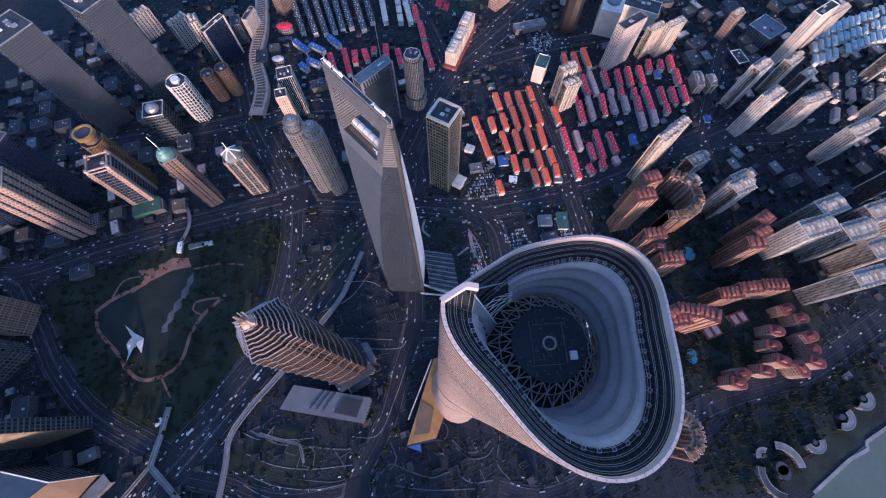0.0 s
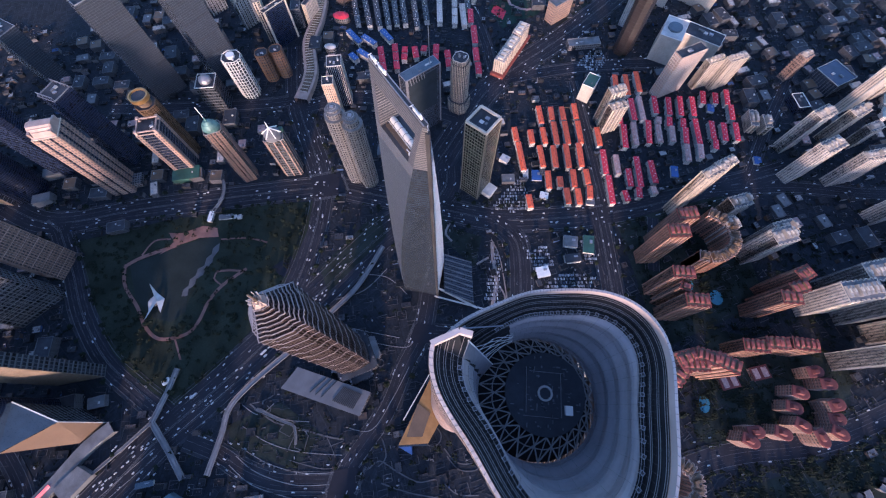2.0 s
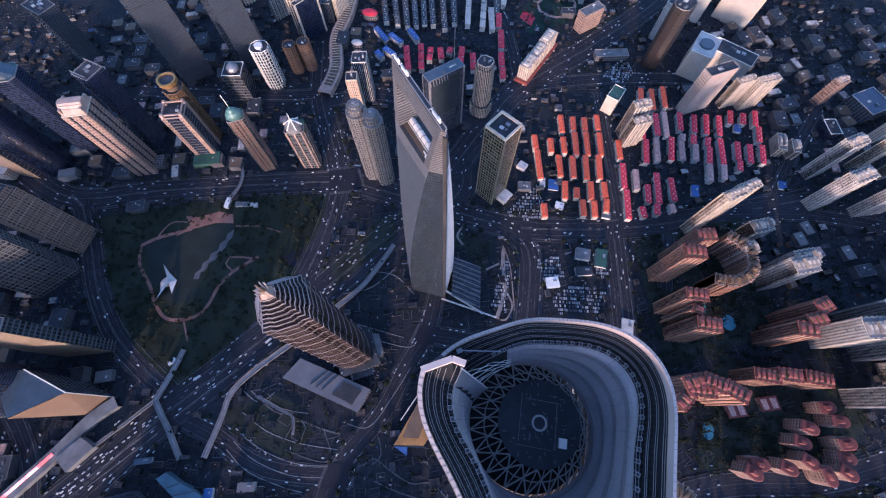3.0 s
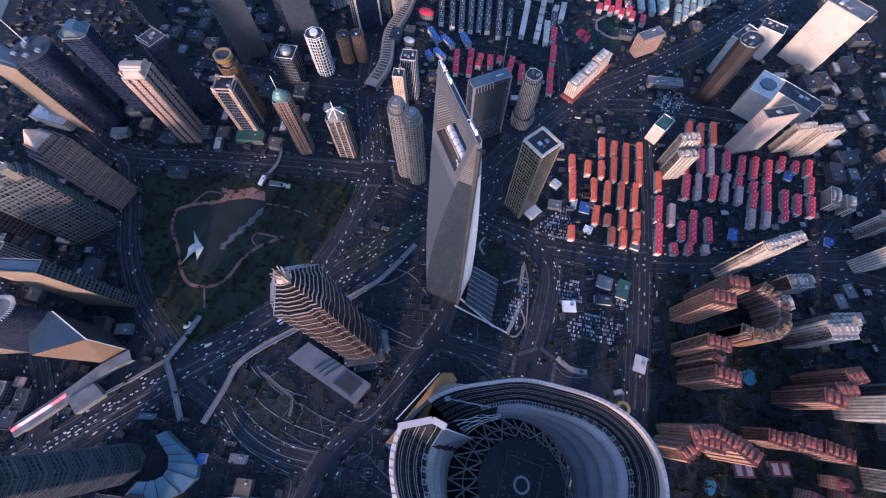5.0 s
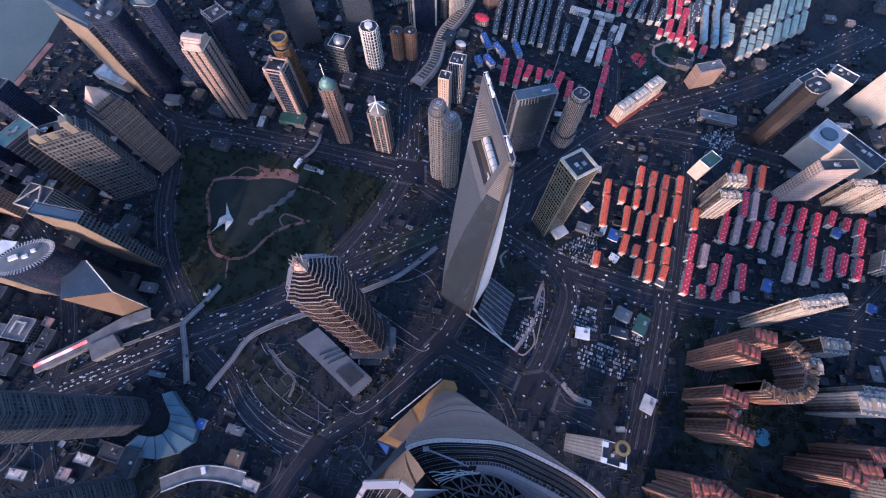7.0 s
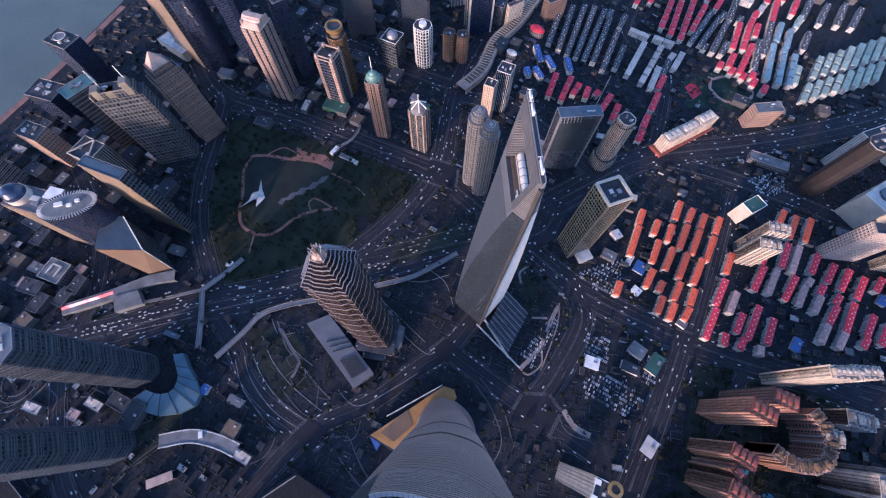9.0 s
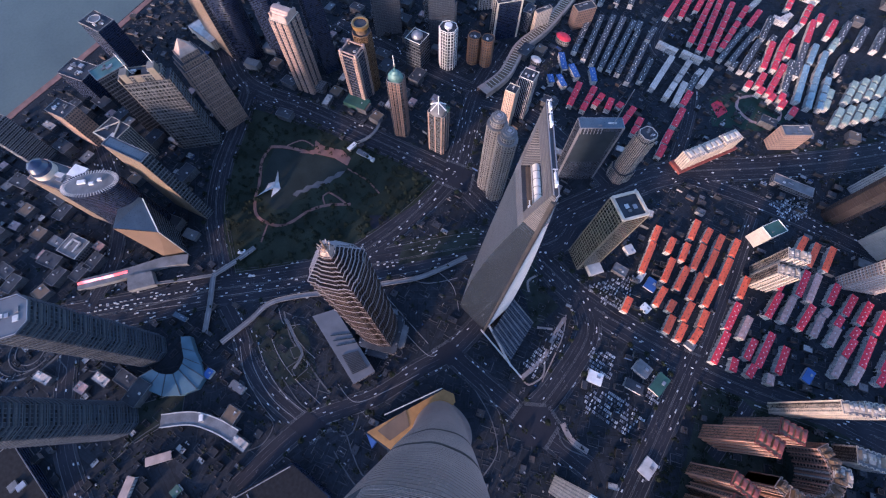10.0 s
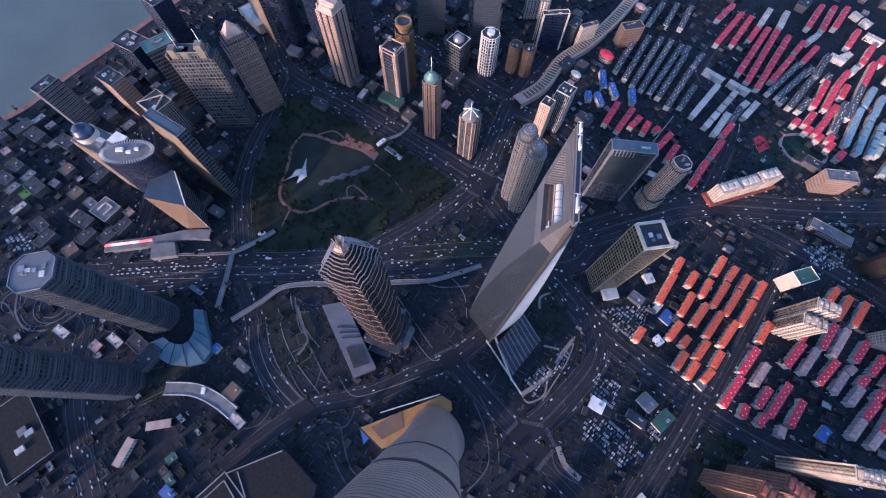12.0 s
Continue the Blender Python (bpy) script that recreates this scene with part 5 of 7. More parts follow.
part("roof_facet", b, M["blue_glass_roof"], t, "pale blue faceted roof")
t = tower("hall", "low arched hall with a pale roof", -1032, 147, 90, 44, 10, 22, F["cream"], roof="offwhite", kit=3, category="hall")

# two slate ribbed towers and their garden roof
for p_, hh in (((-405, -296), 250), ((-330, -380), 244)):
    t = tower("office_tower", "slate glass tower with close floor ribs and faceted roof", *p_, 50, 50, 70, hh, F["dusk"], chamfer=12, bands=(6.4, 0.95, M["slatebar"]), kit=7, rim=M["steel"], group="slate twin towers")
    b = Build()
    b.prism(rect(47, 47, 11), hh + 0.2, hh + 0.5)
    part("roof_plate", b, M["offgrey"], t, "pale grey roof plate")
t = thing("canopy", "fan-shaped pale blue glass roof with dark seams", "roof")
fan0, fan1 = Vector((-349, -280)), []
for p_ in ((-371, -328), (-343, -324), (-318, -310), (-299, -286), (-291, -261), (-300, -244), (-322, -238), (-349, -236), (-378, -230)):
    fan1.append(Vector(p_))
inn_ = [Vector((-366, -302)), Vector((-352, -295)), Vector((-343, -288)), Vector((-336, -278)), Vector((-336, -268)), Vector((-342, -259)), Vector((-349, -253)), Vector((-365, -248)), Vector((-385, -241))]
sm = Build()
for i in range(len(fan1) - 1):
    b = Build()
    a_, c_, d_, e_ = fan1[i], fan1[i + 1], inn_[i + 1], inn_[i]
    b.face([(a_.x, a_.y, 12), (c_.x, c_.y, 12), (d_.x, d_.y, 17), (e_.x, e_.y, 17)])
    b.face([(a_.x, a_.y, 0), (c_.x, c_.y, 0), (c_.x, c_.y, 12), (a_.x, a_.y, 12)])
    part("glass_panel", b, M["water_blue"], t)
    sm.beam((a_.x, a_.y, 12.2), (e_.x, e_.y, 17.2), 0.5)
part("seams", sm, M["darksteel"], t)
t = thing("canopy", "curved grey canopy roof with white edging", "roof")
can = smooth_line([(-284, -328), (-255, -288), (-219, -263), (-187, -249)], 8)
b = Build()
strip(b, can, 20, 0, 12)
part("roof", b, M["grey"], t)
for s in (-1, 1):
    e = Build()
    strip(e, can, 1.6, 12, 13, s * 9.6)
    part("edge", e, M["offwhite"], t)
b = Build()
b.box(-246, -276, 12.2, 10, 6, 2.5, -30)
part("plant_box", b, M["white"], t)

# wedge, drum and domed block by the avenue
t = thing("office_building", "dark building with a bronze wedge-shaped front", "building")
P1, P2, P3, P4 = Vector((-526, -159)), Vector((-556, -204)), Vector((-634, -172)), Vector((-590, -118))
b = Build()
lo = [(-532, -165, 0), (-588, -154, 0), (P3.x, P3.y, 0), (-551, -199, 0)]
hi = [(-535, -162, 88), (-600, -150, 104), (P3.x, P3.y, 104), (-577, -212, 104)]
b.loft(lo, hi)
part("body", b, F["dusk"], t)
b = Build()
b.face([lo[3], lo[0], hi[0], hi[3]])
k_ = Vector((0.8, -0.5, 0)) * 0.8
b.v = [tuple(Vector(v_) + k_) for v_ in b.v]
part("front", b, M["bronze"], t, "smooth bronze front")
b = Build()
b.face([hi[0], hi[1], hi[3]])
b.face([hi[1], hi[2], hi[3]])
part("roof_facet", b, M["blue_glass_roof"], t, "slate glass roof facet")
b = Build()
b.beam(hi[0], hi[1], 0.7)
b.beam(hi[0], lo[0], 0.6)
part("edge", b, M["white"], t)
t = thing("office_building", "dark oval drum building with a ribbed roof edge", "building", -634, -190, 0, 62)
b = Build()
b.prism(ring(46, 48, 26), 0, 150)
part("body", b, F["navy"], t)
b = Build()
b.prism(ring(40, 48, 20), 150, 151.2)
part("roof", b, M["grey"], t)
b = Build()
for p_, q_ in zip(ring(45, 60, 25), ring(38, 60, 19)):
    b.beam((*p_, 151), (*q_, 151), 0.6)
part("roof_ribs", b, M["offwhite"], t)
for dx, dy, w, d in ((-12, 4, 12, 7), (4, -2, 7, 5), (16, 3, 6, 5)):
    b = Build()
    b.box(dx, dy, 151, w, d, 3)
    part("plant_box", b, M["white"], t)
t = tower("office_building", "gridded block in pale stone with an evening-lit edge", -690, -226, 96, 42, 30, 140, F["grey"], fins=(4.5, 0.4, M["concrete"]), bands=(7.6, 0.3, M["concrete"]), kit=3, rim=M["pink_stone"], roof="grey", category="building")
# strip coloured as the sunlit edge of the block
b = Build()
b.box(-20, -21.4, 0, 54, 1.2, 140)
part("front_strip", b, F["sunlit_tan"], t, "front strip with sunlight in its tan")
for r0, r1, z0, z1 in ((18, 18, 140, 150), (17, 16, 150, 156), (16, 12, 156, 163), (12, 6, 163, 167), (6, 0.6, 167, 169)):
    b = Build()
    b.prism([(-28 + x_, y_) for x_, y_ in ring(r0, 32)], z0, z1, top=[(-28 + x_, y_) for x_, y_ in ring(r1, 32)])
    part("dome", b, M["navydome"] if z0 > 149 else M["cream"], t, "dark blue glass dome" if z0 > 149 else "")
b = Build()
b.box(22, 18, 140, 26, 22, 3)
part("white_roof", b, M["white"], t)
t = tower("office_block", "low square block with a white rooftop frame", -673, -317, 44, 40, 25, 16, F["grey"], kit=0, rim=M["offwhite"], roof="grey")
for a, b_, w, d in ((-9, 0, 3, 20), (9, 0, 3, 20), (0, 10, 20, 3)):
    b = Build()
    b.box(a, b_, 16, w, d, 3)
    part("roof_frame", b, M["offwhite"], t)
t = thing("station", "long low station hall with a lit red roof strip", "station")
ln = smooth_line([(-597, -343), (-561, -264), (-539, -205), (-515, -167)], 10)
b = Build()
strip(b, ln, 20, 0, 10)
part("hall", b, M["grey"], t)
b = Build()
strip(b, ln[: len(ln) // 2], 5, 10, 11, 2)
part("light_strip", b, M["lit_red"], t, "glowing red and white roof strip")
b = Build()
b.prism([(-554, -267), (-535, -229), (-506, -235), (-526, -278)], 0, 12)
part("annex", b, M["grey"], t)
for a, c in (((-245, -373), (-229, -338)), ((-215, -429), (-241, -397))):
    t = thing("house", "small pale-roofed hall beside a courtyard", "house")
    b = Build()
    strip(b, [Vector(a), Vector(c)], 12, 0, 8)
    part("body", b, M["render_wall"], t)
    b = Build()
    strip(b, [Vector(a), Vector(c)], 13, 8, 9.5)
    part("roof", b, M["pink_stone"], t)
t = thing("hall", "broad dark flat-roofed hall with double pale roof lines", "hall")
b = Build()
b.prism([(-98, -384), (-116, -286), (-96, -199), (-22, -179), (20, -218), (-11, -325)], 0, 20)
part("body", b, F["navy"], t)
b = Build()
b.prism([(-97, -383), (-115, -286), (-95, -199), (-23, -181), (18, -219), (-13, -324)], 20, 20.6)
part("roof", b, M["gutter"], t)
for pts in (((-97, -376), (-114, -286), (-48, -271)), ((-90, -366), (-104, -291), (-52, -284)), ((-104, -270), (-66, -273)), ((-111, -285), (-93, -202))):
    b = Build()
    for p_, q_ in zip(pts, pts[1:]):
        b.beam((*p_, 21.2), (*q_, 21.2), 0.8)
    part("roof_kerb", b, M["concrete"], t)
tower("office_block", "broad hall with a dark flat roof", -340, -539, 120, 70, 8, 16, F["navy"], roof="gutter", kit=3, category="hall", rim=M["concrete"])

# curved shopping street with slatted terraces
t = thing("shopping_arcade", "long curved shopping arcade with brown slatted terraces", "arcade")
ln = smooth_line([(-460, 537), (-466, 616), (-504, 708), (-514, 799), (-541, 909), (-581, 1029)], 8)
b = Build()
strip(b, ln, 30, 0, 14)
part("body", b, M["pink_stone"], t)
b = Build()
strip(b, ln[3:-2], 18, 14, 15)
part("terrace", b, M["brownroof"], t)
b = Build()
lf, rt = sides(ln[3:-2], 17)
for p_, q_ in zip(lf, rt):
    b.beam((p_.x, p_.y, 15.8), (q_.x, q_.y, 15.8), 0.5)
tagged(part("slats", b, M["cream"], t), kind="stuff")
for p_, r0, mt in (((-458, 812), 20, "clay_red"), ((-449, 705), 14, "offwhite"), ((-539, 1007), 16, "roof_mauve")):
    t = thing("pavilion", "round low pavilion with a coloured roof", "pavilion", *p_)
    b = Build()
    b.prism(ring(r0, 28, r0 * 0.7), 0, 14)
    part("body", b, F["grey"], t)
    b = Build()
    b.prism(ring(r0 * 1.03, 28, r0 * 0.72), 14, 18, top=ring(r0 * 0.5, 28, r0 * 0.35))
    part("roof", b, M[mt], t)


# ---- apartment towers ----
def apartment(x, y, w, d, rot, h, skin, roof, label, group, cap=None, bay=8.0, kit=3):
    """An apartment tower with stepped bays, balcony lines and a broken roofline."""
    rng = random.Random(int(abs(x) * 3 + abs(y) * 11))
    h += rng.uniform(0, 2.4)
    root = thing("apartment_tower", label, "apartment tower", x, y, 0, rot, group)
    poly = ribbed(w, d, bay)
    b, u = Build(), 0.0
    for q, r in zip(poly, poly[1:] + poly[:1]):
        L = math.dist(q, r)
        inset = abs(abs(q[1]) - (d / 2 - 2.2)) < 0.01 and abs(abs(r[1]) - (d / 2 - 2.2)) < 0.01
        if not inset:
            b.face([(*q, 0), (*r, 0), (*r, h), (*q, h)], [(u, 0), (u + L, 0), (u + L, h), (u, h)])
        u += L
    # core between the piers, its colour darkened for shade
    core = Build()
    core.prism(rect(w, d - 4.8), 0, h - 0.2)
    part("core", core, F["recess"], root, "recessed window bays with shade in the colour")
    tagged(part("pier", b, skin, root), kind="stuff")
    t = Build()
    t.cap([(*q, h) for q in poly])
    part("roof", t, M["brownroof"] if skin is F["rose"] else M["grey"], root)
    e = Build()
    for q, r in zip(poly, poly[1:] + poly[:1]):
        e.beam((*q, h), (*r, h), 0.6 if cap else 0.4)
    part("parapet", e, M["cream"] if skin in (F["white"], F["pale"], F["cream"]) else cap or M["pink_stone"], root)
    n = max(1, int(w / bay))
    for i in range(n):
        cx = -w / 2 + w * (i + 0.5) / n
        hh = rng.uniform(1.0, 4.5) if cap else rng.uniform(1.5, 8)
        c = Build()
        c.box(cx, rng.uniform(-1, 1), h, w / n * 0.62, d * 0.55, hh)
        part("penthouse", c, M["brownroof"] if skin is F["rose"] else M["rooftan"], root)
        r_ = Build()
        if cap:
            r_.prism([(cx + a, b_) for a, b_ in rect(w / n * 0.66, d * 0.58)], h + hh, h + hh + 1.2, top=[(cx + a, b_) for a, b_ in rect(w / n * 0.5, d * 0.3)])
            part("roof_cap", r_, cap, root)
        else:
            r_.box(cx, 0, h + hh, w / n * 0.3, d * 0.2, 2)
            part("tank", r_, M["brownroof"] if skin is F["rose"] else M["cream"], root)
    bal = Build()
    for i in range(n):
        cx = -w / 2 + w * (i + 0.5) / n
        z = 6.0
        while z < h - 2:
            for s in (-1, 1):
                bal.box(cx, s * (d / 2 - 1.5), z, w / n * 0.38, 1.4, 0.5)
            z += 6.0
    tagged(part("balcony_tier", bal, M["offwhite"] if skin in (F["white"], F["pale"], F["cream"]) else M["pink_stone"], root), kind="stuff")
    return root


RED, WHT = M["roof_rose"], None
ROSE = "rose-rendered apartment tower with red roof caps"
g1 = "rose apartment towers round the gardens"
for x, y, w, d, rot, h in ((329, 369, 34, 22, 20, 118), (312, 330, 34, 24, 15, 122), (330, 268, 34, 20, 10, 104), (352, 226, 36, 22, 10, 104), (336, 246, 12, 18, 80, 98),
                           (522, 312, 26, 22, 40, 100), (512, 286, 28, 22, 30, 100), (498, 266, 30, 22, 10, 100),
                           (332, 108, 30, 22, 60, 92), (340, 134, 30, 22, 30, 96), (368, 142, 32, 22, -5, 98), (400, 140, 34, 22, -15, 96), (468, 188, 40, 20, 8, 60), (502, 200, 36, 20, 10, 60), (545, 208, 40, 20, 5, 60),
                           (352, 128, 40, 22, 12, 95)):
    apartment(x, y, w, d, rot, h, F["rose"], None, ROSE, g1, RED)
for k in range(9):
    a = radians(70 - 20 * k)
    apartment(388 + 54 * math.cos(a), 372 + 46 * math.sin(a), 16, 20, 90 + 70 - 20 * k, 62, F["rose"], None, "dark rose terrace tower in a curved row", "curved terrace of rose towers", None, 8)
def villa(x, y, rot, h):
    """A short round-fronted block: bowed body, balcony rings, stepped red roof."""
    t = thing("villa_block", "round-fronted rose villa block with dull red roof", "apartment block", x, y, 0, rot, "rose villa blocks")
    bow = [(-13, -8)] + [(4 + 9.5 * math.cos(a_ * math.pi / 8), 9.0 * math.sin(a_ * math.pi / 8)) for a_ in range(-4, 5)] + [(-13, 8)]
    b = Build()
    b.prism(bow, 0, h)
    part("body", b, F["rosedark"], t)
    for k in range(1, int(h / 6)):
        b = Build()
        b.prism(grown(bow, 0.5), 6.0 * k, 6.0 * k + 0.7, bottom=True)
        part("balcony", b, M["pink_stone"], t)
    b = Build()
    b.prism(grown(bow, 0.6), h, h + 1.0, top=grown(bow, -1.0))
    part("roof", b, M["clay_dark"], t)
    b = Build()
    b.prism([(p_[0] * 0.5 - 1, p_[1] * 0.5) for p_ in bow], h + 1.0, h + 5.0, top=[(p_[0] * 0.3 - 1, p_[1] * 0.3) for p_ in bow])
    part("roof_lantern", b, M["clay_dark"], t)


VILLAS = ((581, 176), (597, 160), (549, 135), (542, 111), (551, 86), (603, 129), (606, 109), (605, 88), (575, 74), (522, 68), (479, 60), (468, 45))
for k, (x, y) in enumerate(VILLAS):
    villa(x, y, (20, 10, -5, -5, -20, 25, 10, -20, -60, -10, 15, -15)[k], 30 + 3 * (k % 3))
for k in range(6):
    a = radians(-60 + 30 * k)
    apartment(346 + 26 * math.cos(a), -38 + 26 * math.sin(a), 14, 20, 90 - 60 + 30 * k, 66, F["rose"], None, "rose tower in a curved row with terraces", "curved rose row by the river", None, 7)
g2 = "pale apartment towers"
for x, y, w, d, rot, h, sk in ((591, 659, 40, 24, 40, 106, "white"), (681, 704, 40, 22, 40, 84, "cream"), (598, 585, 46, 26, 38, 104, "white"), (732, 698, 34, 20, 35, 56, "white"), (690, 594, 60, 20, 25, 92, "white"), (818, 863, 70, 18, 35, 80, "cream"),
                               (366, 455, 44, 18, 40, 130, "cream"), (388, 478, 40, 18, 40, 128, "cream"), (500, 378, 40, 30, 28, 96, "white"), (512, 400, 36, 28, 28, 86, "pale"), (757, 525, 56, 30, 30, 92, "white"), (642, 346, 50, 34, 25, 100, "pale"), (605, 302, 60, 34, 20, 102, "white"),
                               (668, 300, 52, 34, 20, 104, "pale"), (716, 276, 52, 34, 20, 90, "white"), (655, 214, 56, 30, 18, 110, "white"), (724, 342, 50, 34, 22, 100, "pale"), (790, 330, 60, 34, 20, 96, "white"), (820, 440, 60, 34, 28, 90, "pale"),
                               (207, 642, 34, 20, 32, 90, "cream"), (217, 618, 36, 20, 32, 74, "cream"), (414, 795, 40, 18, 35, 72, "cream"), (455, 803, 46, 18, 35, 78, "cream"), (436, 404, 30, 24, 30, 60, "pale"), (470, 470, 40, 26, 30, 40, "pale"), (880, 640, 50, 24, 35, 70, "white"), (930, 760, 60, 24, 35, 80, "pale"), (900, 540, 50, 30, 30, 80, "white"), (520, 700, 16, 44, 5, 24, "cream")):
    apartment(x, y, w, d, rot, h, F[sk], None, {"white": "white ribbed apartment tower with rooftop frames", "cream": "cream ribbed apartment tower lit by evening sun", "pale": "pale grey ribbed apartment tower with balconies"}[sk], g2)

for x, y, w, d, rot, h, sk in ((613, 865, 26, 20, 40, 64, "pink"), (-697, 636, 34, 22, 30, 98, "pink"), (-780, 777, 44, 22, 60, 60, "pale"), (-676, 753, 44, 22, 60, 66, "pale"), (-606, 717, 16, 30, 30, 100, "cream"), (546, 695, 14, 34, 10, 26, "cream")):
    apartment(x, y, w, d, rot, h, F[sk], None, {"pink": "pink stone apartment tower with stepped roof", "cream": "slim cream apartment slab with rooftop frames", "pale": "grey ribbed apartment slab with rooftop clutter"}[sk], "apartment towers beyond the avenue")
t = tower("office_tower", "tall cream slab tower with white edges", 735, 800, 60, 18, 38, 128, F["cream"], kit=3, rim=M["white"], stripes=(((0.0, 0.05), (0.95, 1.0)), M["offwhite"]))
t = tower("office_block", "square glass block with a pale frame and sunken roof", 700, 862, 60, 60, 40, 34, F["blueglass"], roof="navydome", kit=2, rim=M["offwhite"], fins=(7, 0.35, M["concrete"]))
tower("office_block", "dark netted block with a white roof edge", 627, 778, 26, 40, 20, 20, F["navy"], kit=2, rim=M["white"])

# ---- blocks at the far side of the avenue ----
tower("office_tower", "dark brown curved-front tower with banded floors", 239, 870, 50, 36, 62, 150, F["maroon"], bands=(8, 0.3, M["darksteel"]), kit=4, chamfer=10, rim=M["concrete"])
tower("apartment_tower", "pale curved slab with an open roof", 248, 975, 26, 60, -25, 92, F["pale"], fins=(4, 0.3, M["offwhite"]), kit=5, rim=M["white"])
tower("apartment_tower", "cream block with white roof frame", 312, 1062, 50, 34, -10, 70, F["blank"], fins=(4, 0.3, M["offwhite"]), kit=5, rim=M["white"])
t = tower("apartment_tower", "broad pale slab tower with close vertical ribs", 415, 1085, 82, 50, -25, 138, F["blank"], fins=(5, 0.5, M["cream"]), roof="grey", kit=6)
t = tower("department_store", "big white block with a sunken terrace and blue drum", 330, 880, 48, 70, -15, 66, F["blank"], roof="offwhite", kit=2, rim=M["white"], category="store")
b = Build()
b.prism(ring(16, 28), 66, 70)
part("drum", b, M["blue_glass_roof"], t)
tower("department_store", "broad white block with a tall blank front", 402, 905, 96, 44, -20, 46, F["blank"], roof="dark", kit=3, rim=M["white"], category="store")
tower("apartment_tower", "cream apartment slab with a lattice front", 340, 758, 66, 22, 38, 112, F["pink"], bands=(6, 0.35, M["offwhite"]), fins=(6, 0.35, M["offwhite"]), kit=3)
t = tower("office_block", "white block with a green roof and stair end", 165, 705, 26, 40, -18, 44, F["blank"], roof="green_sheet", kit=1, rim=M["white"])
tower("office_block", "pink stepped slab beside the avenue", 70, 945, 26, 60, -40, 48, F["pink"], kit=4, roof="grey")
t = thing("apartment_block", "long cream block in three stepped parts on a red base", "apartment block", -23, 788, 0, 74)
for k, (dx, hh) in enumerate(((-48, 40), (0, 38), (46, 42))):
    b = Build()
    b.prism([(dx + p_[0], p_[1]) for p_ in ribbed(44, 26, 11)], 7, hh)
    part("wing", b, F["cream"], t)
    for i in range(3):
        c = Build()
        c.box(dx - 13 + 13 * i, 0, hh, 8, 12, 4)
        part("penthouse", c, M["cream"], t)
b = Build()
b.box(0, -1, 0, 156, 33, 7)
part("base", b, M["roof_rose"], t, "red shop base")
tower("office_block", "long grey shed with plain roof", 144, 860, 78, 24, 20, 12, F["grey"], roof="grey", kit=3, category="hall")

# ---- rows of walk-up houses ----
HOUSES = {}


def rooted(name, b, material, label, category, group):
    """A thing whose main mesh carries its parts."""
    return tagged(new(name, b.mesh(name, material)), label, category, group)


def house_kind(length, kind):
    """The first house of its length and roof; later ones are copies."""
    roof, wall, dorm = {"orange": ("clay_orange", "render_wall", "clay_dark"), "red": ("clay_red", "render_wall", "white"), "mauve": ("roof_mauve", "render_wall", "offwhite"), "blue": ("roof_blue", "render_wall", "white"), "teal": ("roof_teal", "render_wall", "white"),
                        "grey": ("roof_grey", "render_wall", "white"), "pale": ("roof_pale", "render_wall", "white"), "sheet": ("blue_sheet", "render_wall", "offwhite"), "redfar": ("clay_red", "render_wall", "white")}[kind]
    lab = {"orange": "walk-up house with a bright orange tiled roof", "red": "walk-up house with a red roof and white dormers", "mauve": "walk-up house with a faded red roof", "blue": "walk-up house with a pale blue roof", "teal": "walk-up house with a grey-teal roof",
           "grey": "flat grey-roofed walk-up house with white stair heads", "pale": "walk-up house with a weathered pale roof", "sheet": "long shed with a blue sheet roof", "redfar": "red-roofed walk-up house with white stair heads"}[kind]
    h, w = 13.0, (10.5 if kind in ("orange", "red", "mauve") else 12.5)
    b = Build()
    b.prism(ribbed(length, w, 9.0, 1.0), 0, h)
    root = rooted("house", b, M[wall], lab, "house", "rows of walk-up houses")
    r = Build()
    a, c = length / 2 + 0.6, w / 2 + 0.7
    if kind in ("grey", "pale", "sheet"):
        r.prism(rect(2 * a, 2 * c), h, h + 0.8)
    else:
        e = a - 3.0
        for s in (-1, 1):
            r.face([(-s * a, -s * c, h), (s * a, -s * c, h), (s * e, 0, h + 3.0), (-s * e, 0, h + 3.0)])
            r.face([(s * a, -s * c, h), (s * a, s * c, h), (s * e, 0, h + 3.0)])
    part("roof", r, M[roof], root)
    n, rest, near = max(2, int(length / (9 if kind in ("orange", "mauve") else 6 if kind == "red" else 8))), Build(), kind in ("orange", "red", "mauve")
    for i in range(n):
        x = -length / 2 + length * (i + 0.5) / n
        d = Build()
        d.box(x, (-1) ** i * 1.8, h + 0.6, 1.7, 2.0, 1.7)
        if near:
            part("dormer", d, M[dorm], root)
        else:
            rest.box(x + 1.4 * math.sin(5.1 * i + length), 2.6 * math.cos(2.3 * i + length), h + 0.6, 1.5 + 0.5 * (i % 2), 1.5, 1.7)
    if not near:
        tagged(part("stair_head", rest, M[dorm], root), kind="stuff")
    return root


def house(x, y, length, rot, kind):
    length = max(12, round(length / 6) * 6)
    if (length, kind) not in HOUSES:
        ob = HOUSES[length, kind] = house_kind(length, kind)
        ob.matrix_world = pose(x, y, 0, 0, 0, rot)
        return
    copy_thing(HOUSES[length, kind], pose(x, y, 0, 0, 0, rot))


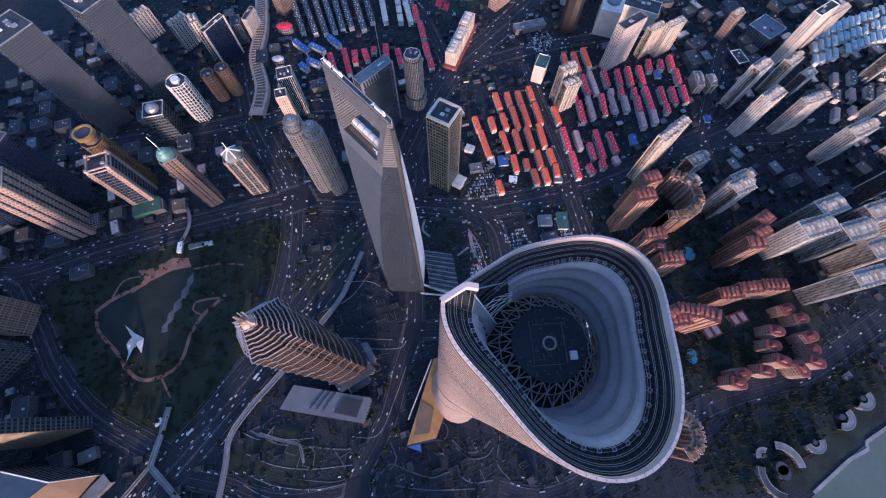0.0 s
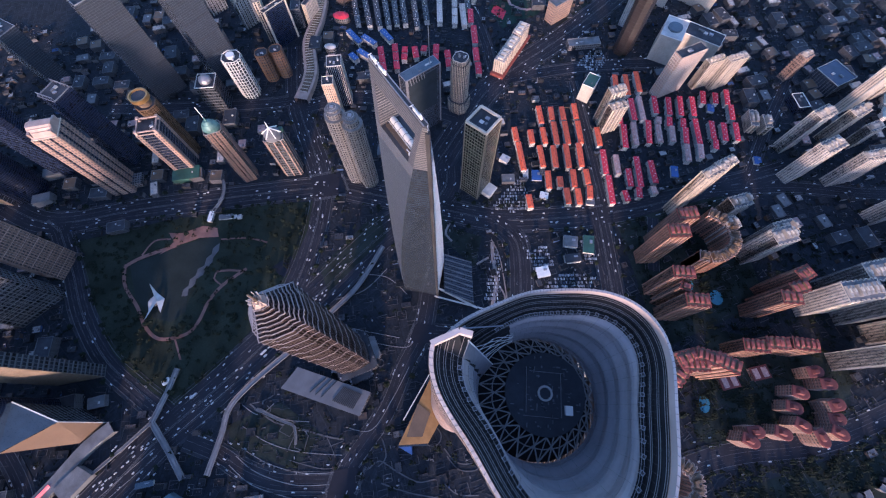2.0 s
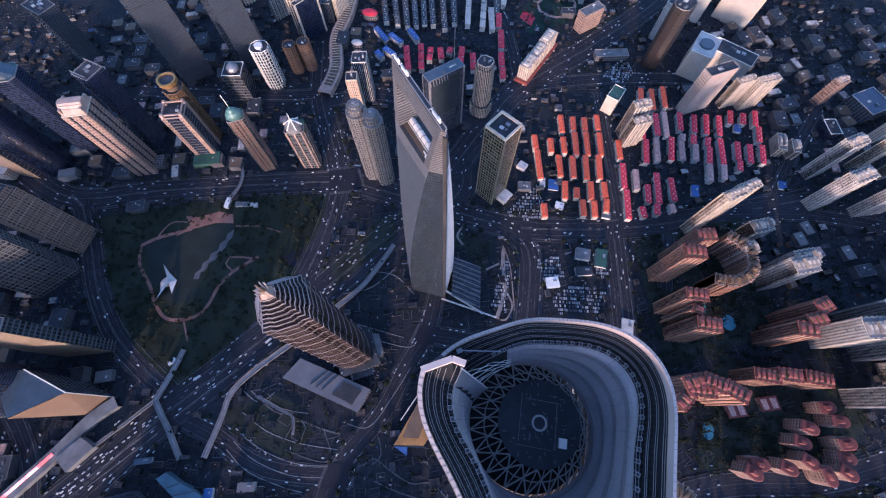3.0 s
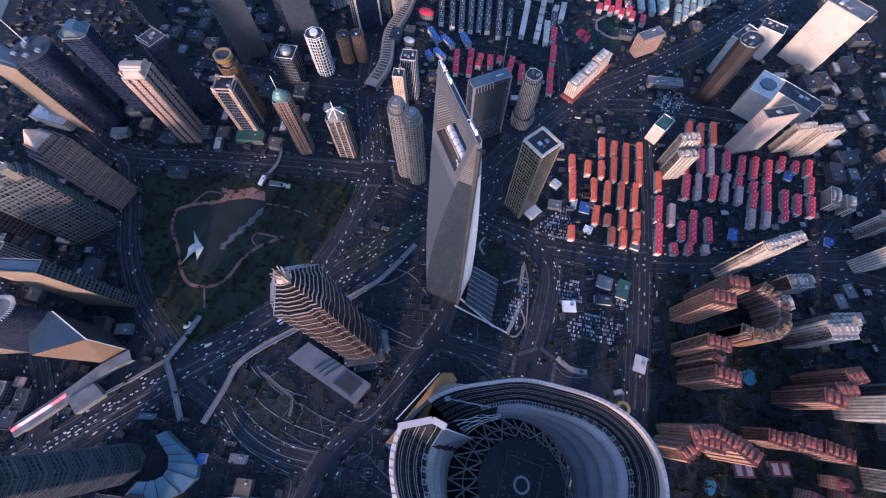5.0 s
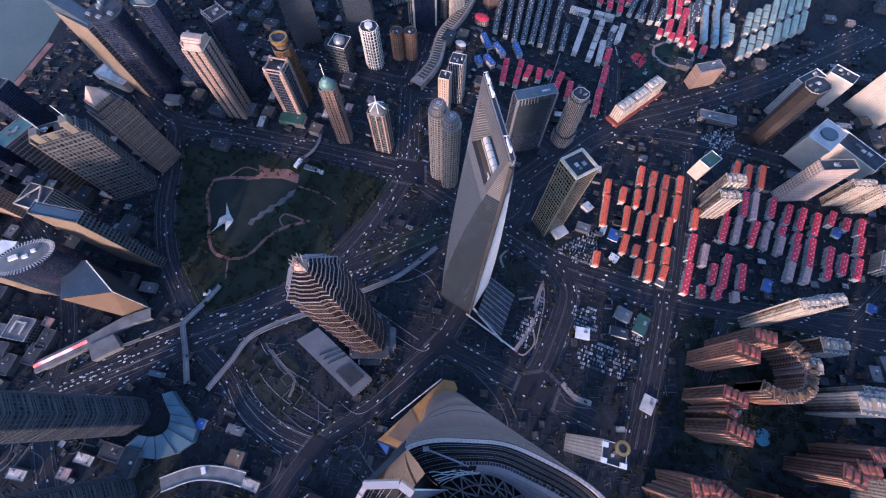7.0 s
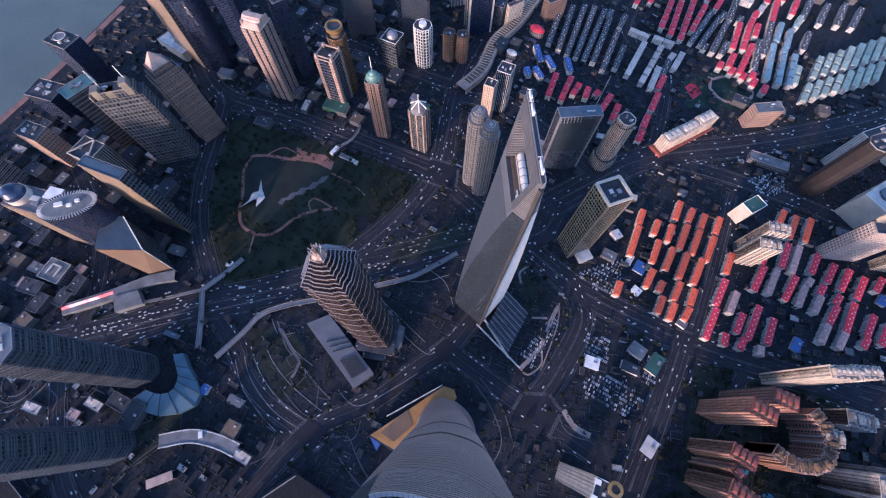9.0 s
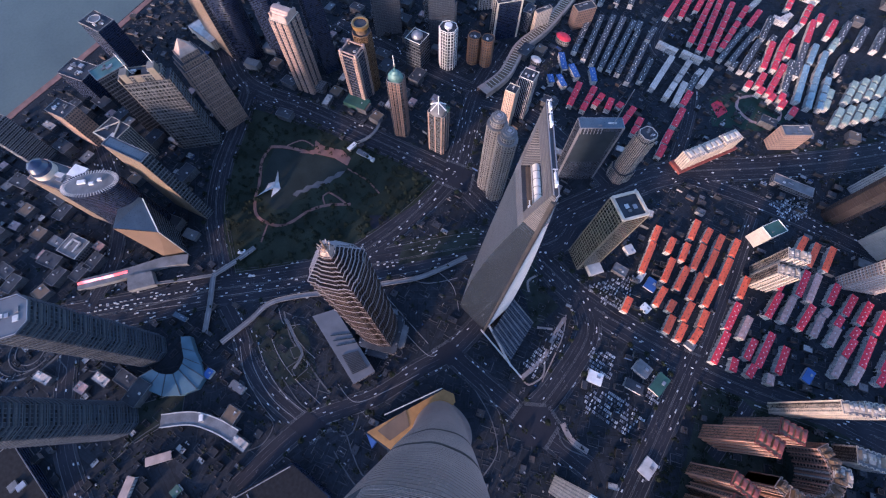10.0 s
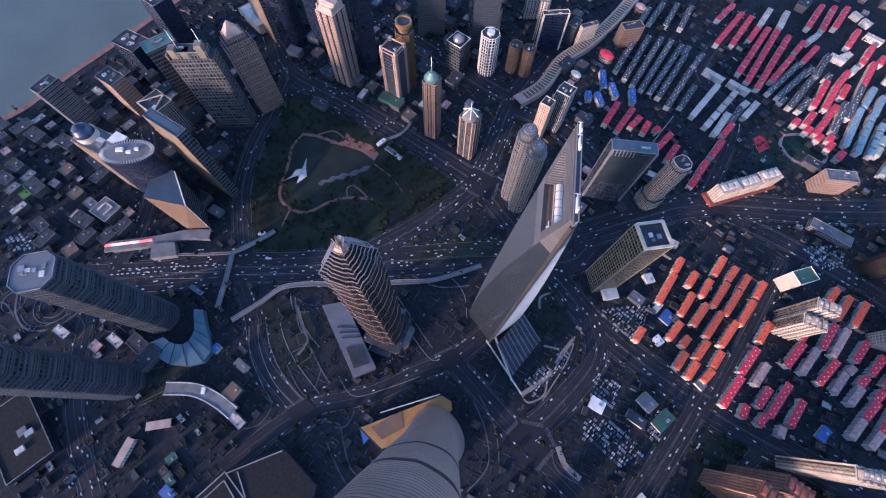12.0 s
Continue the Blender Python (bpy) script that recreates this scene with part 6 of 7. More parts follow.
for spec in ((27, 551, 34, 109), (47, 498, 70, 109), (61, 552, 39, 107), (89, 507, 56, 107), (111, 453, 43, 102), (81, 395, 32, 108), (71, 615, 46, 107), (87, 561, 42, 107), (116, 513, 55, 104), (135, 454, 26, 102), (153, 424, 38, 105)):
    house(*spec, "orange")
for spec in ((95, 624, 39, 104), (110, 573, 60, 105), (142, 520, 57, 104), (161, 468, 41, 103), (175, 428, 35, 104), (119, 630, 37, 105), (133, 580, 59, 105), (168, 529, 60, 103), (187, 478, 39, 105), (196, 443, 28, 97), (145, 642, 44, 105), (160, 587, 59, 104), (226, 751, 37, 99), (252, 745, 57, 101), (276, 760, 57, 102), (201, 585, 46, 104)):
    house(*spec, "orange")
for spec in ((219, 523, 62, 102), (236, 459, 67, 102), (268, 451, 23, 110), (272, 496, 40, 101), (293, 465, 22, 96), (289, 515, 70, 101), (318, 521, 56, 104), (242, 654, 47, 98), (256, 599, 57, 98), (269, 677, 63, 102), (306, 622, 59, 95), (317, 701, 51, 99)):
    house(*spec, "red")
for spec in ((347, 704, 50, 96), (349, 660, 25, 92), (372, 710, 56, 95), (378, 663, 24, 90), (384, 630, 42, 93), (399, 715, 55, 96), (408, 647, 64, 99), (421, 746, 34, 92), (440, 658, 47, 96), (446, 621, 26, 92), (448, 750, 29, 92), (465, 659, 49, 95), (473, 759, 40, 94), (482, 717, 40, 94), (490, 665, 47, 95)):
    house(*spec, "red")
for spec in ((245, 522, 50, 102), (277, 611, 58, 100), (287, 684, 64, 102), (328, 623, 46, 99), (356, 628, 41, 96), (388, 585, 41, 96), (415, 596, 34, 94), (322, 477, 20, 112), (326, 659, 18, 91)):
    house(*spec, "mauve")


FAR = {}


def far_house(x, y, length, rot, kind):
    """One of the farthest houses, joined with its like."""
    c, s = math.cos(radians(rot)), math.sin(radians(rot))
    FAR.setdefault("wall", Build()).box(x, y, 0, length, 10, 12.5, rot)
    r = FAR.setdefault(kind, Build())
    a, d = length / 2 + 0.6, 6.2

    def at(u, v, z):
        return (x + c * u - s * v, y + s * u + c * v, z)
    for k in (-1, 1):
        r.face([at(-k * a, -k * d, 12.6), at(k * a, -k * d, 12.6), at(k * (a - 3), 0, 14.8), at(-k * (a - 3), 0, 14.8)])
        r.face([at(k * a, -k * d, 12.6), at(k * a, k * d, 12.6), at(k * (a - 3), 0, 14.8)])
    for i in range(int(length / 6)):
        u, v = -length / 2 + 6 * (i + 0.5), (-1) ** i * 1.8
        FAR.setdefault("dot", Build()).box(x + c * u - s * v, y + s * u + c * v, 13, 1.5, 1.6, 2.0, rot)


def quarter(corner, along, count, across, rows, length, kinds, skip=0.08, seed=1, far=False):
    """Rows of houses in a sheared block: from a corner, houses along one way and rows across."""
    rng, rows = random.Random(seed), int(rows * (1.5 if far else 1.0))
    c, u, v = Vector(corner), Vector(along), Vector(across)
    rot = math.degrees(math.atan2(u.y, u.x))
    for r in range(rows):
        for i in range(count):
            if rng.random() < skip:
                continue
            p = c + u * (i + rng.uniform(-0.06, 0.06)) / count + v * (r + rng.uniform(-0.08, 0.08)) / max(1, rows - 1)
            k = kinds[min(len(kinds) - 1, int(rng.random() ** 1.6 * len(kinds)))]
            (far_house if far else house)(p.x, p.y, length * rng.uniform(0.8, 1.05), rot + rng.uniform(-1.5, 1.5), k)


def span(a, b):
    return (b[0] - a[0], b[1] - a[1])


ROWED = []


def row(x0, y0, x1, y1, kind):
    """Houses end to end along a line."""
    L = math.dist((x0, y0), (x1, y1))
    m = max(1, round(L / 30))
    rot = math.degrees(math.atan2(y1 - y0, x1 - x0))
    for i in range(m):
        k = (i + 0.5) / m
        x, y = x0 + (x1 - x0) * k, y0 + (y1 - y0) * k
        if any(math.hypot(x - u, y - v) < 15 for u, v in ROWED):
            continue
        ROWED.append((x, y))
        house(x, y, max(12, L / m - 4), rot, kind)


for spec in ((-407, 794, -469, 929), (-376, 793, -450, 951), (-352, 797, -429, 973), (-331, 804, -408, 988), (-312, 812, -383, 998), (-292, 820, -355, 981), (-260, 815, -314, 957), (-243, 842, -272, 924), (-491, 951, -526, 1027), (-483, 983, -518, 1070), (-454, 1011, -497, 1102), (-426, 1036, -470, 1126), (-162, 1049, -183, 1193), (-141, 1059, -157, 1190), (-140, 1099, -157, 1212), (-134, 1191, -162, 1286), (-14, 1140, -55, 1266), (-7, 1078, -45, 1185),):
    row(*spec, "grey")
for spec in ((-211, 846, -243, 970), (-173, 846, -207, 993), (-148, 848, -172, 923), (-295, 981, -245, 992), (-238, 1000, -187, 1015), (-168, 960, -170, 988), (-323, 1218, -350, 1296), (-289, 1253, -319, 1326), (-226, 1473, -165, 1469), (-218, 1272, -221, 1323), (-162, 1286, -122, 1297), (-155, 1428, -113, 1438),):
    row(*spec, "pale")
for spec in ((-338, 1070, -380, 1220), (-314, 1099, -358, 1231), (-302, 1149, -330, 1242), (-241, 1039, -306, 1234), (-211, 1033, -288, 1247), (-184, 1036, -259, 1255), (-181, 1083, -208, 1203), (-397, 1141, -415, 1229), (-200, 1156, -225, 1271), (-176, 1176, -195, 1282), (-250, 1316, -285, 1429), (-224, 1338, -264, 1454), (-212, 1376, -243, 1479), (-151, 1340, -175, 1427), (-97, 1318, -120, 1408), (-77, 1103, -110, 1205), (-58, 1118, -89, 1218), (-43, 1131, -75, 1234), (-68, 1020, -74, 1047), (-40, 1022, -44, 1052),):
    row(*spec, "redfar")
for spec in ((-13, 1025, -16, 1054), (15, 1024, 10, 1056), (43, 1023, 38, 1054), (-55, 1266, -84, 1357), (-62, 1322, -83, 1394), (-138, 1185, -150, 1252),):
    row(*spec, "redfar")
for spec in ((30, 1070, -14, 1196), (57, 1073, 12, 1205), (77, 1088, 40, 1201), (-7, 1063, -31, 1144), (-13, 1203, -35, 1281), (15, 1201, -7, 1275),):
    row(*spec, "blue")
for spec in ((-301, 661, -332, 733), (-272, 671, -301, 751), (-264, 703, -274, 748), (-237, 717, -252, 752), (-227, 741, -228, 760), (-189, 707, -202, 772), (-155, 706, -173, 760),):
    row(*spec, "redfar")
for spec in ((121, 1065, 108, 1135), (105, 1151, 89, 1239), (134, 1091, 121, 1162), (118, 1178, 102, 1267), (147, 1117, 134, 1189), (131, 1205, 115, 1296), (160, 1143, 148, 1216), (144, 1233, 129, 1325), (173, 1170, 161, 1244), (157, 1261, 143, 1354), (186, 1197, 174, 1272), (171, 1289, 156, 1384), (199, 1224, 188, 1300), (184, 1317, 170, 1413), (212, 1251, 201, 1328), (198, 1346, 184, 1443)):
    row(*spec, "teal")
for spec in ((-153, 1056, -176, 1179), (-127, 1047, -160, 1211), (-107, 1057, -148, 1239), (-88, 1065, -119, 1228), (-4, 1328, -21, 1423), (35, 1344, 18, 1437), (70, 1369, 50, 1472), (100, 1389, 87, 1485), (-210, 1099, -235, 1185), (46, 1226, 30, 1299), (-402, 887, -426, 959), (-369, 897, -402, 985), (-337, 918, -369, 1007), (-308, 938, -333, 1019), (-146, 881, -167, 965), (-171, 876, -188, 943)):
    row(*spec, "grey")
for spec in ((-93, 1271, -107, 1342), (-66, 1281, -77, 1355), (-63, 1333, -76, 1391), (-146, 1269, -134, 1332), (-144, 942, -157, 1006)):
    row(*spec, "pale")
for spec in ((-54, 1042, -72, 1120), (-25, 1038, -46, 1136), (4, 1046, -15, 1121), (-34, 1162, -60, 1261), (-4, 1157, -25, 1256), (-31, 1326, -47, 1399), (-127, 1191, -149, 1280), (-87, 1209, -101, 1277)):
    row(*spec, "redfar")
for spec in ((25, 1128, 2, 1248), (13, 1194, -11, 1342), (84, 1100, 64, 1171), (-90, 1127, -109, 1234), (-64, 1125, -80, 1222)):
    row(*spec, "teal")
A12 = (811, 791)
quarter(A12, span(A12, (838, 913)), 3, span(A12, (1000, 886)), 8, 34, ["blue"], 0.03, seed=14, far=True)
A13 = (811, 633)
quarter(A13, span(A13, (855, 785)), 3, span(A13, (924, 657)), 4, 36, ["mauve", "grey"], 0.05, seed=15)
for spec in ((-404, 752, 52, 142), (-365, 749, 40, 153), (-364, 703, 36, 155), (-384, 688, 26, 145), (-328, 774, 40, 139)):
    house(*spec, "sheet")
for spec in ((-119, 824, 62, 106), (-102, 761, 41, 107), (-88, 719, 35, 106), (-141, 885, 49, 104)):
    house(*spec, "redfar")

for key, bb in FAR.items():
    mat, lab = {"wall": ("render_wall", "pale walls of the farthest house rows"), "dot": ("offwhite", "white stair heads on the farthest roofs"), "red": ("clay_red", "red roofs of the farthest house rows"), "mauve": ("roof_mauve", "faded red roofs of the farthest houses"), "blue": ("roof_blue", "pale blue roofs of the farthest houses"),
                "teal": ("roof_teal", "grey-teal roofs of the farthest houses"), "grey": ("roof_grey", "flat grey roofs of the farthest houses"), "pale": ("roof_pale", "weathered pale roofs of the farthest houses")}[key]
    tagged(setting("far_houses", bb, M[mat], lab, "houses"), kind="stuff")


# ---- smaller buildings and things on the ground ----
ROAD_PTS = np.array([(p.x, p.y, w / 2) for line, w in ROADS for p in line])
TALL = [(o.location.x, o.location.y) for o in scene.objects if o.parent is None and o.get("category", "").endswith(("tower", "building", "hall", "block", "store"))]
TALL = np.array(TALL + [(22, 0), (-85, 197), (-167, 28), (-40, -20), (40, -40), (-356, -286), (-309, -285), (-249, -292), (-196, -365), (-94, -266), (-547, -253), (-582, -307), (-527, -183)])
HOUSE_PTS = np.array([(o.location.x, o.location.y) for o in scene.objects if o.parent is None and o.get("category", "") == "house"])


def clear(x, y, gap, tall_gap, house_gap=16):
    """Whether a place is free of roads, towers and houses."""
    if (np.hypot(ROAD_PTS[:, 0] - x, ROAD_PTS[:, 1] - y) < ROAD_PTS[:, 2] + gap).any():
        return False
    if (np.hypot(HOUSE_PTS[:, 0] - x, HOUSE_PTS[:, 1] - y) < house_gap).any():
        return False
    return not (np.hypot(TALL[:, 0] - x, TALL[:, 1] - y) < tall_gap).any()


def inside(x, y, poly):
    within = False
    for (ax, ay), (bx, by) in zip(poly, poly[1:] + poly[:1]):
        if (ay > y) != (by > y) and x < (bx - ax) * (y - ay) / (by - ay) + ax:
            within = not within
    return within


PARK = [(-764, 113), (-625, 190), (-468, 261), (-348, 302), (-335, 239), (-338, 150), (-343, 78), (-391, -34), (-436, -116), (-509, -100), (-589, -59), (-674, 17)]
POND = [(-652, 92), (-507, 197), (-485, 171), (-494, 130), (-497, 84), (-489, 30), (-505, 6), (-543, 4), (-600, 33)]


# walkways over the streets
def walkway(pts, width, z, label):
    t = thing("footbridge", label, "footbridge")
    line = smooth_line([Vector(p) for p in pts], 9) if len(pts) > 3 else [Vector(p) for p in pts]
    fine = []
    for p, q in zip(line, line[1:]):
        m = max(1, int((q - p).length / 9))
        fine += [p.lerp(q, i / m) for i in range(m)]
    fine.append(line[-1])
    b = Build()
    strip(b, fine, width, z - 1.2, z)
    part("deck", b, M["bridge"], t)
    for s in (-1, 1):
        r = Build()
        strip(r, fine, 0.5, z, z + 1.3, s * (width / 2 - 0.3))
        part("railing", r, M["concrete"], t, "pale railing")
    c = Build()
    strip(c, fine, width * 0.3, z, z + 0.1)
    part("centre_strip", c, M["concrete"], t)
    for p in fine[1:-1:3]:
        k = Build()
        k.prism([(p.x + a, p.y + b_) for a, b_ in ring(0.8, 8)], 0, z - 1.2)
        part("pier", k, M["concrete"], t)


walkway([(-456, -60), (-454, -99), (-456, -147)], 9, 7, "covered footbridge leading from the park")
walkway([(-456, -147), (-409, -179), (-370, -209)], 9, 7, "straight footbridge across the wide avenue")
walkway([(-509, -234), (-482, -191), (-457, -148)], 5, 7.5, "narrow footbridge beside the avenue")
walkway([(-178, 237), (-202, 148), (-236, 87), (-274, 20), (-320, -49), (-342, -96), (-338, -136), (-335, -196)], 9, 7, "long winding grey footbridge")
walkway([(-568, 320), (-539, 298), (-527, 265), (-531, 229)], 6, 6, "curved footbridge over the park road")
walkway([(-299, -89), (-256, -96), (-228, -100), (-217, -124)], 4, 5, "narrow angled garden walkway")

# park pavilion, kiosks
t = thing("pavilion", "white tent-roofed pavilion in the park", "pavilion", -558, 37)
for tip, base_ in (((12, -36, 16), [(3, -22, 3), (-9, -3, 3), (-1, 17, 4)]), ((-17, 29, 12), [(-1, 17, 3), (18, 10, 3), (23, -16, 3)])):
    b = Build()
    hub = Vector((11, 0, 9))
    ring_ = [Vector(p_) for p_ in base_]
    for p_, q_ in zip(ring_, ring_[1:]):
        b.face([p_, q_, hub])
    b.face([ring_[-1], Vector(tip), hub])
    b.face([Vector(tip), ring_[0], hub])
    part("tent_roof", b, M["offwhite"], t)
b = Build()
b.prism(ring(9, 12), 0, 3)
part("base", b, M["concrete"], t)
for p_, w, d, h, rot, mt, lab in (((-531, 221), 8, 22, 6, 10, "white", "small white flat-roofed park house"), ((-503, 228), 26, 10, 4, 20, "offgrey", "low park house with a glass roof"), ((-479, 233), 14, 8, 5, 20, "offwhite", "low white flat-roofed park kiosk"), ((-467, -84), 8, 12, 4, -40, "white", "white kiosk at the footbridge"),
                                  ((128, 256), 24, 20, 5, 25, "white", "white flat-roofed site cabin"), ((108, 419), 16, 14, 6, 0, "white", "white flat-roofed shed by the road"), ((15, 487), 18, 16, 9, -20, "offwhite", "white-framed flat service house by the tower"), ((201, 426), 16, 14, 6, 5, "offgrey", "pale grey flat-roofed shed between houses"),
                                  ((64, 461), 10, 22, 6, 10, "offwhite", "small white gable house"), ((87, 464), 20, 24, 4, 10, "blue_sheet", "shed under a blue tarpaulin roof"), ((365, 537), 14, 26, 5, 5, "blue_sheet", "shed with a blue sheet roof"), ((535, 605), 14, 18, 5, 5, "blue_sheet", "blue sheet-roofed shed by the road"),
                                  ((441, 726), 14, 20, 6, 0, "blue_sheet", "blue-roofed shed with white porch"), ((-425, -230), 26, 8, 5, 25, "blue_glass_roof", "pale blue glass entrance roof"), ((-157, -369), 26, 10, 5, 15, "green_sheet", "low hall with a green roof"), ((-137, -376), 22, 14, 6, 20, "blue_sheet", "low hall with a blue roof"),
                                  ((-180, -357), 12, 14, 5, 10, "green_sheet", "small house with a green roof"), ((-826, -444), 46, 40, 1.2, 20, "pitch", "green artificial sports pitch on a deck"), ((-252, -211), 26, 12, 8, 20, "offgrey", "pale flat canopy over an entrance"), ((-303, -237), 12, 14, 8, 20, "blue_sheet", "entrance house with blue panel roof"),
                                  ((179, 295), 30, 16, 8, 20, "dark", "roofless shell of a building site"), ((171, 328), 26, 22, 9, 5, "grey", "grey site building with white edge"), ((206, 331), 20, 36, 6, 5, "green_sheet", "site building wrapped in green netting"), ((272, 216), 20, 28, 3, 5, "offwhite", "low flat court with a white-gridded roof")):
    t = thing("shed" if "shed" in lab else "small_building", lab, "small building", *p_, 0, rot)
    b = Build()
    b.box(0, 0, 0, w, d, h)
    part("wall", b, M["offwhite"], t)
    b = Build()
    b.prism(rect(w + 0.8, d + 0.8), h, h + 0.7)
    part("roof", b, M[mt], t)
    b = Build()
    b.box(w * 0.2, d * 0.15, h + 0.7, w * 0.25, d * 0.2, 1.2)
    part("vent", b, M["steel"], t)

# slim tower with a golden roof ring
t = tower("hotel_tower", "grey ribbed tower with a golden roof ring", 202, 91, 30, 26, 20, 158, F["pale"], fins=(3.5, 0.35, M["offwhite"]), kit=2, rim=M["white"])
b = Build()
for i in range(32):
    a0, a1 = 2 * math.pi * i / 32, 2 * math.pi * (i + 1) / 32
    b.beam((6 + 7 * math.cos(a0), 9 + 7 * math.sin(a0), 166), (6 + 7 * math.cos(a1), 9 + 7 * math.sin(a1), 166), 1.9)
part("ring", b, M["gold"], t, "golden ring")
b = Build()
b.prism([(6 + x_, 9 + y_) for x_, y_ in ring(5.4, 24)], 158, 165)
part("drum", b, M["darksteel"], t)
for sx, sy in ((-1, -1), (1, -1), (-1, 1)):
    b = Build()
    b.box(sx * 12 - 1, sy * 9 - 1, 158, 7, 6, 5)
    part("roof_room", b, M["white"], t)

# riverside pavilions, pool
for p_, r0, a0, a1, mt in (((527, -75), 32, 5, 95, "offwhite"), ((529, -81), 34, 170, 265, "grey"), ((504, -60), 9, 60, 200, "offgrey"), ((588, -34), 12, 200, 380, "white"), ((642, 7), 15, 250, 400, "verdigris"), ((684, 38), 13, 230, 400, "cream")):
    t = thing("pavilion", "crescent-shaped pale riverside pavilion", "pavilion", *p_, 0, 0, "riverside crescent pavilions")
    arc = [Vector((r0 * math.cos(radians(a0 + (a1 - a0) * i / 14)), r0 * math.sin(radians(a0 + (a1 - a0) * i / 14)))) for i in range(15)]
    b = Build()
    wd_ = min(10, r0 * 0.75)
    strip(b, arc, wd_, 0, 8)
    part("hall", b, F["grey"], t)
    b = Build()
    strip(b, arc, wd_ + 1.2, 8, 9)
    part("roof", b, M["dark" if mt == "grey" else "grey"], t)
    for s in (-1, 1):
        b = Build()
        strip(b, arc, 0.9, 9, 9.6, s * wd_ * 0.5)
        part("edge", b, M["concrete"], t)
    b = Build()
    b.prism(ring(r0 * 0.3, 16), 0, 10)
    part("core", b, M["dark"], t)
for p_, rx, ry in (((421, 88), 9, 14), ((395, 293), 9, 12), ((445, 280), 12, 14)):
    b = Build()
    b.prism([(p_[0] + x_, p_[1] + y_) for x_, y_ in ring(rx, 20, ry)], 0, 0.5)
    setting("water", b, M["pool"], "turquoise swimming pool between gardens", "pool")

for x, y in ((458, 132), (509, 159)):
    t = thing("clubhouse", "low flat clubhouse with a dull red roof", "clubhouse", x, y, 0, 25)
    b = Build()
    b.box(0, 0, 0, 30, 20, 7)
    part("body", b, F["rosedark"], t)
    b = Build()
    b.prism(rect(32, 22), 7, 8)
    part("roof", b, M["clay_dark"], t)
    for sx in (-1, 1):
        b = Build()
        b.box(sx * 8, 0, 8, 9, 16, 1.2)
        part("skylight", b, M["roof_mauve"], t)

# low buildings that fill the blocks
LOW = []
rng = random.Random(77)
for w, d, h, mt, lab in ((26, 18, 9, "grey", "low grey building with a flat roof"), (34, 22, 13, "dark", "low dark-roofed building with roof plant"), (20, 16, 7, "roof_mauve", "small building with faded red roof"), (30, 14, 11, "roof_pale", "low plain building with a pale roof"), (40, 26, 16, "dark", "mid-rise dark-roofed block with plant"), (24, 24, 12, "brownroof", "square low building with a brown roof")):
    b = Build()
    b.prism(ribbed(w, d, 7, 0.8), 0, h)
    t = rooted("low_building", b, F["lowwall"], lab, "low building", "low buildings between the towers")
    b = Build()
    b.prism(rect(w + 0.5, d + 0.5), h, h + 0.6)
    part("roof", b, M[mt], t)
    b = Build()
    for p_, q_ in zip(rect(w, d), rect(w, d)[1:] + rect(w, d)[:1]):
        b.beam((*p_, h + 1.0), (*q_, h + 1.0), 0.35)
    part("parapet", b, M["grey"], t)
    for k in range(2):
        b = Build()
        b.box(rng.uniform(-0.33, 0.33) * w, rng.uniform(-0.3, 0.3) * d, h + 0.6, rng.uniform(1.5, 6), rng.uniform(1.5, 4), rng.uniform(1, 2.8))
        part("roof_unit", b, (M["offwhite"], M["grey"], M["steel"], M["white"])[k], t)
    LOW.append(t)
placed, used = [], set()
tries = 0
while len(placed) < 170 and tries < 9000:
    tries += 1
    a, r = rng.uniform(0, 2 * math.pi), 1500 * math.sqrt(rng.random())
    x, y = -120 + r * math.cos(a), 250 + r * 0.9 * math.sin(a)
    if math.hypot(x + 80, y - 90) < 330 or y < -450 or x < -1050 + 0.25 * (y + 300) or (x > 430 and y < 60) or (x > 300 and y < 320) or (200 < x < 520 and 430 < y < 790):
        continue
    if inside(x, y, PARK) or not clear(x, y, 20, 46, 36) or any(math.hypot(x - u, y - v) < 34 for u, v in placed):
        continue
    k = rng.randrange(len(LOW))
    placed.append((x, y))
    m = pose(x, y, 0, 0, 0, 20 + rng.choice((0, 90)) + rng.uniform(-8, 8))
    if k in used:
        copy_thing(LOW[k], m)
    else:
        used.add(k)
        LOW[k].matrix_world = m
more = 0
for _ in range(6000):
    if more >= 55:
        break
    x, y = rng.uniform(-1010, -380), rng.uniform(-470, 90)
    if x < -1010 + 0.25 * (y + 300) or inside(x, y, PARK) or not clear(x, y, 12, 38, 25) or any(math.hypot(x - u, y - v) < 27 for u, v in placed):
        continue
    more += 1
    placed.append((x, y))
    copy_thing(LOW[rng.randrange(len(LOW))], pose(x, y, 0, 0, 0, 24 + rng.choice((0, 90)) + rng.uniform(-6, 6)))
more = 0
for _ in range(6000):
    if more >= 60:
        break
    x, y = rng.uniform(-1050, -520), rng.uniform(110, 820)
    if inside(x, y, PARK) or not clear(x, y, 12, 38, 25) or any(math.hypot(x - u, y - v) < 30 for u, v in placed):
        continue
    more += 1
    placed.append((x, y))
    copy_thing(LOW[rng.randrange(len(LOW))], pose(x, y, 0, 0, 0, 24 + rng.choice((0, 90)) + rng.uniform(-6, 6)))
more = 0
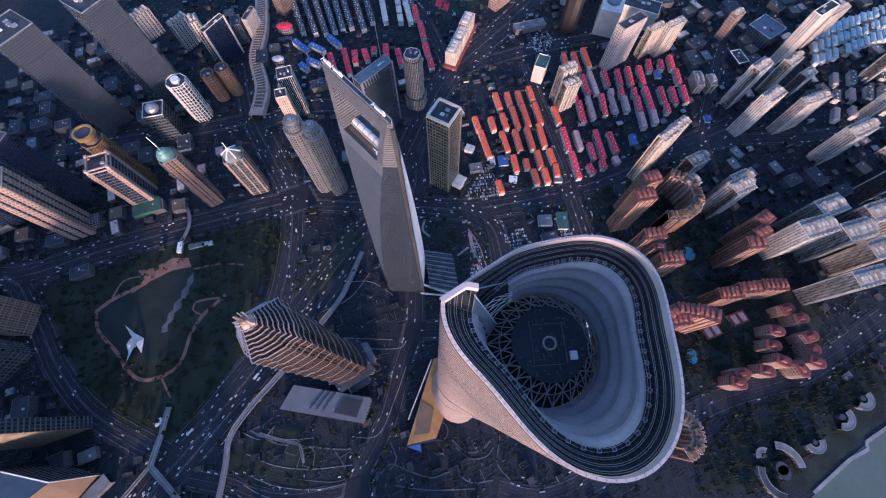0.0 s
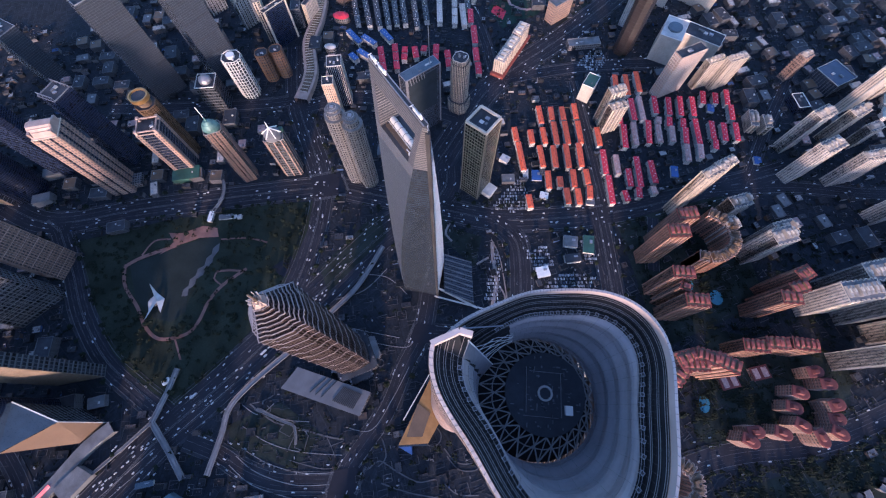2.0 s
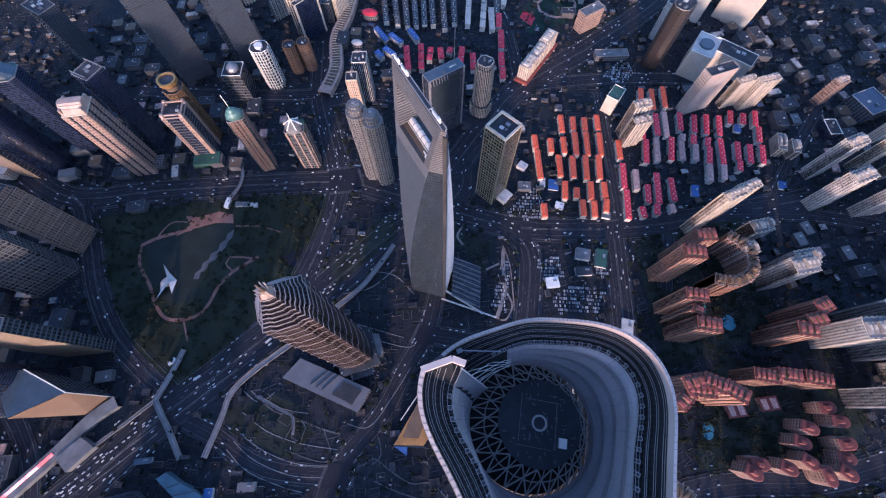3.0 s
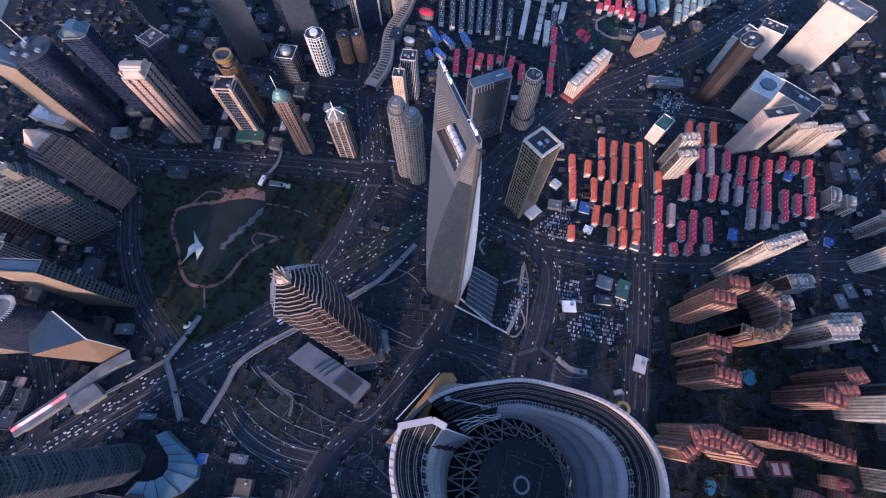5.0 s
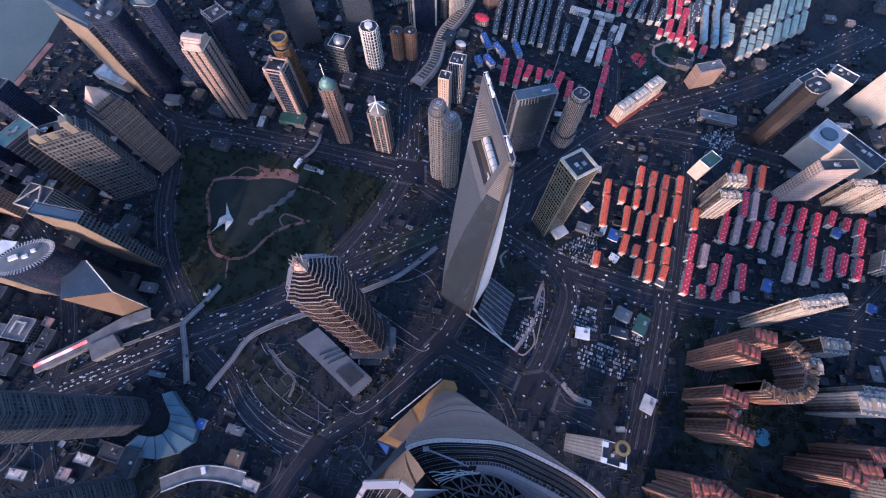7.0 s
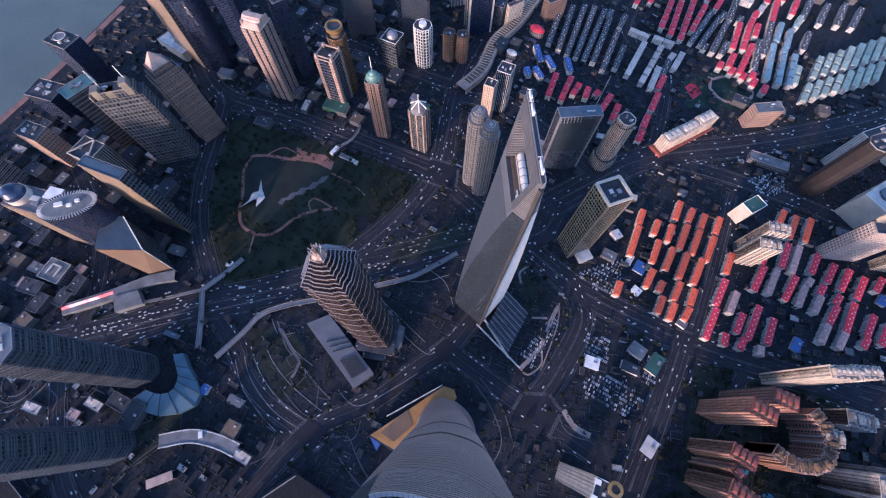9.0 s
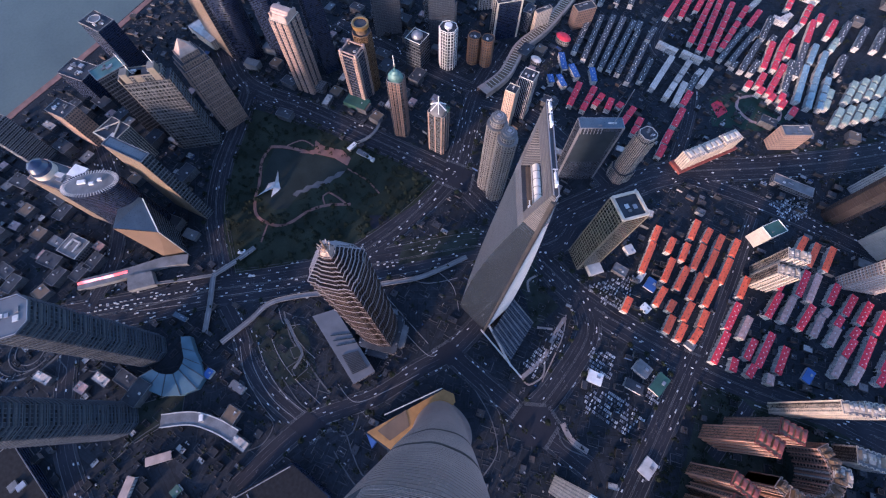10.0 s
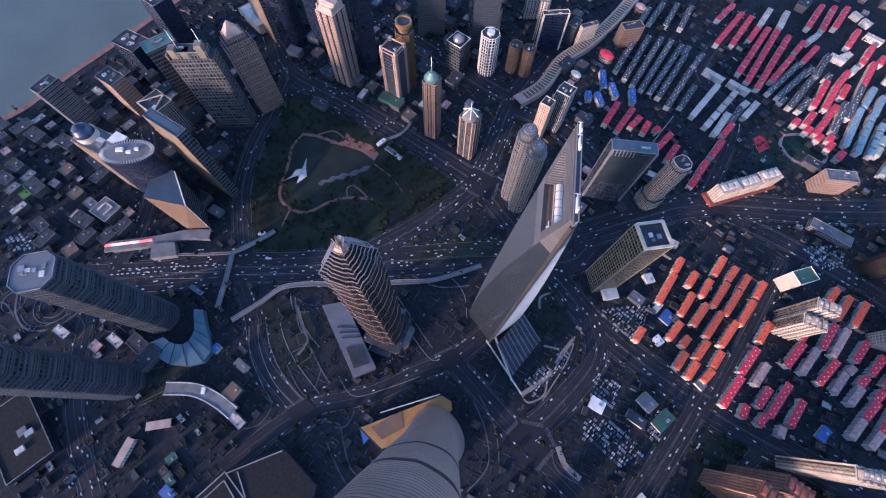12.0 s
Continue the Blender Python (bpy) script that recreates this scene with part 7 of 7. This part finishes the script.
for _ in range(6000):
    if more >= 90:
        break
    x, y = rng.uniform(380, 1150), rng.uniform(420, 1150)
    if (x < 520 and y < 790) or not clear(x, y, 12, 38, 25) or any(math.hypot(x - u, y - v) < 27 for u, v in placed):
        continue
    more += 1
    placed.append((x, y))
    copy_thing(LOW[rng.randrange(len(LOW))], pose(x, y, 0, 0, 0, 30 + rng.choice((0, 90)) + rng.uniform(-6, 6)))
LOW_PTS = np.array(placed)

# parked cars and stacked goods on the open lots
b, g_, d_ = Build(), Build(), Build()
for poly, n, size in (([(6, 360), (33, 419), (54, 455), (94, 389), (60, 372)], 130, 1.0), ([(130, 230), (169, 266), (230, 273), (226, 231), (153, 203)], 160, 0.9), ([(91, 291), (127, 313), (148, 277), (113, 255)], 60, 0.9), ([(189, 339), (213, 347), (227, 295), (208, 289)], 50, 0.8),
                      ([(137, 794), (178, 881), (209, 818), (175, 777)], 60, 1.0), ([(-732, -506), (-696, -416), (-658, -435), (-692, -499)], 60, 1.0), ([(31, 181), (27, 291), (46, 264), (62, 176)], 30, 0.9)):
    xs, ys = [p_[0] for p_ in poly], [p_[1] for p_ in poly]
    cx_, cy_, turn_ = sum(xs) / len(xs), sum(ys) / len(ys), radians(14)
    for row in range(-9, 10):
        for col in range(-28, 29):
            if rng.random() < 0.3:
                continue
            ra, rb = col * 2.9 + rng.uniform(-0.2, 0.2), row * 7.2 + (5.0 if col % 2 else 0) * 0.05 + rng.uniform(-0.3, 0.3)
            x, y = cx_ + ra * math.cos(turn_) - rb * math.sin(turn_), cy_ + ra * math.sin(turn_) + rb * math.cos(turn_)
            if inside(x, y, poly):
                rng.choice((b, g_, g_, d_)).box(x, y, 0.05, 1.8, 4.4, rng.uniform(1.2, 1.6), 14 + rng.uniform(-4, 4))
tagged(setting("parked_cars", d_, M["car_dark"], "dark parked cars in rows on open lots", "parked cars"), kind="stuff")
tagged(setting("parked_cars", b, M["car_white"], "rows of white parked cars and site goods", "parked cars"), kind="stuff")
tagged(setting("parked_cars", g_, M["steel"], "grey parked cars and stacked goods", "parked cars"), kind="stuff")


# cars and buses on the roads
def car_kind(paint, length, w, h, name, label):
    b = Build()
    b.prism(rect(length, w, 0.4), 0.0, h * 0.62)
    t = rooted(name, b, paint, label, name, "traffic on the roads")
    if name == "car":
        b = Build()
        b.prism([(x_ - 0.2, y_) for x_, y_ in rect(length * 0.55, w * 0.92)], h * 0.62, h, top=[(x_ - 0.2, y_) for x_, y_ in rect(length * 0.38, w * 0.78)])
        part("cabin", b, M["glass"] if paint is not M["car_white"] else M["offwhite"], t)
    else:
        b = Build()
        b.prism(rect(length - 0.1, w - 0.06), h * 0.62, h * 0.85)
        part("window_band", b, M["glass"], t)
        b = Build()
        b.prism(rect(length, w, 0.4), h * 0.85, h)
        part("roof", b, paint, t)
    return t


KINDS = [("car", car_kind(M["car_white"], 4.5, 1.8, 1.5, "car", "white saloon car on the road")), ("car", car_kind(M["car_silver"], 4.8, 2.0, 1.6, "car", "silver saloon car on the road")), ("car", car_kind(M["car_dark"], 4.8, 2.0, 1.6, "car", "dark saloon car on the road")), ("bus", car_kind(M["car_white"], 12.0, 2.9, 3.2, "bus", "white city bus on the road")), ("van", car_kind(M["car_white"], 6.4, 2.3, 2.6, "van", "white delivery van on the road"))]
first = set()
count = 0
for ri, (line, width) in enumerate(ROADS):
    dens = {0: 0.36, 1: 0.3, 2: 0.16, 3: 0.16, 4: 0.14, 5: 0.2, 9: 0.14}.get(ri, 0.1)
    for i in range(1, len(line) - 1):
        for lane in range(max(2, int(width / 7))):
            if rng.random() > dens * (0.9 if ri == 0 and i < len(line) * 0.5 else 0.4) or count >= 250:
                continue
            d = (line[i + 1] - line[i]).normalized()
            off = (lane + 0.5) / max(2, int(width / 7)) * (width - 4) - (width - 4) / 2
            p = line[i] + d * rng.uniform(-5, 5) + Vector((-d.y, d.x)) * off
            k = rng.choices(range(5), (50, 26, 20, 1.5, 2.5))[0]
            m = pose(p.x, p.y, 0.13 + 0.02 * ri, 0, 0, math.degrees(math.atan2(d.y, d.x)) + (180 if off > 0 else 0))
            count += 1
            if k in first:
                copy_thing(KINDS[k][1], m)
            else:
                first.add(k)
                KINDS[k][1].matrix_world = m

# the queue on the avenue
for a_, c_, m in (((-540, -330), (-446, -170), 17), ((-540, -351), (-494, -267), 10)):
    a_, c_ = Vector(a_), Vector(c_)
    d = (c_ - a_).normalized()
    for i in range(m):
        p = a_.lerp(c_, (i + rng.uniform(-0.2, 0.2)) / m)
        copy_thing(KINDS[0][1], pose(p.x, p.y, 0.16, 0, 0, math.degrees(math.atan2(d.y, d.x))))

# cars parked along the kerbs
rows = {"car_white": Build(), "car_silver": Build(), "car_dark": Build()}
for line, width in ROADS:
    for i in range(1, len(line) - 1):
        d = (line[i + 1] - line[i]).normalized()
        for s in (-1, 1):
            for k in range(3):
                if rng.random() < 0.24:
                    p = line[i] + d * (k * 5.6 + rng.uniform(-0.5, 0.5)) + Vector((-d.y, d.x)) * s * (width / 2 + rng.choice((1.6, 1.6, 9, 14)))
                    if inside(p.x, p.y, PARK) or not clear(p.x, p.y, 0.6, 24, 9):
                        continue
                    bb = rows[rng.choice(("car_white", "car_silver", "car_silver", "car_dark"))]
                    a_ = math.degrees(math.atan2(d.y, d.x)) + rng.uniform(-3, 3)
                    bb.box(p.x, p.y, 0.15, 4.4, 1.8, 0.9, a_)
                    bb.box(p.x, p.y, 1.05, 2.4, 1.6, 0.55, a_)
for key, lab in (("car_white", "white cars parked along the kerbs"), ("car_silver", "silver cars parked along the kerbs"), ("car_dark", "dark cars parked along the kerbs")):
    tagged(setting("parked_cars", rows[key], M[key], lab, "parked cars"), kind="stuff")

# kerbs and garden paths
def kerb(pts, w, label, material="concrete", z=0.62):
    b = Build()
    strip(b, smooth_line([Vector(p) for p in pts], 5), w, 0, z)
    setting("trim", b, M[material], label, "kerb")


for pts in ([(-305, -162), (-262, -176), (-200, -178), (-147, -165)], [(-301, -149), (-251, -160), (-194, -160), (-142, -147)], [(-311, -176), (-265, -193), (-207, -196), (-169, -193)], [(-313, -119), (-264, -132), (-208, -133), (-141, -122)],
            [(-297, -87), (-253, -94), (-209, -88)], [(-250, -113), (-209, -103), (-204, -131)], [(-327, -89), (-294, -97), (-276, -75)], [(-148, -82), (-106, -76), (-86, -24), (-72, 33)], [(-123, -173), (-102, -113), (-85, -74)],
            [(-206, 61), (-131, 59), (-82, 66), (-79, 90)], [(-215, 73), (-153, 75), (-101, 77)], [(-208, 174), (-155, 180), (-109, 157)], [(-234, 118), (-189, 146), (-159, 197)]):
    kerb(pts, 1.1, "pale stone kerb of a garden drive")
for pts in ([(-93, -130), (-80, -116), (-49, -124), (-13, -130), (17, -120), (49, -132), (82, -126)], [(-86, -83), (-72, -108), (-80, -124)], [(22, -85), (45, -99), (70, -94), (82, -80)], [(15, -75), (38, -90), (62, -86), (76, -71)],
            [(79, -20), (91, -61), (88, -102), (111, -125)], [(-69, -145), (-16, -147), (54, -140)], [(9, 88), (58, 78), (101, 52), (112, 5)], [(8, 101), (65, 93), (113, 66)], [(138, 151), (167, 140), (201, 156)]):
    kerb(pts, 1.8, "pale paved edge of a curved drive", "paving_light")
for pts, w in (([(47, 162), (48, 215), (31, 267), (25, 296)], 7), ([(47, 162), (63, 163), (68, 192), (49, 216)], 3), ([(-52, 280), (-68, 294), (-65, 317)], 4), ([(141, 162), (168, 155), (196, 162)], 9), ([(4, 244), (24, 263)], 4), ([(22, 301), (46, 264), (74, 184)], 2)):
    kerb(pts, w, "pinkish paved garden walk", "pink_walk")
for c_, r0 in (((-539, -455), 34), ((-539, -455), 24), ((-448, -376), 16), ((-583, -514), 20), ((-122, 28), 6), ((-7, -63), 14)):
    b = Build()
    rr = [Vector((c_[0] + x_, c_[1] + y_)) for x_, y_ in ring(r0, 32)]
    strip(b, rr + rr[:1], 1.8, 0, 0.6)
    setting("trim", b, M["paving_light"], "round pale garden path", "path")
for spec in (((-500, -284), (-437, -182)), ((-489, -288), (-428, -190)), ((-417, -161), (-354, -60))):
    a_, c_ = Vector(spec[0]), Vector(spec[1])
    kerb([a_, a_.lerp(c_, 0.5), c_], 0.8, "low stone median in the avenue", "concrete", 0.5)
for pts, w in (([(-315, -85), (-266, -101), (-224, -101), (-174, -102), (-145, -100)], 2.4), ([(-305, -91), (-282, -96), (-278, -84), (-286, -81)], 1.4), ([(-282, -63), (-295, -75), (-311, -83)], 1.4), ([(-223, -102), (-226, -119), (-228, -138)], 1.4), ([(-174, -102), (-161, -115), (-150, -128)], 1.2), ([(-164, -114), (-154, -108), (-144, -101)], 1.2),
               ([(-597, -505), (-556, -515), (-516, -503), (-495, -464), (-502, -417)], 3.2), ([(-594, -499), (-555, -508), (-521, -498), (-505, -464), (-510, -420)], 1.2), ([(-596, -535), (-584, -525), (-555, -519)], 2), ([(-493, -423), (-466, -419), (-452, -434)], 1.6), ([(-471, -389), (-442, -372), (-416, -360)], 2.2), ([(-398, -368), (-410, -352), (-407, -338)], 2.5),
               ([(-369, -376), (-294, -385), (-283, -416)], 1.4), ([(-289, -386), (-288, -360), (-285, -332)], 1.4), ([(-219, -215), (-170, -196), (-152, -223), (-159, -249)], 1.6), ([(-220, -148), (-164, -147), (-135, -135)], 1.2)):
    kerb(pts, w, "pale paved garden path", "paving_light")
for pts in ([(-252, -112), (-246, -97), (-227, -101), (-232, -116)], [(-219, -129), (-219, -110), (-203, -107), (-202, -130)]):
    patch("water", pts, 0.62, M["pond"], "small square garden pool", "pool")
    b = Build()
    strip(b, [Vector(p_) for p_ in pts + pts[:1]], 1.2, 0, 0.8)
    setting("trim", b, M["paving_light"], "pale stone rim of a garden pool", "kerb")
# kerbs and medians along every road, open at the junctions
edge_k, edge_p = Build(), Build()
for ri, (line, width) in enumerate(ROADS):
    others = np.array([(p.x, p.y, w / 2 + 1) for rj, (ln_, w) in enumerate(ROADS) if rj != ri for p in smooth_line(ln_, 5)])
    fine = smooth_line(line, 7)
    offs = [(s * (width / 2 + 0.4), 0.7, edge_k) for s in (-1, 1)] + [(s * (width / 2 + 5.2), 0.8, edge_p) for s in (-1, 1)]
    if width >= 34:
        offs += [(s * 1.3, 0.5, edge_k) for s in (-1, 1)] + [(s * width * 0.29, 0.9, edge_p) for s in (-1, 1)]
    for off, wd, bb in offs:
        left = sides(fine, 2 * abs(off))[0 if off > 0 else 1]
        for p, q in zip(left, left[1:]):
            c_ = (p + q) / 2
            if (np.hypot(others[:, 0] - c_.x, others[:, 1] - c_.y) > others[:, 2]).all():
                strip(bb, [p, q], wd, 0, 0.62)
tagged(setting("trim", edge_k, M["kerb"], "grey stone kerbs along the roads", "kerb"), kind="structure")
tagged(setting("trim", edge_p, M["paths"], "worn edges of the footways and medians", "kerb"), kind="structure")

# lines of traffic in the lanes
flow = {"car_white": Build(), "car_silver": Build(), "car_dark": Build()}
for ri, (line, width) in enumerate(ROADS):
    lanes = max(2, int(width / 5))
    fine = smooth_line(line, 10)
    for lane in range(lanes):
        off = (lane + 0.5) / lanes * (width - 3) - (width - 3) / 2
        pts_ = [p + (q - p).normalized() * off for p, q in zip(fine, sides(fine, 2.0)[0])]
        busy = rng.uniform(0.03, 0.22) if ri in (0, 1, 2, 4, 5, 9) else rng.uniform(0.02, 0.1)
        for p, q in zip(pts_, pts_[1:]):
            if rng.random() < busy:
                c_ = p.lerp(q, rng.random())
                a_ = math.degrees(math.atan2(q.y - p.y, q.x - p.x))
                bb = flow[rng.choices(("car_white", "car_silver", "car_dark"), (36, 34, 30))[0]]
                bb.box(c_.x, c_.y, 0.3, 4.3, 1.7, 1.1, a_)
                bb.box(c_.x - 0.2, c_.y, 1.4, 2.2, 1.5, 0.45, a_)
for key, lab in (("car_white", "white cars moving in lines along the lanes"), ("car_silver", "silver cars moving in lines along the lanes"), ("car_dark", "dark cars moving in lines along the lanes")):
    tagged(setting("traffic", flow[key], M[key], lab, "cars"), kind="stuff")

# courts, walls, sheds and paths inside the blocks
low, ways = Build(), Build()
rng = random.Random(909)
def shore(y):
    """Where the river begins, west of the quarter."""
    return float(np.interp(y, (-640, -459, -398, -301, -114, 120, 420, 900), (-940, -1038, -1056, -1106, -1181, -1290, -1500, -3000)))


for gx in range(-1430, 1160, 21):
    for gy in range(-560, 1240, 21):
        x, y = gx + rng.uniform(-6, 6), gy + rng.uniform(-6, 6)
        if x < shore(y) + 30 or x < -1010 and y > 620 or (x > 540 and y < -40 + (x - 575) * 0.75) or inside(x, y, PARK) or math.hypot(x - 22, y - 2) < 64:
            continue
        core = math.hypot(x + 80, y - 90) < 300
        if not clear(x, y, 4, 24, 9) or (np.hypot(LOW_PTS[:, 0] - x, LOW_PTS[:, 1] - y) < 15).any():
            continue
        a = 20 + 10 * math.sin(x / 260) + 8 * math.cos(y / 310)
        ca, sa = math.cos(radians(a)), math.sin(radians(a))

        def spot(u, v):
            return Vector((x + ca * u - sa * v, y + sa * u + ca * v))
        roll = rng.random()
        green = x > 285 and y < 330 and x < 660
        if roll < (0.0 if green else 0.12 if core else 0.42):
            w, d, h = rng.uniform(7, 17), rng.uniform(5, 13), rng.uniform(2.5, 5 if core else 9)
            low.box(x, y, 0, w, d, h, a)
            p_ = [spot(u, v) for u, v in rect(w, d)]
            for q_, r_ in zip(p_, p_[1:] + p_[:1]):
                ways.beam((q_.x, q_.y, h + 0.2), (r_.x, r_.y, h + 0.2), 0.25)
            for _ in range(rng.randrange(1, 5)):
                c_ = spot(rng.uniform(-0.4, 0.4) * w, rng.uniform(-0.38, 0.38) * d)
                low.box(c_.x, c_.y, h, rng.uniform(0.8, 3), rng.uniform(0.8, 2.4), rng.uniform(0.5, 1.6), a)
        elif roll < 0.72:
            w, d = rng.uniform(8, 19), rng.uniform(7, 17)
            p_ = [spot(u, v) for u, v in rect(w, d)]
            keep = rng.randrange(2, 5)
            for q_, r_ in list(zip(p_, p_[1:] + p_[:1]))[:keep]:
                strip(ways, [q_, r_], rng.uniform(0.5, 1.1), 0, 0.55)
            if rng.random() < 0.5:
                strip(ways, [spot(-w / 2, rng.uniform(-4, 4)), spot(w / 2, rng.uniform(-4, 4))], 0.9, 0, 0.5)
            if not green:
                for _ in range(rng.randrange(0, 4)):
                    c_ = spot(rng.uniform(-0.45, 0.45) * w, rng.uniform(-0.45, 0.45) * d)
                    low.box(c_.x, c_.y, 0, rng.uniform(1.5, 4.6), rng.uniform(1.4, 2.2), rng.uniform(1.2, 2.4), a + rng.choice((0, 90)))
        elif not green:
            for _ in range(rng.randrange(2, 7)):
                c_ = spot(rng.uniform(-9, 9), rng.uniform(-9, 9))
                low.box(c_.x, c_.y, 0, 4.2, 1.75, 1.4, a + rng.choice((0, 90)))
tagged(setting("small_sheds", low, M["clutter"], "small sheds, parked cars and roof units in the blocks", "sheds"), kind="stuff")
tagged(setting("garden_walls", ways, M["paths"], "low walls, kerbs and paths of courts and gardens", "garden walls"), kind="stuff")

b = Build()
edge_ = [Vector(p_) for p_ in ((-354, -396), (-307, -281), (-276, -302), (-285, -379), (-354, -396))]
strip(b, edge_, 1.2, 0, 1.0)
setting("trim", b, M["paving_light"], "pale stone edge of the garden deck", "kerb")
# zebra crossings
for a, c, wd in (((80, 104), (76, 131), 6), ((79, 136), (106, 163), 6), ((109, 164), (140, 158), 6), ((149, 113), (141, 154), 6), ((-375, 356), (-318, 384), 6), ((-345, 305), (-284, 333), 6), ((-313, 381), (-283, 340), 5), ((-149, -179), (-148, -144), 5), ((-103, -168), (-99, -127), 5), ((-87, 73), (-82, 109), 5), ((200, 413), (228, 427), 5), ((-849, 140), (-810, 125), 6)):
    b = Build()
    a, c = Vector(a), Vector(c)
    d = (c - a).normalized()
    n = int((c - a).length / 1.6)
    for i in range(n):
        p = a + d * (i * 1.6 + 0.4)
        b.box(p.x, p.y, 0.76, 0.8, wd, 0.05, math.degrees(math.atan2(d.y, d.x)))
    setting("trim", b, M["paint"], "white zebra crossing stripes", "zebra crossing")


# ---- trees ----
def crown_mesh(r, seed, lumps=26):
    """A crown of many small uneven clumps round a hollow middle."""
    rr = random.Random(seed)
    b = Build()
    for _ in range(lumps):
        a, e = rr.uniform(0, 6.283), rr.uniform(-0.5, 1.4)
        k = r * rr.uniform(0.55, 0.95)
        c = Vector((k * math.cos(a) * math.cos(e), k * math.sin(a) * math.cos(e), r * 1.1 + k * 0.85 * math.sin(e)))
        s = r * rr.uniform(0.22, 0.42)
        top, bot = c + Vector((0, 0, s * rr.uniform(0.6, 1.0))), c - Vector((0, 0, s * 0.7))
        mid = [c + Vector((s * rr.uniform(0.7, 1.25) * math.cos(t_ * 1.2566), s * rr.uniform(0.7, 1.25) * math.sin(t_ * 1.2566), s * rr.uniform(-0.3, 0.3))) for t_ in range(5)]
        for t_ in range(5):
            b.face([mid[t_], mid[(t_ + 1) % 5], top])
            b.face([mid[(t_ + 1) % 5], mid[t_], bot])
    return b


TREES = []
for k, (r, mt) in enumerate(((4.5, "leaf"), (5.5, "leaf"), (3.8, "leaf"), (3.4, "leaf_warm"))):
    b = Build()
    b.loft([(*p_, 0) for p_ in ring(0.35, 6)], [(*p_, r * 0.9) for p_ in ring(0.2, 6)])
    for j in range(4):
        a = j * 1.57 + k
        b.beam((0, 0, r * 0.7), (r * 0.5 * math.cos(a), r * 0.5 * math.sin(a), r * 1.3), 0.1)
    t = rooted("tree", b, M["bark"], "round dark green broadleaf tree" if mt == "leaf" else "yellowing round broadleaf park tree", "tree", "park and street trees")
    part("crown", crown_mesh(r, 40 + k), M[mt], t)
    TREES.append(t)
first, spots = set(), []


def plant(x, y, k):
    spots.append((x, y))
    m = pose(x, y, 0, 0, 0, rng.uniform(0, 360)) @ Matrix.Scale(1, 4)
    if k in first:
        copy_thing(TREES[k], m)
    else:
        first.add(k)
        TREES[k].matrix_world = m


tries = 0
while len(spots) < 150 and tries < 6000:
    tries += 1
    xs, ys = [p_[0] for p_ in PARK], [p_[1] for p_ in PARK]
    x, y = rng.uniform(min(xs), max(xs)), rng.uniform(min(ys), max(ys))
    if inside(x, y, PARK) and not inside(x, y, POND) and clear(x, y, 3, 30) and not any(math.hypot(x - u, y - v) < 8 for u, v in spots):
        plant(x, y, 3 if (x > -470 and y > 150 and rng.random() < 0.08) else rng.randrange(3))
for line, width in ROADS[:9]:
    for i in range(0, len(line) - 1, 2):
        for s in (-1, 1):
            d = (line[i + 1] - line[i]).normalized()
            p = line[i] + Vector((-d.y, d.x)) * s * (width / 2 + 4.5)
            if len(spots) < 290 and clear(p.x, p.y, 1.5, 26) and rng.random() < 0.6:
                plant(p.x, p.y, rng.randrange(3))
wood = Build()
WOODS = [(400, 740, -120, 140, 1100), (290, 640, 0, 470, 700)]
base_v = [crown_mesh(4.2, 90 + k, 9) for k in range(4)]
n = 0
for _ in range(30000):
    if n >= 3600:
        break
    a, r = rng.uniform(0, 2 * math.pi), 1350 * math.sqrt(rng.random())
    x, y = -100 + r * math.cos(a), 230 + r * math.sin(a)
    dense = inside(x, y, PARK) or (x > 290 and -20 < y < 470 and x < 640) or (430 < x < 700 and -90 < y < 60)
    if not dense and rng.random() < 0.7:
        continue
    if y < -460 or x < -1040 + 0.25 * (y + 300) or (x > 560 and y < -60 + (x - 575) * 0.75) or inside(x, y, POND):
        continue
    if not clear(x, y, 2.5, 17 if x > 250 else 30, 12) or (np.hypot(LOW_PTS[:, 0] - x, LOW_PTS[:, 1] - y) < 20).any():
        continue
    n += 1
    src, s = rng.choice(base_v), rng.uniform(0.6, 1.25)
    off = len(wood.v)
    wood.v += [(x + v_[0] * s, y + v_[1] * s, v_[2] * s - 1.5) for v_ in src.v]
    wood.f += [tuple(i + off for i in f_) for f_ in src.f]
    wood.uv += src.uv
for x0, x1, y0, y1, m in WOODS:
    for _ in range(m):
        x, y = rng.uniform(x0, x1), rng.uniform(y0, y1)
        if (x > 540 and y < -75 + (x - 560) * 0.78) or (x < 540 and y < -130 + (x - 440) * 0.4) or not clear(x, y, 2.0, 15, 12):
            continue
        src, s = rng.choice(base_v), rng.uniform(0.6, 1.2)
        off = len(wood.v)
        wood.v += [(x + v_[0] * s, y + v_[1] * s, v_[2] * s - 1.5) for v_ in src.v]
        wood.f += [tuple(i + off for i in f_) for f_ in src.f]
        wood.uv += src.uv
tagged(setting("shrubbery", wood, M["leaf"], "dense dark trees and shrubs in the blocks", "trees"), kind="stuff")
